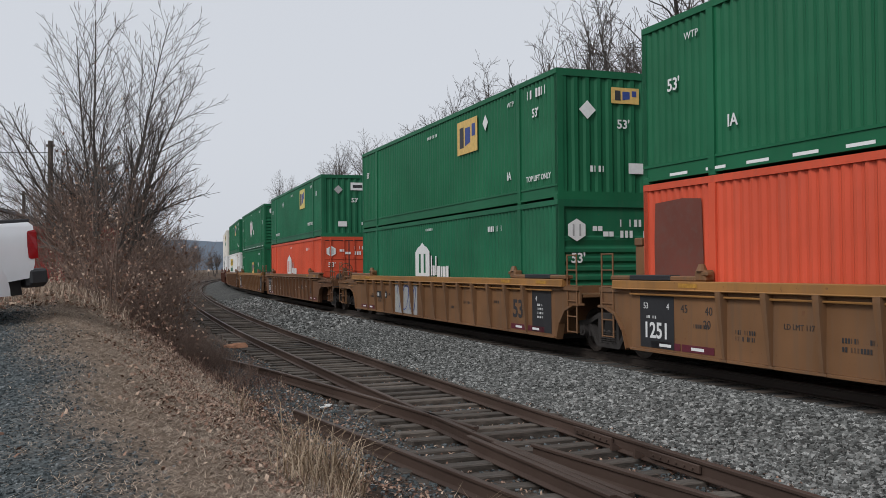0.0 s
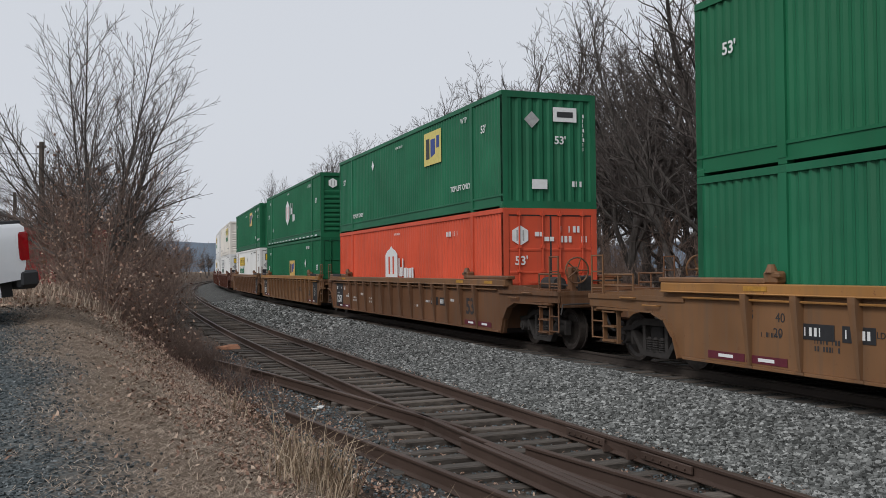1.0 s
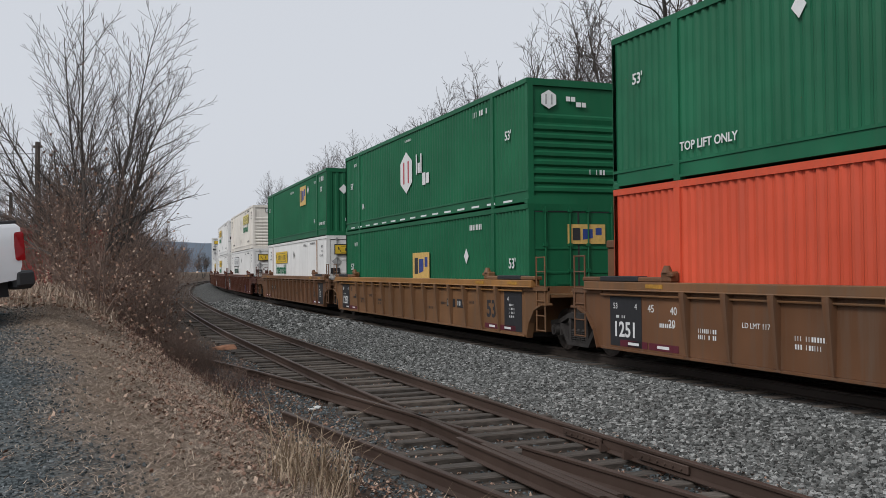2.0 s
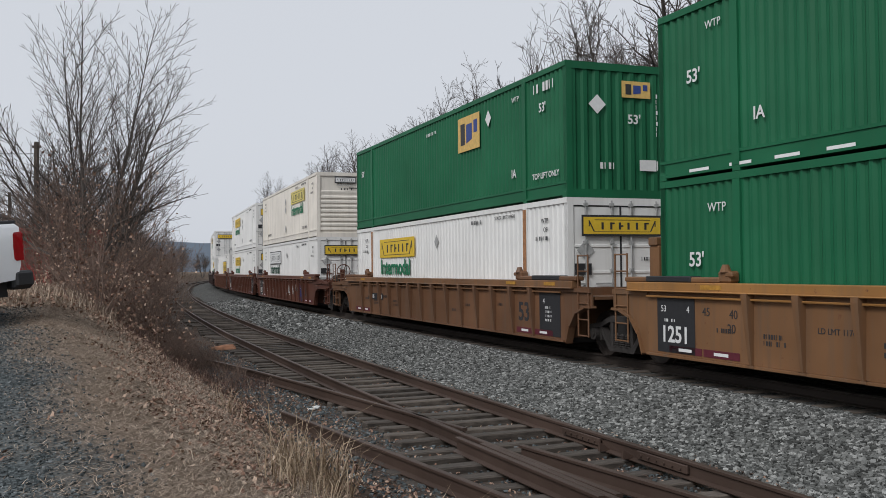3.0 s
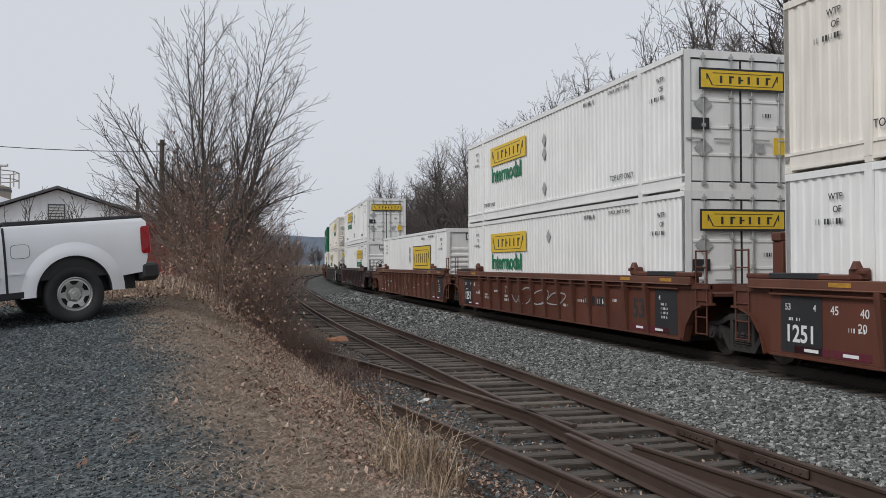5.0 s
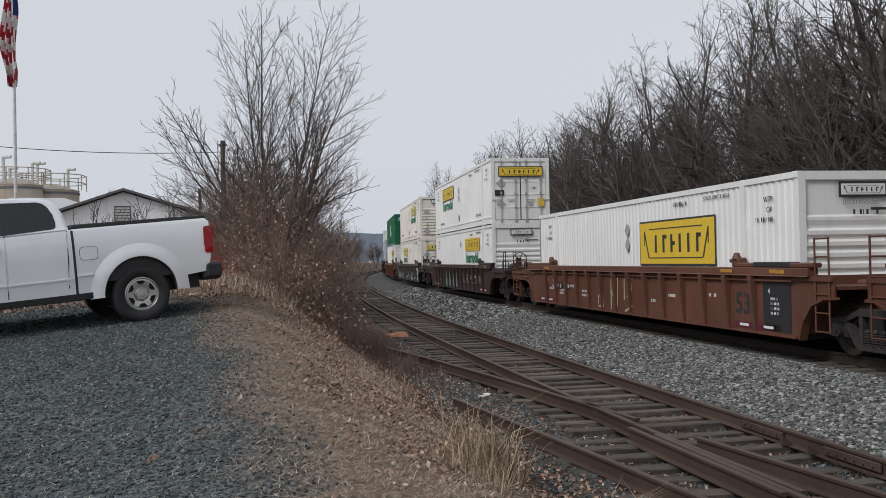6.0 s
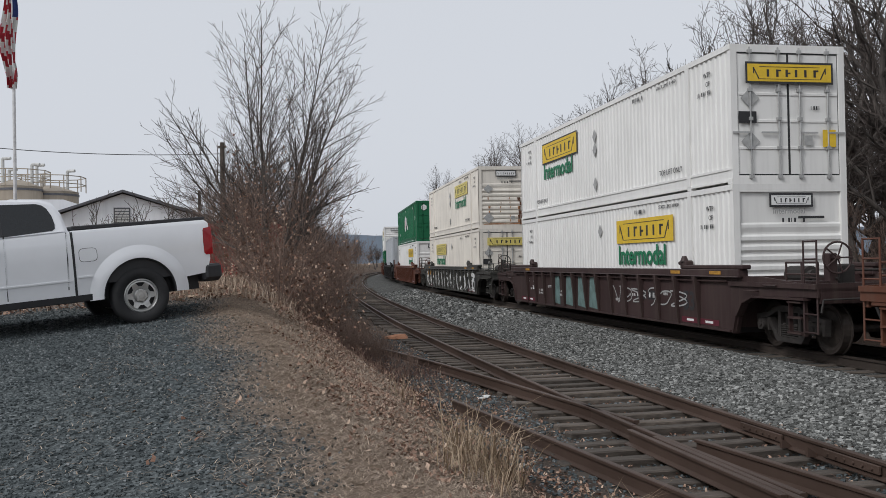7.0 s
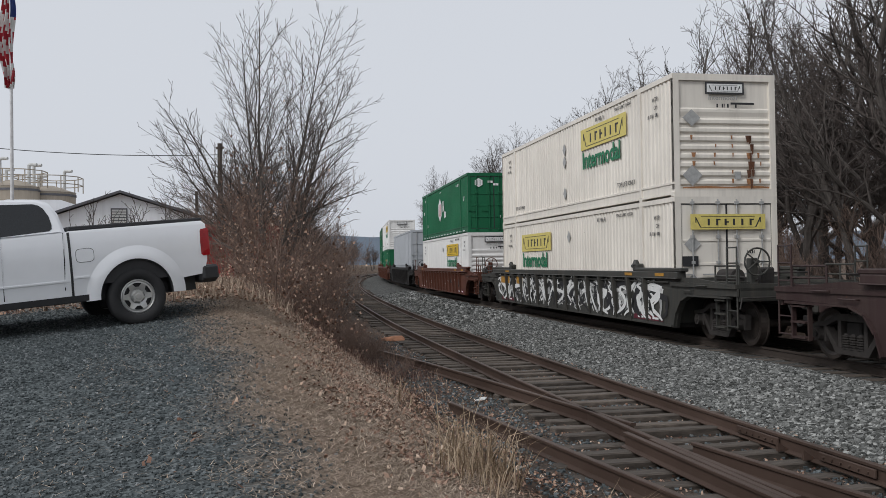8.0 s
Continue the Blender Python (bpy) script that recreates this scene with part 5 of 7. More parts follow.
def branch_mesh(seed, height, stems, spread, depth, twist=0.35, r0=0.11, droop=0.0, kids=(5, 6, 5, 4), lean=0.12, first=0.22, thin=0.004, rise=0.16, reach=1.0, taper=0.55, low=0.8):
    """Trunk and limbs (first mesh) and fine twigs (second) of a bare tree, grown branch by branch."""
    rnd = random.Random(seed)
    parts = [([], []), ([], [])]

    def ring(vs, p, d, r, n):
        u = d.orthogonal().normalized()
        v = d.cross(u)
        b = len(vs)
        for k in range(n):
            a = k * math.tau / n
            vs.append(tuple(p + (u * math.cos(a) + v * math.sin(a)) * r))
        return b

    def grow(p, d, length, r, level):
        which = 0 if level < 2 else 1
        vs, fs = parts[which]
        n = 7 if level == 0 else (5 if level == 1 else 3)
        segs = 7 if level == 0 else (5 if level == 1 else (4 if level == 2 else 3))
        pts = [(p.copy(), d.copy(), r)]
        last = ring(vs, p, d, r, n)
        for k in range(segs):
            wob = Vector((rnd.uniform(-1, 1), rnd.uniform(-1, 1), rnd.uniform(-1, 1)))
            up = rise if level else 0.05
            d = (d + wob * twist * (0.35 if level == 0 else 0.55) + Vector((0, 0, up - droop * level * 0.1))).normalized()
            p = p + d * (length / segs)
            rr = r * (1 - 0.80 * (k + 1) / segs)
            rr = max(rr, thin)
            now = ring(vs, p, d, rr, n)
            for q in range(n):
                fs.append((last + q, last + (q + 1) % n, now + (q + 1) % n, now + q))
            last = now
            pts.append((p.copy(), d.copy(), rr))
        if level >= depth:
            return
        count = kids[min(level, len(kids) - 1)]
        for k in range(count):
            f = first + (1 - first) * (k + rnd.random()) / count if level == 0 else 0.2 + 0.8 * (k + rnd.random()) / count
            i = min(segs - 1, int(f * segs))
            t = f * segs - i
            a, b = pts[i], pts[i + 1]
            q = a[0].lerp(b[0], t)
            ax = a[1].orthogonal().normalized()
            ax.rotate(Matrix.Rotation(rnd.uniform(0, math.tau), 3, a[1]))
            nd = (a[1] * rnd.uniform(0.55, 1.0) + ax * rnd.uniform(0.5, 0.95) * spread).normalized()
            ln = length * reach * rnd.uniform(0.34, 0.58) * (1.15 - taper * f if level == 0 else 1.0)
            grow(q, nd, ln, max((a[2] + (b[2] - a[2]) * t) * rnd.uniform(0.4, 0.6), 0.004), level + 1)

    for k in range(stems):
        a = rnd.uniform(0, math.tau)
        d = Vector((math.cos(a) * lean * (stems > 1) * rnd.uniform(0.3, 1.6), math.sin(a) * lean * (stems > 1) * rnd.uniform(0.3, 1.6), 1)).normalized()
        grow(Vector((math.cos(a) * 0.25 * (stems > 1), math.sin(a) * 0.25 * (stems > 1), -0.15)), d, height * rnd.uniform(low, 1.0), r0 * rnd.uniform(0.7, 1.0), 0)
    out = []
    for (vs, fs), name in zip(parts, ("trunk", "crown")):
        me = bpy.data.meshes.new(name)
        me.from_pydata(vs, [], fs)
        out.append(me)
    return out


def crown_mesh(seed, limbs, twigs=3, thin=0.0045, wander=0.10, rise=0.05, fork=(0.45, 0.95), reach=0.45, many=(2.6, 4.6, 5.5)):
    """A bare crown out of main limbs (foot, way, length, radius); returns trunk-and-limb and twig meshes."""
    rnd = random.Random(seed)
    parts = [([], []), ([], [])]

    def ring(vs, p, d, r, n):
        u = d.orthogonal().normalized()
        v = d.cross(u)
        b = len(vs)
        for k in range(n):
            a = k * math.tau / n
            vs.append(tuple(p + (u * math.cos(a) + v * math.sin(a)) * r))
        return b

    def grow(p, d, length, r, level):
        vs, fs = parts[0 if level < 2 else 1]
        n = 8 if level == 0 else (5 if level == 1 else 3)
        segs = max(3, min(12, int(length / (0.5 if level == 0 else 0.3))))
        pts = [(p.copy(), d.copy(), r)]
        last = ring(vs, p, d, r, n)
        for k in range(segs):
            wob = Vector((rnd.gauss(0, 1), rnd.gauss(0, 1), rnd.gauss(0, 0.7)))
            d = (d + wob * wander * (0.7 if level == 0 else 1.0) + Vector((0, 0, rise * (1 if level else 0.6)))).normalized()
            p = p + d * (length / segs)
            rr = max(r * (1 - 0.82 * (k + 1) / segs), thin)
            now = ring(vs, p, d, rr, n)
            for q in range(n):
                fs.append((last + q, last + (q + 1) % n, now + (q + 1) % n, now + q))
            last = now
            pts.append((p.copy(), d.copy(), rr))
        if level >= twigs:
            return
        count = max(2, int(length * many[min(level, 2)] * rnd.uniform(0.8, 1.2)))
        turn = rnd.uniform(0, math.tau)
        for k in range(count):
            lo = (0.28 if level == 0 else 0.12)
            f = lo + (0.99 - lo) * (k + rnd.random()) / count
            i = min(segs - 1, int(f * segs))
            t = f * segs - i
            a, b = pts[i], pts[i + 1]
            q = a[0].lerp(b[0], t)
            turn += 2.4 + rnd.uniform(-0.5, 0.5)
            ax = a[1].orthogonal().normalized()
            ax.rotate(Matrix.Rotation(turn, 3, a[1]))
            nd = (a[1] + ax * rnd.uniform(*fork)).normalized()
            ln = length * reach * rnd.uniform(0.6, 1.15) * (1.15 - 0.75 * f)
            if ln > 0.12:
                grow(q, nd, ln, max((a[2] + (b[2] - a[2]) * t) * rnd.uniform(0.45, 0.65), thin), level + 1)

    for foot, way, length, r in limbs:
        grow(Vector(foot), Vector(way).normalized(), length, r, 0)
    out = []
    for (vs, fs), name in zip(parts, ("trunk", "crown")):
        me = bpy.data.meshes.new(name)
        me.from_pydata(vs, [], fs)
        out.append(me)
    return out


def fanned_limbs(seed):
    """The many-stemmed tree: straight stems fanning out from one stool, the steeper the longer, side limbs starting higher."""
    rnd = random.Random(seed)
    limbs = []
    for k, deg in enumerate((-66, -56, -47, -39, -31, -24, -17, -11, -5, 0, 6, 11, 16, 22, 29, 37, 46, 56, 67)):
        across, deep = radians(deg + rnd.uniform(-2, 2)), radians(rnd.uniform(-30, 30))
        way = Vector((math.sin(across), math.sin(deep) * 0.8, math.cos(across)))
        size = float(np.interp(abs(deg), (0, 12, 24, 36, 48, 60, 70), (7.2, 6.3, 5.1, 4.2, 3.6, 3.2, 2.9))) * rnd.uniform(0.92, 1.03) * (0.84 if deg > 8 else 1.03)
        limbs.append(((deg / 60 * 0.35 - (0.3 if deg > 8 else 0.15), rnd.uniform(-0.3, 0.3), -0.15 + abs(deg) / 60 * 1.7 * rnd.uniform(0.7, 1.3)), way, size, rnd.uniform(0.04, 0.06) * (1 if abs(deg) < 35 else 0.6)))
    return limbs


def wood_limbs(seed, height, stems):
    """A woodland tree: one or two trunks and heavy limbs leaving them in turn."""
    rnd = random.Random(seed)
    limbs = []
    for k in range(stems):
        a = rnd.uniform(0, math.tau)
        lean = rnd.uniform(0.03, 0.09) if stems == 1 else rnd.uniform(0.12, 0.22)
        way = Vector((lean * math.cos(a), lean * math.sin(a), 1)).normalized()
        foot = Vector((0.2 * k, 0.1 * k, -0.15))
        r = rnd.uniform(0.15, 0.21)
        limbs.append((foot, way, height * rnd.uniform(0.9, 1.0), r))
        for j in range(6 if stems == 1 else 4):
            f = 0.22 + 0.1 * j + rnd.uniform(-0.03, 0.03)
            b = j * 2.4 + a + rnd.uniform(-0.5, 0.5)
            tilt = radians(rnd.uniform(28, 55))
            limbs.append((foot + way * (height * f), (math.sin(tilt) * math.cos(b), math.sin(tilt) * math.sin(b), math.cos(tilt)), height * (0.62 - 0.5 * f) * rnd.uniform(0.85, 1.15), r * (0.62 - 0.4 * f)))
    return limbs


def tree(meshes, label, m, group="", scale=1.0, category="tree", bark=None, twig=None):
    t = tagged(new("bare_tree"), label, category, group)
    for me, name, mat in zip(meshes, ("trunk", "crown"), (bark or BARK, twig or TWIG)):
        if not me.materials:
            me.materials.append(mat)
        part(name, me, None, t)
    t.matrix_basis = m @ Matrix.Scale(scale, 4)
    return t


def build_trees():
    r = random.Random(5)
    kinds = [crown_mesh(100 + k, wood_limbs(100 + k, 12.0, 1), thin=0.0075, wander=0.16, rise=0.05, fork=(0.5, 1.1), reach=0.5, many=(2.0, 3.3, 4.2)) for k in range(4)]
    kinds += [crown_mesh(120 + k, wood_limbs(120 + k, 11.0, 2), thin=0.0075, wander=0.15, rise=0.06, fork=(0.5, 1.0), reach=0.5, many=(1.8, 3.2, 4.2)) for k in range(2)]
    low = [branch_mesh(140 + k, 3.4, 9, 0.9, 3, r0=0.03, kids=(7, 6, 5), lean=0.5, first=0.1) for k in range(3)]
    # the thicket tree beside the lot, and the shrubs grown into it
    x, y = 23.0 * math.sin(radians(-19.65)), 23.0 * math.cos(radians(-19.65))
    big = crown_mesh(47, fanned_limbs(47), thin=0.0046, wander=0.065, rise=0.03, fork=(0.4, 0.8), reach=0.44, many=(3.0, 5.0, 5.6))
    tree(big, "bare many-stemmed tree standing in brambles beside the lot", pose(x, y, ground_at(x, y)))
    for k in range(22):
        s, o = r.uniform(10.5, 27), r.uniform(9.2, 12.3)
        x, y, _ = on_line(s, o)
        if math.degrees(math.atan2(x, y)) < -22.3:
            continue
        tree(low[k % 3], "leafless tangled shrub under the bare tree", pose(x, y, ground_at(x, y) - 0.05, 0, 0, r.uniform(0, 360)), "shrubs beside the lot", r.uniform(0.4, 0.95) * (0.9 if o > 10.2 else 0.6), "shrub", BRAMBLE, BRAMBLE)
    for k in range(56):
        s = r.uniform(11.5, 25)
        o = r.uniform(7.7, bank_foot(s) + 2.0)
        x, y, _ = on_line(s, o)
        tree(low[k % 3], "low reddish-brown bramble on the bank", pose(x, y, ground_at(x, y) - 0.05, 0, 0, r.uniform(0, 360)), "brambles on the bank", r.uniform(0.10, 0.19) * (1 + 0.6 * smooth(14, 20, s) * smooth(8.2, 9.5, o)), "bramble", BRAMBLE, BRAMBLE)
    s = 2.0
    while s < 230:
        for row in range(3 if s < 80 else 2):
            off = -r.uniform(8.5, 10.5) - row * r.uniform(3, 6)
            x, y, _ = on_line(s + r.uniform(-1.2, 1.2), off)
            k = r.choice(range(len(kinds)))
            tree(kinds[k], "bare winter tree in the wood behind the railway", pose(x, y, ground_at(x, y) - 0.05, 0, 0, r.uniform(0, 360)), "trees behind the railway", r.uniform(0.92, 1.1) * (1.40 if s < 28 and row else 1.09))
        s += r.uniform(2.6, 4.2) * (1 + s / 120)
    s = 3.0
    while s < 120:
        x, y, _ = on_line(s, -r.uniform(6.8, 13))
        tree(low[r.randrange(3)], "leafless shrub at the edge of the wood", pose(x, y, ground_at(x, y) - 0.05, 0, 0, r.uniform(0, 360)), "shrubs behind the railway", r.uniform(0.9, 1.6), "shrub", BRAMBLE, BRAMBLE)
        s += r.uniform(0.9, 1.8) * (1 + s / 60)
    s = 26
    while s < 260:
        x, y, _ = on_line(s, r.uniform(9.0, 12.0))
        tree(kinds[r.randrange(6)], "bare winter tree beside the siding", pose(x, y, ground_at(x, y) - 0.05, 0, 0, r.uniform(0, 360)), "trees beside the siding", r.uniform(0.35, 0.62))
        if s < 110:
            x, y, _ = on_line(s + 1, r.uniform(8.4, 11.5))
            tree(low[r.randrange(3)], "leafless shrub beside the siding", pose(x, y, ground_at(x, y) - 0.05, 0, 0, r.uniform(0, 360)), "shrubs beside the siding", r.uniform(0.6, 1.1), "shrub", BRAMBLE, BRAMBLE)
        s += r.uniform(2.0, 3.4) * (1 + s / 90)


def build_hedge():
    """Shrubs that close in on the siding where it curves away."""
    r = random.Random(77)
    low = [branch_mesh(140 + k, 3.4, 9, 0.9, 3, r0=0.03, kids=(7, 6, 5), lean=0.5, first=0.1) for k in range(2)]
    s = 27.0
    while s < 150:
        x, y, _ = on_line(s, r.uniform(8.2, 10.5))
        tree(low[r.randrange(2)], "leafless shrub crowding the siding", pose(x, y, ground_at(x, y) - 0.05, 0, 0, r.uniform(0, 360)), "shrubs crowding the siding", r.uniform(0.7, 1.25), "shrub", BRAMBLE, BRAMBLE)
        s += r.uniform(1.2, 2.2) * (1 + s / 80)


def build_track_details():
    """Joint bars on the siding rail, and the litter between the tracks."""
    side = bpy.data.objects["siding_track"]
    for s in (2.5, 4.2):
        for lift in (0.045, -0.045):
            o = siding_off(s) - 0.7525 + lift
            x, y, h = on_line(s, o)
            bm = boxes((-0.016, 0.016, -0.46, 0.46, -0.135, -0.045), bevel=0.006)
            for k in range(6):
                tube(bm, (-0.035, -0.36 + k * 0.144, -0.09), (0.035, -0.36 + k * 0.144, -0.09), 0.016, n=6)
            part("joint_bar", bm, RAIL, side, "", pose(x, y, SIDING_Z, 0, 0, -math.degrees(h)))
    for s in (3.1, 3.6):
        x, y, h = on_line(s, siding_off(s) - 0.66)
        bm = prism(bmesh.new(), [(-0.10, -0.165), (0.06, -0.165), (0.06, -0.05)], -0.02, 0.02)
        part("rail_brace", bm, RAIL, side, "", pose(x, y, SIDING_Z, 0, 0, 180 - math.degrees(h)))
    rnd = random.Random(9)
    pale = plain("pale_litter", (0.62, 0.62, 0.60), 0.7)
    for s, o, r in LITTER:
        x, y, h = on_line(s, o)
        bm = bmesh.new()
        bmesh.ops.create_icosphere(bm, subdivisions=1, radius=r)
        for v in bm.verts:
            v.co = Vector((v.co.x * 1.4, v.co.y, v.co.z * 0.5)) * rnd.uniform(0.7, 1.2)
        tagged(new("litter", finish(bm, "litter", pale)), "scrap of white litter beside the rail", "litter", "litter beside the rails").matrix_basis = pose(x, y, ground_at(x, y) + r * 0.3, 0, 0, rnd.uniform(0, 360))
    x, y, h = on_line(*SLAB)
    bm = bmesh.new()
    bmesh.ops.create_icosphere(bm, subdivisions=2, radius=0.4)
    for v in bm.verts:
        v.co = Vector((v.co.x * 1.0, v.co.y * 0.7, v.co.z * 0.32)) * (1 + 0.3 * noise.noise(v.co * 4))
    tagged(new("orange_rubble", finish(bm, "orange_rubble", plain("orange_clay_rubble", (0.34, 0.16, 0.09), 0.9, vary=0.3))), "low heap of orange-brown rubble between the rails", "rubble").matrix_basis = pose(x, y, ground_at(x, y) + 0.05, 0, 0, -math.degrees(h))


LITTER = [(8.9, 7.2, 0.07), (14.0, 6.5, 0.06), (2.9, 5.35, 0.06), (8.7, 7.35, 0.05), (5.6, 6.75, 0.04)]
SLAB = (21.0, 7.0)
build_trees()
build_hedge()
build_tracks()
build_track_details()


# ---------------------------------------------------------------- pickup truck on the lot
CARPAINT = plain("white_car_paint", (0.80, 0.81, 0.83), 0.3, vary=0.03, scale=2.0)
CARPAINT.node_tree.nodes["Principled BSDF"].inputs["Coat Weight"].default_value = 0.6
GLASS = plain("dark_tinted_glass", (0.012, 0.014, 0.016), 0.05, vary=0.05)
TYRE = plain("tyre_rubber", (0.022, 0.022, 0.023), 0.85)
TRIM = plain("black_plastic_trim", (0.02, 0.02, 0.022), 0.6)
ALLOY = plain("silver_alloy", (0.48, 0.48, 0.47), 0.35, 0.7, vary=0.08)
LENS_R = plain("red_tail_lamp_lens", (0.30, 0.007, 0.012), 0.12)
LENS_W = plain("clear_lamp_lens", (0.6, 0.6, 0.6), 0.15)


def arc(cx, cz, r, a0, a1, n):
    return [(cx + r * math.cos(radians(a0 + (a1 - a0) * k / n)), cz + r * math.sin(radians(a0 + (a1 - a0) * k / n))) for k in range(n + 1)]


def soften(ob, angle=28):
    """Round shading over shallow bends, crisp over sharp ones."""
    me = ob.data
    me.shade_smooth()
    me.set_sharp_from_angle(angle=radians(angle))
    return ob


def build_truck():
    t = tagged(new("pickup_truck"), "white extended-cab pickup truck parked on the gravel lot", "pickup truck")
    HW = 0.925
    outline = [(-0.92, 0.60), (-0.98, 0.78), (-1.0, 1.28), (-0.95, 1.33), (0.80, 1.315), (0.84, 1.30), (3.3, 1.22), (4.05, 1.12), (4.28, 1.0), (4.32, 0.62), (4.22, 0.44), (3.75, 0.44)]
    outline += arc(3.26, 0.39, 0.47, 5, 175, 12) + [(2.77, 0.42), (0.5, 0.43)] + arc(0.0, 0.41, 0.485, 5, 168, 12) + [(-0.52, 0.56)]
    bm = bmesh.new()
    prism(bm, outline, -HW, HW)
    BANDS = (0.55, 0.70, 0.95, 1.10, 1.20, 1.28)
    for z in BANDS:
        bmesh.ops.bisect_plane(bm, geom=bm.verts[:] + bm.edges[:] + bm.faces[:], plane_co=(0, 0, z), plane_no=(0, 0, 1))

    def body_y(z):
        """Half width: widest at the waist, leaning in to the sill and the shoulder."""
        return HW * float(np.interp(z, (0.38, 0.55, 0.70, 0.95, 1.10, 1.20, 1.28, 1.34), (0.955, 0.972, 0.990, 1.0, 1.0, 0.99, 0.975, 0.945)))
    for v in bm.verts:
        v.co.y = math.copysign(body_y(v.co.z), v.co.y)
    bmesh.ops.recalc_face_normals(bm, faces=bm.faces[:])
    soften(part("body", bm, CARPAINT, t))
    # cab
    def cab_y(z):
        return 0.875 - (z - 1.29) * 0.36
    roof = [(0.82, 1.28), (0.88, 1.55), (0.97, 1.70), (1.12, 1.755), (1.9, 1.785), (2.35, 1.775), (2.62, 1.72), (3.38, 1.20)]
    bm = bmesh.new()
    prism(bm, roof, -1, 1)
    for v in bm.verts:
        v.co.y *= cab_y(v.co.z)
    bmesh.ops.bevel(bm, geom=[e for e in bm.edges if e.verts[0].co.y * e.verts[1].co.y > 0], offset=0.04, segments=2, affect="EDGES")
    bmesh.ops.recalc_face_normals(bm, faces=bm.faces[:])
    soften(part("cab", bm, CARPAINT, t))

    def flank(name, outline, mat, side, lift, yfun, label="", thick=0.012):
        bm = bmesh.new()
        dense = []
        for (xa, za), (xb, zb) in zip(outline, outline[1:] + outline[:1]):
            dense.append((xa, za))
            cuts = sorted((q - za) / (zb - za) for q in BANDS if min(za, zb) + 1e-4 < q < max(za, zb) - 1e-4)
            dense += [(xa + (xb - xa) * f, za + (zb - za) * f) for f in cuts]
        outline = dense
        a = [bm.verts.new((x, side * (yfun(z) + lift), z)) for x, z in outline]
        b = [bm.verts.new((x, side * (yfun(z) + lift - thick), z)) for x, z in outline]
        bm.faces.new(a if side < 0 else a[::-1])
        for k in range(len(a)):
            bm.faces.new((a[k], b[k], b[(k + 1) % len(a)], a[(k + 1) % len(a)]))
        return part(name, bm, mat, t, label)

    def flare(name, mat, side, cx, cz, profile):
        """A swept band round a wheel arch; profile: radius and how far it stands out."""
        bm = bmesh.new()
        n = 24
        rows = []
        for k in range(n + 1):
            a = radians(-2 + 184 * k / n)
            row = []
            for rad, out in profile:
                x, z = cx + rad * math.cos(a), cz + rad * math.sin(a)
                row.append(bm.verts.new((x, side * (body_y(z) + out), z)))
            rows.append(row)
        for p_, q_ in zip(rows, rows[1:]):
            for j in range(len(profile) - 1):
                bm.faces.new((p_[j], p_[j + 1], q_[j + 1], q_[j]) if side < 0 else (p_[j], q_[j], q_[j + 1], p_[j + 1]))
        return soften(part(name, bm, mat, t), 50)

    for side in (1, -1):
        flank("side_window", [(1.02, 1.335), (0.985, 1.36), (0.98, 1.42), (1.0, 1.53), (1.05, 1.63), (1.10, 1.675), (1.17, 1.697), (1.60, 1.71), (1.60, 1.30)], GLASS, side, 0.004, cab_y, "dark tinted rear quarter window")
        flank("side_window", [(1.68, 1.30), (1.68, 1.705), (2.3, 1.695), (2.48, 1.65), (3.0, 1.285)], GLASS, side, 0.004, cab_y, "dark tinted door window")
        flank("window_trim", [(1.60, 1.30), (1.60, 1.71), (1.68, 1.71), (1.68, 1.30)], TRIM, side, 0.003, cab_y)
        # door seams and bed gap
        for x0, z0, x1, z1 in ((1.62, 0.50, 1.60, 1.33), (2.86, 0.52, 3.0, 1.28), (0.90, 0.56, 0.87, 1.30)):
            flank("panel_gap", [(x0 - 0.006, z0), (x0 + 0.006, z0), (x1 + 0.006, z1), (x1 - 0.006, z1)], TRIM, side, 0.002, body_y)
        flank("bed_gap", [(0.795, 0.45), (0.825, 0.45), (0.825, 1.30), (0.795, 1.30)], TRIM, side, 0.003, body_y)
        flank("sill_trim", [(0.50, 0.40), (2.76, 0.39), (2.76, 0.47), (0.50, 0.48)], TRIM, side, 0.010, body_y, "black plastic sill", 0.06)
        flank("crease", [(0.87, 0.665), (2.84, 0.655), (2.84, 0.675), (0.87, 0.685)], CARPAINT, side, 0.010, body_y)
        flank("crease", [(0.60, 0.70), (0.78, 0.70), (0.78, 0.72), (0.60, 0.72)], CARPAINT, side, 0.010, body_y)
        for x in (1.78, 2.95):
            flank("door_handle", [(x - 0.10, 1.115), (x + 0.10, 1.11), (x + 0.10, 1.145), (x - 0.10, 1.15)], TRIM if x < 2 else CARPAINT, side, 0.035, body_y, "", 0.03)
        # wheel-arch lip, a flared band
        for cx, cz, rr in ((0.0, 0.41, 0.485), (3.26, 0.39, 0.47)):
            flare("wheel_arch", CARPAINT, side, cx, cz, ((rr + 0.17, 0.001), (rr + 0.09, 0.022), (rr + 0.03, 0.036), (rr - 0.005, 0.036), (rr - 0.008, -0.06)))
            flare("arch_lining", TRIM, side, cx, cz, ((rr - 0.004, 0.028), (rr - 0.02, 0.02), (rr - 0.022, -0.3)))
        lamp = flank("tail_lamp", [(-1.02, 0.85), (-0.93, 0.845), (-0.905, 0.87), (-0.90, 1.03), (-0.91, 1.19), (-0.925, 1.215), (-1.015, 1.225)], LENS_R, side, 0.008, body_y, "red tail lamp", 0.10)
        bm = boxes((-1.035, -0.97, side * 0.72 if side > 0 else -0.92, 0.92 if side > 0 else -0.72, 0.85, 1.21), bevel=0.01)
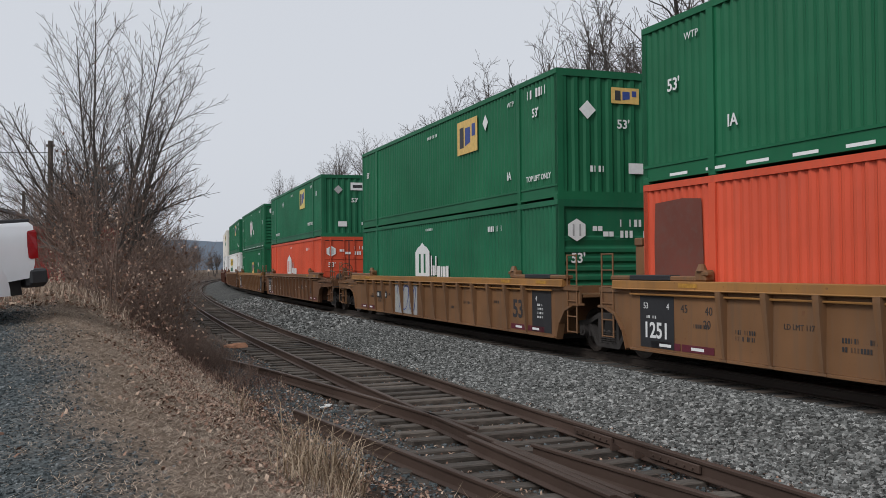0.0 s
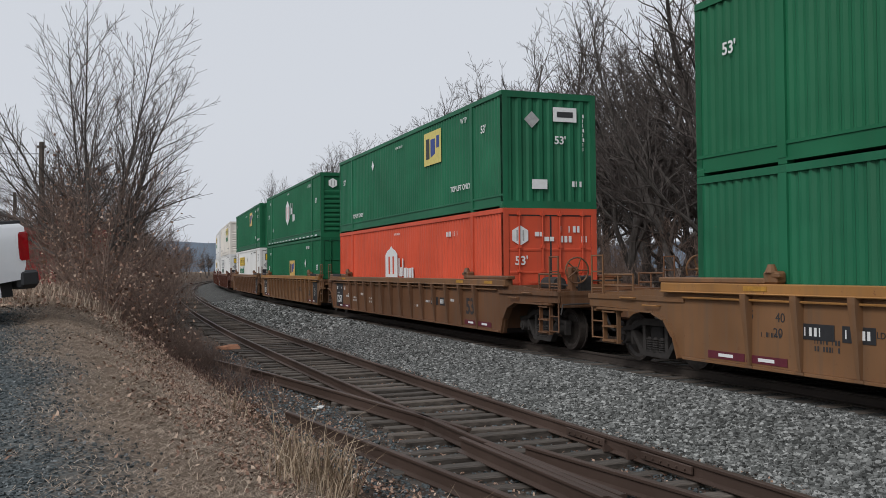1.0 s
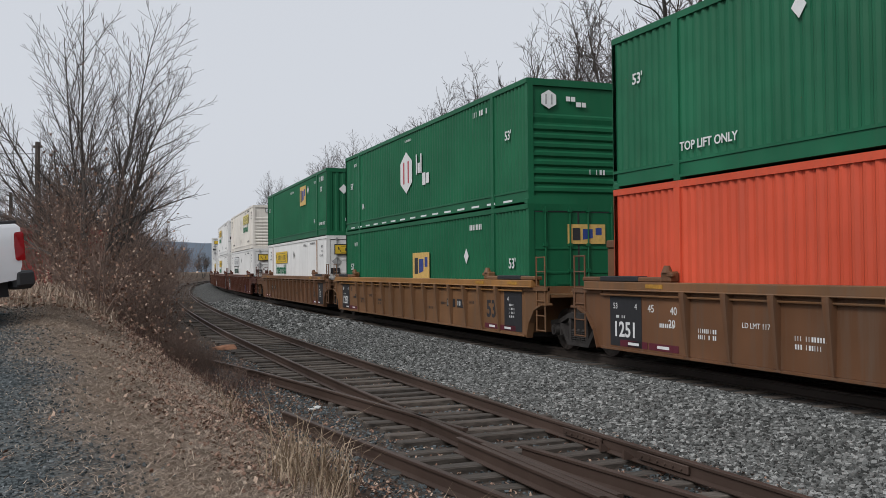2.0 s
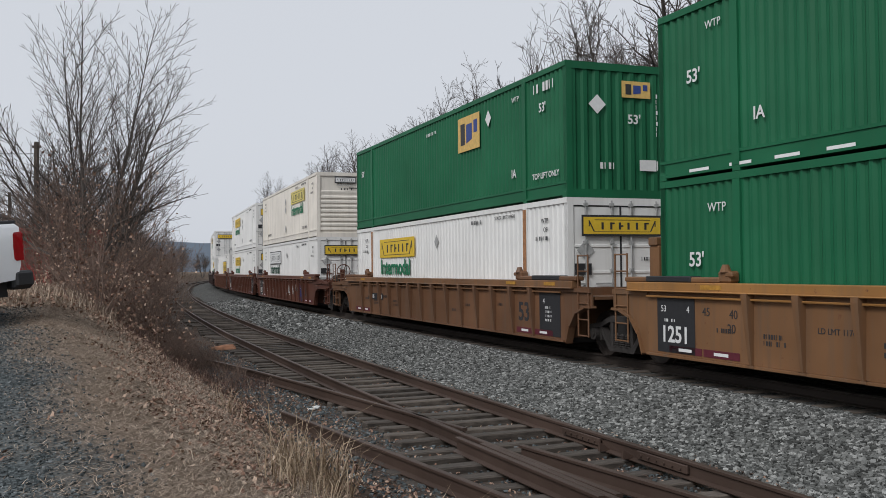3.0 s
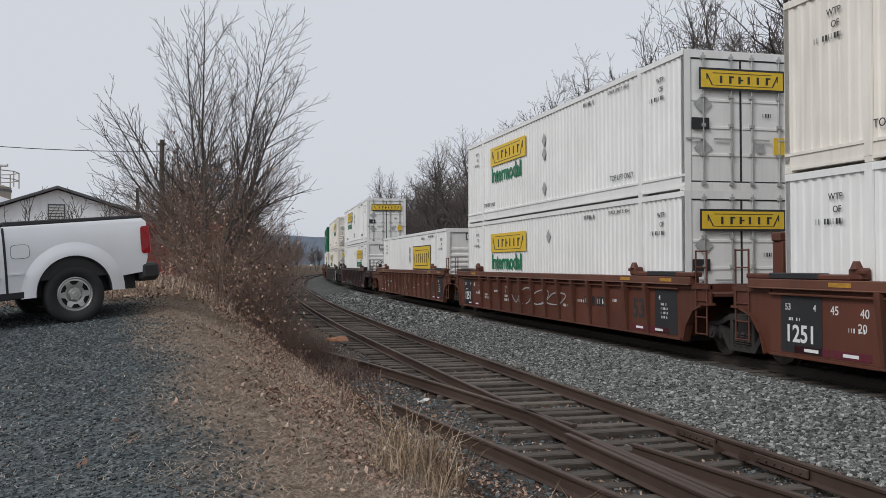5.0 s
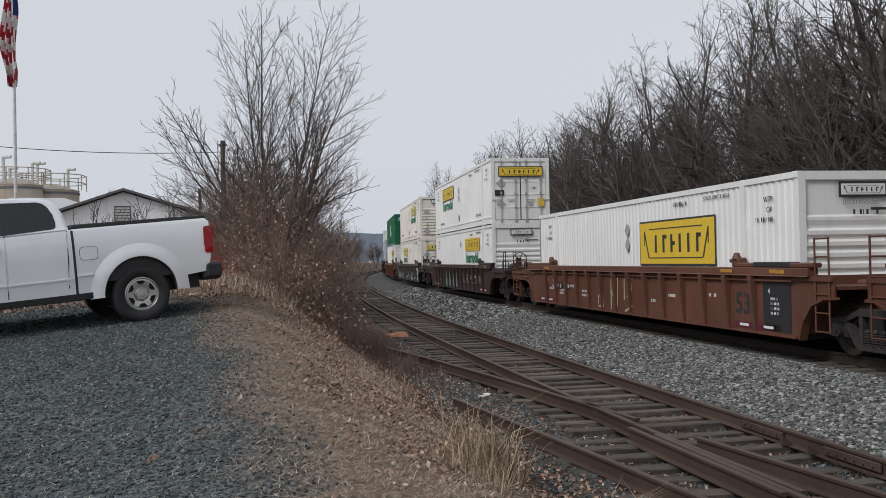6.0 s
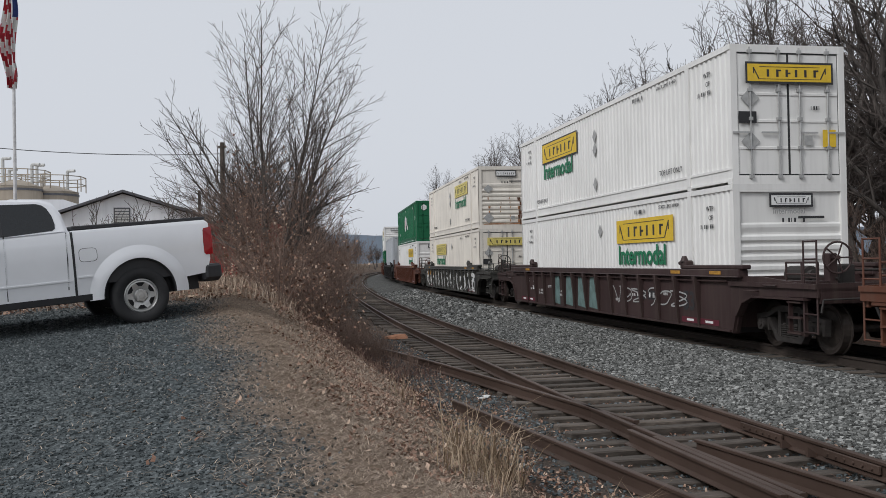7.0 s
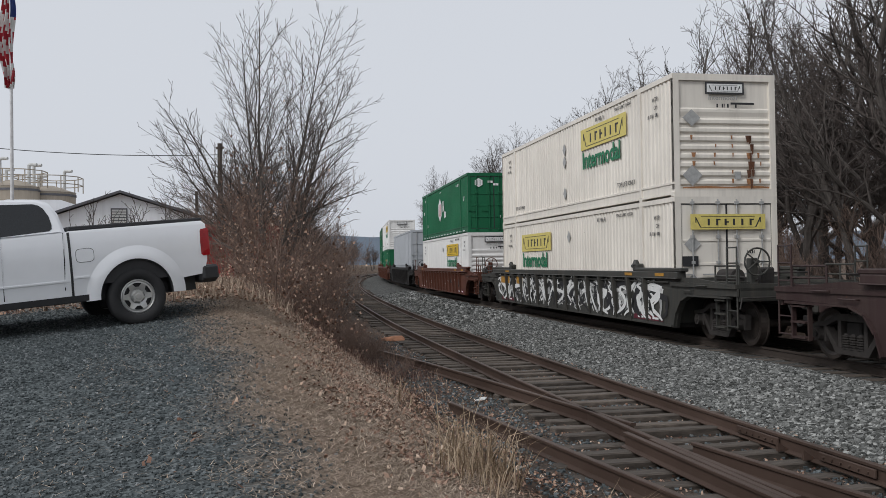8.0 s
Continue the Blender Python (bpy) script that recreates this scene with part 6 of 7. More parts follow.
        part("tail_lamp_back", bm, LENS_R, t, "red tail lamp")
        bm = boxes((3.95, 4.3, side * 0.6 if side > 0 else -0.9, 0.9 if side > 0 else -0.6, 0.86, 1.02), bevel=0.02)
        part("head_lamp", bm, LENS_W, t, "clear head lamp")
        bm = boxes((2.72, 2.90, side * 0.95 if side > 0 else -1.13, 1.13 if side > 0 else -0.95, 1.28, 1.44), bevel=0.03)
        box(bm, 2.78, 2.86, min(side * 0.85, side * 0.97), max(side * 0.85, side * 0.97), 1.27, 1.32)
        part("mirror", bm, TRIM, t, "black door mirror")
    # fuel flap on the near flank
    pts = [(0.63 + 0.115 * math.copysign(abs(math.cos(a)) ** 0.5, math.cos(a)), 0.99 + 0.09 * math.copysign(abs(math.sin(a)) ** 0.5, math.sin(a))) for a in [k * math.tau / 20 for k in range(20)]]
    flank("fuel_flap_gap", pts, TRIM, 1, 0.0015, body_y)
    flank("fuel_flap", [(0.63 + (x - 0.63) * 0.95, 0.99 + (z - 0.99) * 0.94) for x, z in pts], CARPAINT, 1, 0.004, body_y)
    bm = boxes((-0.98, 0.79, -0.85, 0.85, 1.325, 1.375), bevel=0.012)
    part("bed_cover", bm, TRIM, t, "black soft bed cover")
    bm = boxes((-1.02, -0.97, -0.74, 0.74, 0.80, 1.30), bevel=0.015)
    part("tailgate", bm, CARPAINT, t)
    bm = boxes((-1.12, -0.86, -0.90, 0.90, 0.47, 0.68), bevel=0.035)
    box(bm, -1.13, -0.9, 0.5, 0.935, 0.50, 0.71, bevel=0.03)
    box(bm, -1.13, -0.9, -0.935, -0.5, 0.50, 0.71, bevel=0.03)
    part("rear_bumper", bm, TRIM, t, "black rear step bumper")
    bm = boxes((4.2, 4.42, -0.9, 0.9, 0.46, 0.72), bevel=0.05)
    part("front_bumper", bm, CARPAINT, t)
    bm = boxes((-0.85, 4.1, -0.72, 0.72, 0.38, 0.72), (-0.60, 0.6, -0.9, 0.9, 0.60, 0.92), (2.7, 3.9, -0.9, 0.9, 0.60, 0.9))
    part("chassis", bm, TRIM, t)
    bm = bmesh.new()
    vs = [bm.verts.new((x, y * 0.93, z)) for x, y, z in ((2.66, -cab_y(1.70), 1.70), (2.66, cab_y(1.70), 1.70), (3.36, cab_y(1.24), 1.235), (3.36, -cab_y(1.24), 1.235))]
    bm.faces.new(vs)
    bmesh.ops.solidify(bm, geom=bm.faces[:], thickness=0.02)
    part("windscreen", bm, GLASS, t)

    def tyre_mesh():
        bm = bmesh.new()
        prof = [(0.23, -0.11), (0.33, -0.128), (0.372, -0.105), (0.384, -0.06), (0.384, 0.06), (0.372, 0.105), (0.33, 0.128), (0.23, 0.11)]
        n = 36
        rings = [[bm.verts.new((r * math.cos(k * math.tau / n), y, r * math.sin(k * math.tau / n))) for k in range(n)] for r, y in prof]
        for a, b in zip(rings, rings[1:] + rings[:1]):
            for k in range(n):
                bm.faces.new((a[k], a[(k + 1) % n], b[(k + 1) % n], b[k]))
        return finish(bm, "tyre", TYRE, True)

    def rim_mesh():
        bm = bmesh.new()
        n = 36
        prof = [(0.232, 0.10), (0.215, 0.112), (0.20, 0.09)]
        rings = [[bm.verts.new((r * math.cos(k * math.tau / n), y, r * math.sin(k * math.tau / n))) for k in range(n)] for r, y in prof]
        for a, b in zip(rings, rings[1:]):
            for k in range(n):
                bm.faces.new((a[k], a[(k + 1) % n], b[(k + 1) % n], b[k]))
        # dished disc with six rounded windows, hub cap and nuts
        outer = [bm.verts.new((0.205 * math.cos(k * math.tau / n), 0.088, 0.205 * math.sin(k * math.tau / n))) for k in range(n)]
        inner = [bm.verts.new((0.095 * math.cos(k * math.tau / n), 0.075, 0.095 * math.sin(k * math.tau / n))) for k in range(n)]
        mid_o = [bm.verts.new((0.180 * math.cos(k * math.tau / n), 0.092, 0.180 * math.sin(k * math.tau / n))) for k in range(n)]
        mid_i = [bm.verts.new((0.128 * math.cos(k * math.tau / n), 0.085, 0.128 * math.sin(k * math.tau / n))) for k in range(n)]
        for k in range(n):
            q = (k + 1) % n
            bm.faces.new((outer[k], mid_o[k], mid_o[q], outer[q]))
            bm.faces.new((mid_i[k], inner[k], inner[q], mid_i[q]))
            if k % 6 in (0, 5):
                bm.faces.new((mid_o[k], mid_i[k], mid_i[q], mid_o[q]))
            elif k % 6 in (1, 4):
                e = k if k % 6 == 1 else q
                f = q if k % 6 == 1 else k
                bm.faces.new((mid_o[e], mid_i[e], mid_i[f]))
        tube(bm, (0, 0.07, 0), (0, 0.115, 0), 0.095, 0.07, n=18)
        tube(bm, (0, 0.115, 0), (0, 0.122, 0), 0.04, 0.035, n=12)
        for k in range(6):
            a = k * math.tau / 6 + 0.26
            tube(bm, (0.078 * math.cos(a), 0.1, 0.078 * math.sin(a)), (0.078 * math.cos(a), 0.118, 0.078 * math.sin(a)), 0.013, n=6)
        return finish(bm, "rim", ALLOY)

    def disc_mesh():
        bm = bmesh.new()
        tube(bm, (0, 0.0, 0), (0, 0.045, 0), 0.22, n=24)
        return finish(bm, "brake_disc", TRIM)
    for x in (0.0, 3.26):
        for side in (1, -1):
            w = part("wheel", shared("truck_disc", disc_mesh), None, t, "", pose(x, side * 0.80, 0.384, 0, 0, 0 if side > 0 else 180))
            part("tyre", shared("truck_tyre", tyre_mesh), None, w, "black rubber tyre")
            part("rim", shared("truck_rim", rim_mesh), None, w, "silver wheel rim with six rounded windows")
    # near rear wheel stands beside the straw verge; the nose points down the slope
    ph = radians(47)
    fx, fy = -math.sin(ph), -math.cos(ph)
    lx, ly = -fy, fx
    wx, wy = -6.1, 11.48
    t.matrix_basis = pose(wx - lx * 0.80, wy - ly * 0.80, ground_at(wx, wy) - 0.02, 0, TRUCK_PITCH, math.degrees(math.atan2(fy, fx)))
    return t


TRUCK_PITCH = 4.8
build_truck()


# ---------------------------------------------------------------- beyond the lot
def bearing(degrees, d):
    """A place d metres off at that bearing from +y towards +x."""
    return d * math.sin(radians(degrees)), d * math.cos(radians(degrees))


SIDING_W = painted("pale_grey_metal_siding", (0.84, 0.85, 0.87), amount=0.05, fade=0.06, streak=0.2)
ROOFM = plain("dark_roof_sheet", (0.10, 0.10, 0.11), 0.6)
SHED_R = painted("red_barn_paint", (0.30, 0.03, 0.03), amount=0.3)
TANKM = painted("tan_tank_paint", (0.34, 0.29, 0.23), amount=0.4, streak=0.6)
TANKW = painted("pale_tank_paint", (0.55, 0.55, 0.53), amount=0.3, streak=0.5)
WOODP = bark_material("dark_pole_timber", (0.04, 0.032, 0.027), (0.09, 0.075, 0.06))


def build_far_left():
    # gabled shed
    d = 52.0
    xa, ya = bearing(-33.0, d)
    xb, yb = bearing(-24.4, d)
    w = math.hypot(xb - xa, yb - ya)
    h = tagged(new("gabled_building"), "pale grey gabled metal building with dark roof edge", "building")
    h.matrix_basis = pose((xa + xb) / 2, (ya + yb) / 2, 0.6, 0, 0, math.degrees(math.atan2(yb - ya, xb - xa)))
    E_, A_ = 3.85, 5.15
    bm = bmesh.new()
    prism(bm, [(-w / 2, 0), (w / 2, 0), (w / 2, E_), (-0.25, A_), (-w / 2, E_)], 0, 0.25)
    part("gable_wall", bm, SIDING_W, h)
    for s in (-1, 1):
        part("side_wall", boxes((min(s * w / 2, s * (w / 2 - 0.25)), max(s * w / 2, s * (w / 2 - 0.25)), 0.25, 16, 0, E_)), SIDING_W, h)
    part("back_wall", prism(bmesh.new(), [(-w / 2, 0), (w / 2, 0), (w / 2, E_), (-0.25, A_), (-w / 2, E_)], 16, 16.25), SIDING_W, h)
    bm = bmesh.new()
    prism(bm, [(-w / 2 - 0.5, E_ - 0.10), (-0.25, A_ + 0.06), (-0.25, A_ + 0.19), (-w / 2 - 0.5, E_ + 0.03)], -0.4, 16.5)
    part("roof", bm, ROOFM, h)
    bm = bmesh.new()
    prism(bm, [(w / 2 + 0.5, E_ - 0.10), (-0.25, A_ + 0.06), (-0.25, A_ + 0.19), (w / 2 + 0.5, E_ + 0.03)], -0.4, 16.5)
    part("roof", bm, ROOFM, h)
    win = part("vent_window", boxes((-0.72, 0.12, -0.05, 0.0, E_ - 0.45, E_ + 0.55)), ROOFM, h)
    for k in range(6):
        part("louvre", boxes((-0.66, 0.06, -0.09, -0.055, E_ - 0.38 + k * 0.15, E_ - 0.28 + k * 0.15)), TANKW, win)
    # low pale roof beside it and the tanks
    x, y = bearing(-33.6, 62)
    b = tagged(new("storage_building"), "low pale building beside the tanks", "building")
    b.matrix_basis = pose(x, y, 0.4, 0, 0, 30)
    part("wall", boxes((-3.6, 3.6, 0, 8, 0, 4.9)), SIDING_W, b)
    part("roof", prism(bmesh.new(), [(-3.9, 4.9), (3.9, 4.9), (1.5, 5.7), (-1.5, 5.7)], -0.3, 8.3), SIDING_W, b)
    for bear, d, r0, z1, mat, lab in ((-34.7, 70, 1.7, 7.2, TANKM, "tan cylindrical storage tank with pipes"), (-32.9, 72, 1.9, 7.0, TANKM, "tan cylindrical storage tank with a railed platform")):
        x, y = bearing(bear, d)
        t = tagged(new("storage_tank"), lab, "tank", "storage tanks")
        t.matrix_basis = pose(x, y, 0.3)
        bm = bmesh.new()
        tube(bm, (0, 0, 0), (0, 0, z1), r0, n=28)
        tube(bm, (0, 0, z1), (0, 0, z1 + 0.5), r0 * 1.02, r0 * 0.25, n=28)
        part("shell", bm, mat, t)
        for k in range(3):
            bm = bmesh.new()
            tube(bm, (0, 0, z1 - 0.3 - k * 1.2), (0, 0, z1 - 0.15 - k * 1.2), r0 + 0.05, n=28)
            part("hoop", bm, ROOFM, t)
        n, R = 10, r0 + 0.5
        ring = [(R * math.cos(k * math.tau / n), R * math.sin(k * math.tau / n)) for k in range(n)]
        for px, py in ring:
            part("railing_post", tube(bmesh.new(), (px, py, z1), (px, py, z1 + 1.1), 0.04, n=5), TANKM, t)
        for z in (z1 + 0.55, z1 + 1.1):
            for (px, py), (qx, qy) in zip(ring, ring[1:] + ring[:1]):
                part("railing_bar", tube(bmesh.new(), (px, py, z), (qx, qy, z), 0.035, n=5), TANKM, t)
        for a, hgt in ((0.6, 1.6), (2.6, 1.3), (4.4, 1.9)):
            bm = bmesh.new()
            px, py = r0 * 0.6 * math.cos(a), r0 * 0.6 * math.sin(a)
            tube(bm, (px, py, z1), (px, py, z1 + hgt), 0.11, n=8)
            tube(bm, (px, py, z1 + hgt), (px + 0.6, py, z1 + hgt), 0.11, n=8)
            part("vent_pipe", bm, TANKW, t)
    # bare bushes before the building
    rnd = random.Random(31)
    bush = [crown_mesh(60 + k, [((0, 0, -0.1), (math.sin(q) * math.cos(q * 5), 0.5 * math.sin(q) * math.sin(q * 5), math.cos(q)), rnd.uniform(2.6, 3.6), 0.035) for q in (-0.75, -0.45, -0.2, 0.05, 0.3, 0.55, 0.8)], thin=0.009, wander=0.09, many=(2.2, 3.2, 3.4)) for k in range(2)]
    for k, (bear, d, size) in enumerate(((-30.6, 44, 1.25), (-29.2, 46, 1.0), (-27.6, 40, 1.1), (-26.2, 43, 1.15), (-25.0, 40, 1.0), (-23.8, 44, 1.2), (-35.8, 60, 1.3))):
        x, y = bearing(bear, d)
        tree(bush[k % 2], "thin leafless bush before the pale building", pose(x, y, ground_at(x, y), 0, 0, rnd.uniform(0, 360)), "bushes before the building", size, "bush", BARK, TWIG)
    # red shed half hidden by the shrubs
    x, y = bearing(-22.6, 36)
    b = tagged(new("red_shed"), "weathered red shed behind the shrubs", "shed")
    b.matrix_basis = pose(x, y, 1.2, 0, 0, 24)
    part("wall", boxes((-1.5, 1.9, 0, 3, 0, 2.0)), SHED_R, b)
    part("roof", prism(bmesh.new(), [(-1.7, 1.98), (2.1, 1.98), (2.1, 2.06), (0.2, 2.5), (-1.7, 2.06)], -0.2, 3.2), SHED_R, b)
    # utility poles and the wire
    ends = []
    for bear, d, z1, r in ((-23.2, 42, 7.3, 0.13), (-24.6, 60, 6.6, 0.11), (-46.0, 46, 8.2, 0.13)):
        x, y = bearing(bear, d)
        p = tagged(new("utility_pole"), "dark timber utility pole", "utility pole", "utility poles")
        p.matrix_basis = pose(x, y, 0.5)
        bm = bmesh.new()
        tube(bm, (0, 0, 0), (0, 0, z1 - 0.5), r * 1.2, r * 0.8, n=10)
        part("pole", bm, WOODP, p)
        part("insulator_bracket", boxes((-0.18, 0.18, -0.05, 0.05, z1 - 0.75, z1 - 0.65)), WOODP, p)
        ends.append(Vector((x, y, z1 - 0.1)))
    cu = bpy.data.curves.new("overhead_wire", "CURVE")
    cu.dimensions, cu.bevel_depth = "3D", 0.016
    sp = cu.splines.new("POLY")
    a, c = ends[2] + Vector((0, 0, 0.1)), ends[0] + Vector((0, 0, -0.4))
    sp.points.add(20)
    for k in range(21):
        f = k / 20
        q = a.lerp(c, f)
        sp.points[k].co = (q.x, q.y, q.z - 1.1 * 4 * f * (1 - f) * 0.5, 1)
    cu.materials.append(TRIM)
    tagged(new("overhead_wire", cu), "thin sagging overhead wire between poles", "wire")
    # flagpole with a limp flag
    x, y = bearing(-34.75, 28)
    f = tagged(new("flagpole"), "white flagpole with a limp striped flag", "flagpole")
    f.matrix_basis = pose(x, y, 0.7)
    bm = bmesh.new()
    tube(bm, (0, 0, 0), (0, 0, 10.0), 0.055, 0.035, n=10)
    part("pole", bm, plain("white_pole_paint", (0.6, 0.6, 0.6), 0.4), f)
    bm = bmesh.new()
    bmesh.ops.create_uvsphere(bm, u_segments=12, v_segments=8, radius=0.09, matrix=Matrix.Translation((0, 0, 10.05)))
    part("finial", bm, PRINT_GOLD, f)
    rows, cols = 34, 14
    top, low = 8.95, 6.15
    for name, test, mat in (("red_stripes", lambda i, j: int(i * 0.55 + j * 0.8) % 4 < 2, PRINT_R), ("white_stripes", lambda i, j: int(i * 0.55 + j * 0.8) % 4 >= 2, PRINT_W), ("blue_canton", None, PRINT_B)):
        bm = bmesh.new()
        grid = {}
        for i in range(rows + 1):
            v = i / rows
            width = 0.16 + 0.30 * math.sin(math.pi * min(1, v * 0.9 + 0.08)) ** 0.8
            for j in range(cols + 1):
                u = j / cols
                dx = -0.04 - (u - 0.3) * width + 0.05 * math.sin(v * 9)
                dy = 0.10 * math.sin(u * 16 + v * 5) * (0.4 + v)
                grid[i, j] = (dx, dy, top + (low - top) * v - 0.12 * u * math.sin(v * 3))
        made = {}
        for i in range(rows):
            for j in range(cols):
                canton = i < 10 and j < 8 - i * 0.3
                if canton != (test is None):
                    continue
                if test and not test(i, j):
                    continue
                q = []
                for key in ((i, j), (i, j + 1), (i + 1, j + 1), (i + 1, j)):
                    if key not in made:
                        made[key] = bm.verts.new(grid[key])
                    q.append(made[key])
                bm.faces.new(q)
        bmesh.ops.solidify(bm, geom=bm.faces[:], thickness=0.01)
        part(name, bm, mat, f)
    # wooded ridge on the horizon, its distance haze painted into the colour
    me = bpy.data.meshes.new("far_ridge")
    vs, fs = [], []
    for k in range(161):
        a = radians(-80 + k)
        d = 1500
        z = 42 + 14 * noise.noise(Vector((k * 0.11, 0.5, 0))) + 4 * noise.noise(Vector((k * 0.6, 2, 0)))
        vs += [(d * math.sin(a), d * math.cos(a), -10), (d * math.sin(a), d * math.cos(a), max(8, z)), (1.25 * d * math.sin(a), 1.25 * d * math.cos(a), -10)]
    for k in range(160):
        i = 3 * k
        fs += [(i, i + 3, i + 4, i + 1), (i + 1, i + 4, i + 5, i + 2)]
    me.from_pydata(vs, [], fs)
    # pale blue in place of wood brown: the air's haze as base colour
    me.materials.append(plain("woods_painted_haze_blue", (0.20, 0.25, 0.31), 1.0, vary=0.12, scale=0.02))
    tagged(new("backdrop", me), "distant wooded ridge with haze painted into its blue colour", "ridge", kind="structure")


build_far_left()


# ---------------------------------------------------------------- loose cover: stones, straw, leaves, brambles
def island_material(name, stops, rough=0.9):
    m, nt, b = node_mat(name)
    g = nt.nodes.new("ShaderNodeNewGeometry")
    col = ramp(nt, g.outputs["Random Per Island"], stops).outputs["Color"]
    n = noise_at(nt, 60.0, 3)
    tone = ramp(nt, n.outputs["Fac"], [(0.3, (0.75, 0.75, 0.75)), (0.7, (1.15, 1.15, 1.15))]).outputs["Color"]
    nt.links.new(mixed(nt, 1.0, col, tone, "MULTIPLY"), b.inputs["Base Color"])
    b.inputs["Roughness"].default_value = rough
    b.inputs["Specular IOR Level"].default_value = 0.25
    return m


OCT = np.array([(1, 0, 0), (0, 1, 0), (-1, 0, 0), (0, -1, 0), (0, 0, 1), (0, 0, -1)], float)
OCT_F = [(0, 1, 4), (1, 2, 4), (2, 3, 4), (3, 0, 4), (1, 0, 5), (2, 1, 5), (3, 2, 5), (0, 3, 5)]
CUBE = np.array([(x, y, z) for x in (-1, 1) for y in (-1, 1) for z in (-1, 1)], float) * 0.72
CUBE_F = [(0, 1, 3, 2), (4, 6, 7, 5), (0, 4, 5, 1), (2, 3, 7, 6), (0, 2, 6, 4), (1, 5, 7, 3)]


def stones(name, spots, size, material, label, seed, sink=0.35, spread=0.45):
    rng = np.random.RandomState(seed)
    vs, fs = [], []
    for x, y, z in spots:
        cube = rng.rand() < 0.6
        base, ff = (CUBE, CUBE_F) if cube else (OCT, OCT_F)
        r = size * (1 + spread * (rng.rand() * 2 - 1))
        p = base * (1 + 0.3 * (rng.rand(*base.shape) * 2 - 1)) * r * np.array([1.15, 0.95, 0.85])
        a, b = rng.rand() * math.tau, (rng.rand() - 0.5) * 1.2
        ca, sa, cb, sb = math.cos(a), math.sin(a), math.cos(b), math.sin(b)
        R = np.array([[ca, -sa * cb, sa * sb], [sa, ca * cb, -ca * sb], [0, sb, cb]])
        p = p @ R.T + np.array([x, y, z + r * sink])
        i = len(vs)
        vs.extend(p.tolist())
        fs.extend([tuple(i + k for k in f) for f in ff])
    me = bpy.data.meshes.new(name)
    me.from_pydata(vs, [], fs)
    me.materials.append(material)
    return tagged(new(name, me), label, "stones", kind="stuff")


def scatter(n, s0, s1, o0, o1, seed, keep=None):
    rng = random.Random(seed)
    out = []
    while len(out) < n:
        s, o = rng.uniform(s0, s1), rng.uniform(o0, o1)
        if keep and not keep(s, o, rng):
            continue
        x, y, _ = on_line(s, o)
        out.append((x, y, ground_height(s, o)))
    return out


def blades(name, spots, material, label, seed, length, width, tilt, category="grass", bend=0.3):
    """Thin tapering blades; tilt: 0 upright, 1 lying."""
    rng = random.Random(seed)
    vs, fs = [], []
    for x, y, z in spots:
        L, w = length * rng.uniform(0.5, 1.3), width * rng.uniform(0.6, 1.3)
        a = rng.uniform(0, math.tau)
        tl = min(1.0, max(0.0, rng.gauss(tilt, 0.14 if tilt < 0.9 else 0.015)))
        dx, dy, dz = math.cos(a) * tl, math.sin(a) * tl, math.sqrt(max(0.0, 1 - tl * tl)) + 0.03
        sx, sy = -math.sin(a) * w, math.cos(a) * w
        i = len(vs)
        zz = z + 0.012
        bx, by = rng.uniform(-bend, bend) * L, rng.uniform(-bend, bend) * L
        m = (x + dx * L * 0.5, y + dy * L * 0.5, zz + dz * L * 0.55)
        e = (x + dx * L + bx, y + dy * L + by, zz + dz * L * (1 - bend * 0.5))
        vs += [(x - sx, y - sy, zz), (x + sx, y + sy, zz), (m[0] + sx * 0.8, m[1] + sy * 0.8, m[2]), (m[0] - sx * 0.8, m[1] - sy * 0.8, m[2]), e]
        fs += [(i, i + 1, i + 2, i + 3), (i + 3, i + 2, i + 4)]
    me = bpy.data.meshes.new(name)
    me.from_pydata(vs, [], fs)
    me.materials.append(material)
    return tagged(new(name, me), label, category, kind="stuff")


STONE_L = island_material("grey_ballast_stone", [(0.0, (0.035, 0.036, 0.034)), (0.4, (0.125, 0.127, 0.12)), (0.8, (0.22, 0.222, 0.212)), (1.0, (0.42, 0.42, 0.40))])
STONE_D = island_material("dark_lot_gravel", [(0.0, (0.045, 0.053, 0.055)), (0.5, (0.08, 0.093, 0.096)), (0.85, (0.13, 0.147, 0.151)), (1.0, (0.245, 0.257, 0.26))])
STRAW = island_material("dry_straw", [(0.0, (0.135, 0.097, 0.073)), (0.4, (0.33, 0.25, 0.188)), (0.85, (0.49, 0.387, 0.295)), (1.0, (0.67, 0.555, 0.44))])
LEAF = island_material("dead_brown_leaves", [(0.0, (0.10, 0.052, 0.038)), (0.5, (0.29, 0.172, 0.122)), (0.85, (0.44, 0.30, 0.22)), (1.0, (0.60, 0.46, 0.35))])
TALL = island_material("tall_pale_grass", [(0.0, (0.18, 0.125, 0.08)), (0.5, (0.34, 0.25, 0.165)), (1.0, (0.50, 0.40, 0.29))])


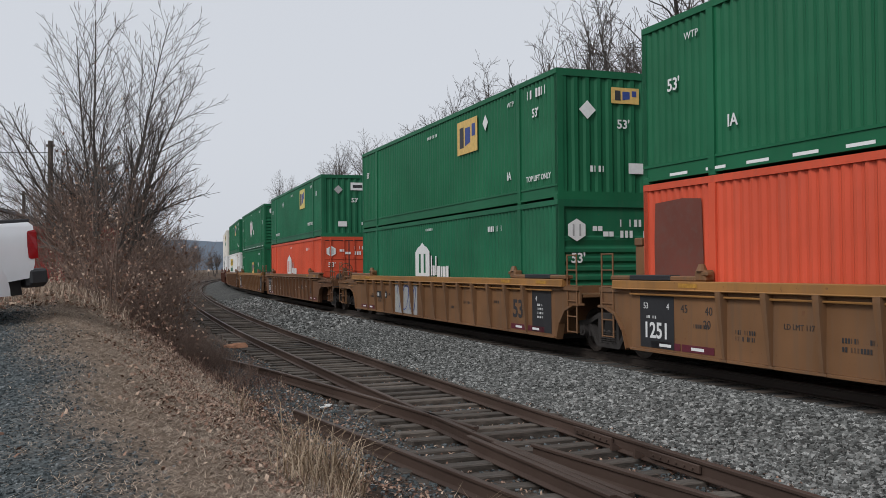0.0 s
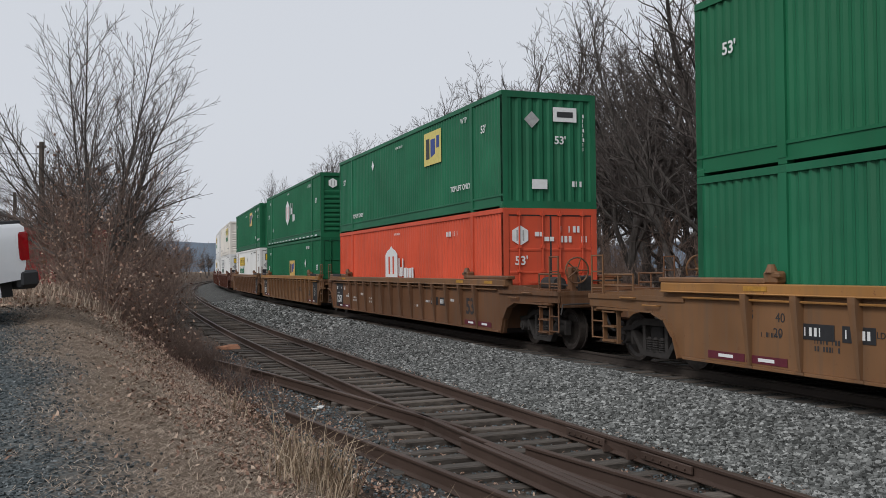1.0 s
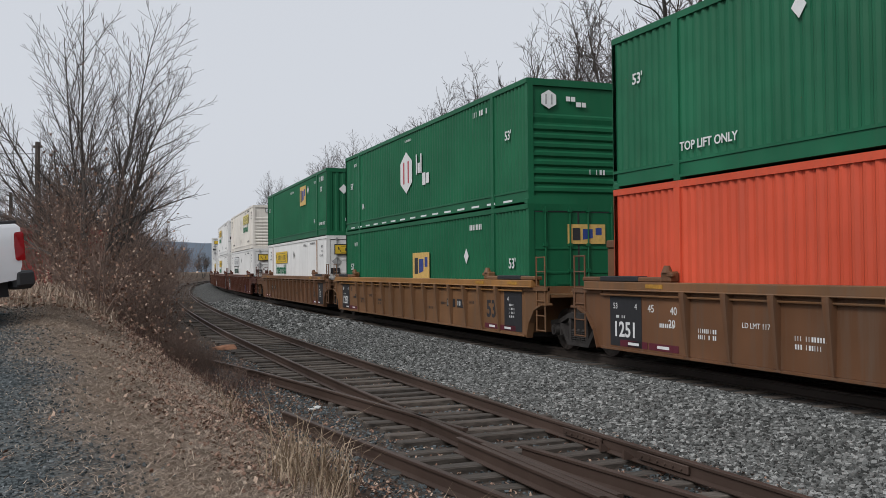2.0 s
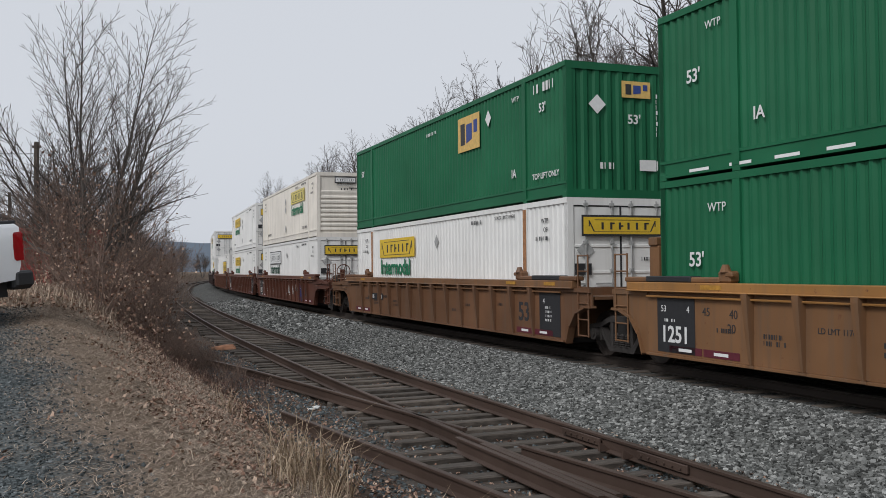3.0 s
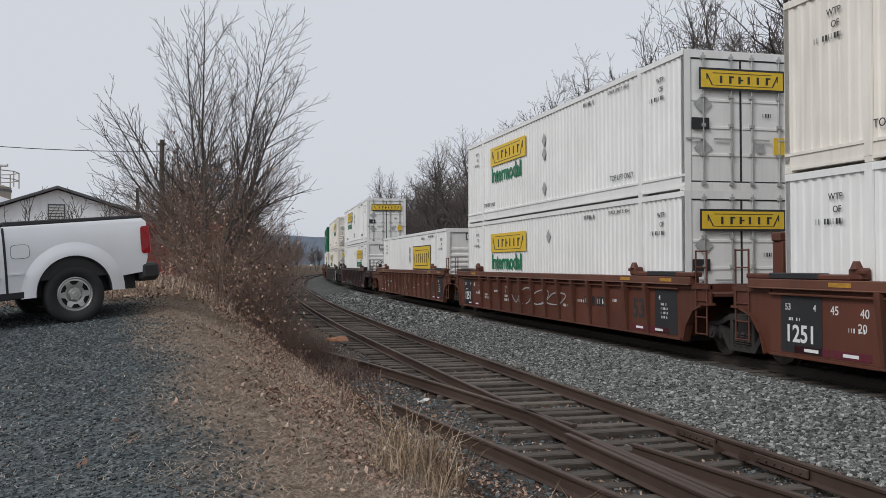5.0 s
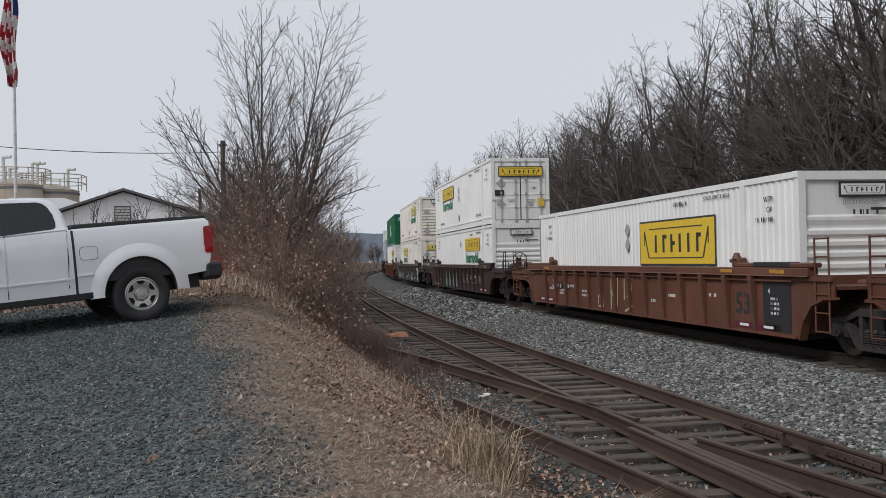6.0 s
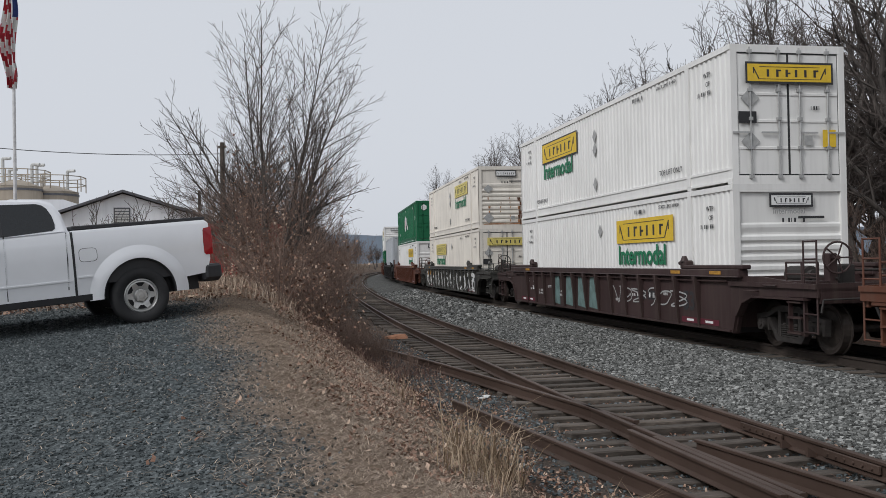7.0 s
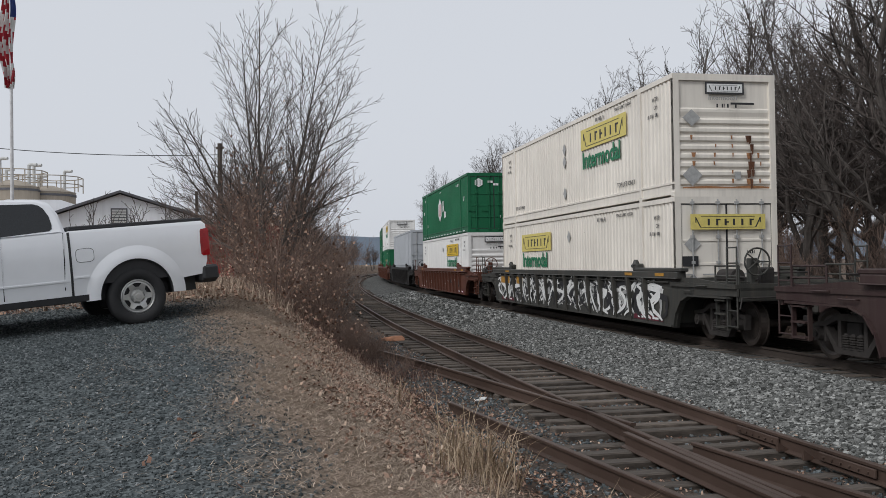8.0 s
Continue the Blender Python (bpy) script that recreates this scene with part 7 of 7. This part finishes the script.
def build_cover():
    stones("ballast_stones", scatter(62000, -4, 26, 1.35, 4.7, 1, lambda s, o, r: r.random() < (1.0 if s < 12 else 0.55) and (o < 4.1 or r.random() < 0.4)), 0.025, STONE_L, "fresh grey crushed-stone ballast of the main line", 1)
    stones("ballast_stones", scatter(5000, 26, 60, 1.35, 4.4, 2), 0.05, STONE_L, "fresh grey crushed-stone ballast of the main line", 2)
    stones("lot_gravel", scatter(52000, -5, 9.5, 10.3, 18, 3, lambda s, o, r: r.random() < zones(s, o)[0] * (1.0 if o < 15 else 0.5) + 0.008), 0.0105, STONE_D, "dark grey crushed gravel of the lot", 3)
    stones("track_bed_stones", scatter(17000, -5, 22, 4.2, 8.4, 4), 0.019, STONE_D, "dirty stones between the siding ties", 4)
    def straw_share(s, o, r):
        gravel, straw, _ = zones(s, o)
        return r.random() < straw * (1 - 0.965 * gravel)
    blades("straw_litter", scatter(120000, -4.5, 12, 8.6, 12.6, 5, straw_share), STRAW, "flattened dry straw on the verge", 5, 0.07, 0.0022, 0.98)
    # dead leaves: a drift along the crest of the bank, fewer down the slope and between the ties
    def drift(s, o, r):
        f = bank_foot(s)
        crest = f + 1.75 + 0.35 * noise.noise(Vector((s * 0.9, 4.0, 0)))
        patch = 0.55 + 0.9 * noise.noise(Vector((s * 1.3, o * 1.3, 2.0)))
        return r.random() < (0.3 + 0.7 * smooth(0, 3.5, s)) * patch * math.exp(-((o - crest) / 0.42) ** 2) + (0.45 * patch if f - 0.4 < o < crest else (0.10 if o < f else 0.006))
    blades("leaf_litter", scatter(26000, -3, 24, 4.0, 12.0, 6, drift), LEAF, "curled brown dead leaves on the bank", 6, 0.048, 0.015, 0.8, "leaves", 0.5)
    blades("leaf_litter", scatter(7000, 9, 22, 9.5, 15, 16), LEAF, "curled brown dead leaves under the shrubs", 16, 0.075, 0.025, 0.82, "leaves", 0.5)
    # dead leaves still hanging in the thicket
    rng = random.Random(21)
    hung = []
    for k in range(7000):
        s, o = rng.uniform(10.5, 26), rng.gauss(10.5, 0.95)
        x, y, _ = on_line(s, o)
        if math.degrees(math.atan2(x, y)) > -23.2 and o > 8.8:
            hung.append((x, y, ground_height(s, o) + abs(rng.gauss(0, 1.1))))
    blades("clinging_leaves", hung, LEAF, "dead brown leaves clinging to the brambles", 22, 0.07, 0.022, 0.6, "leaves", 0.5)
    # thin upright scrub down the bank as far as the siding
    WEED = island_material("red_brown_weed_stems", [(0.0, (0.06, 0.035, 0.03)), (0.6, (0.17, 0.10, 0.08)), (0.9, (0.30, 0.205, 0.16)), (1.0, (0.50, 0.39, 0.29))])
    def bank(s, o, r):
        f = bank_foot(s)
        return f - 1.0 * smooth(6, 11, s) < o < f + 2.0 and r.random() < (0.12 + 0.88 * smooth(5, 12, s)) * (0.7 + 0.9 * noise.noise(Vector((s * 0.8, o * 0.8, 1))))
    blades("dry_weeds", scatter(1700, 2.5, 13, 7.0, 11, 7, bank), WEED, "thin red-brown dry weed stems on the bank", 7, 0.17, 0.0028, 0.6, "weeds", 0.5)
    blades("dry_weeds", scatter(4200, 11, 26, 6.9, 12, 9, bank), WEED, "taller dry weed stems on the bank", 9, 0.30, 0.0036, 0.5, "weeds", 0.45)
    blades("dry_weeds", scatter(2200, 9, 16, 10.2, 14.5, 8), STRAW, "pale dry grass under the shrubs", 8, 0.32, 0.005, 0.4, "grass", 0.5)
    blades("dry_weeds", scatter(1100, -3, 8, 8.5, 10.3, 10, lambda s, o, r: noise.noise(Vector((s * 1.1, o * 1.6, 5))) > 0.1), STRAW, "short dry grass along the crest of the bank", 10, 0.11, 0.0028, 0.75, "grass", 0.6)
    # tall grass clumps
    r = random.Random(3)
    for s, o, n, hgt, rad in ((1.9, 9.0, 230, 0.58, 0.34), (1.5, 9.2, 14, 0.95, 0.3), (1.1, 9.3, 90, 0.32, 0.34), (0.1, 8.45, 130, 0.55, 0.2), (-0.5, 8.7, 70, 0.4, 0.25), (3.3, 8.8, 22, 0.7, 0.25), (6.0, 9.0, 40, 0.5, 0.25)):
        spots = []
        for k in range(n):
            a, q = r.uniform(0, math.tau), rad * math.sqrt(r.random())
            ss, oo = s + q * math.cos(a), o + q * math.sin(a)
            x, y, _ = on_line(ss, oo)
            spots.append((x, y, ground_height(ss, oo)))
        blades("dry_grass_clump", spots, TALL, "clump of tall pale dry grass on the bank", r.random(), hgt, 0.0042, 0.5, "grass", 0.5)


build_cover()


# ---------------------------------------------------------------- what moves
ROLLING = 36

def motions():
    times = [0.0, 1.0, 2.0, 3.0, 4.0, 5.0, 6.0, 7.0, 8.0]
    for thing, s0, z in MOVING:
        rows = []
        for t in times:
            x, y, h = on_line(s0 - SPEED * t)
            rows.append((t, pose(x, y, z, 0, 0, math.degrees(math.atan2(-math.cos(h), -math.sin(h))))))
        walk(thing, rows)
    # the wheels of the wagons that pass close by roll without slipping
    turn = math.degrees(SPEED / FPS / WHEEL_R)
    for w, sx in WHEELSETS[:ROLLING]:
        walk(w, [(k / FPS, pose(sx, 0, WHEEL_R, 0, turn * k, 0)) for k in range(8 * FPS + 1)])


motions()
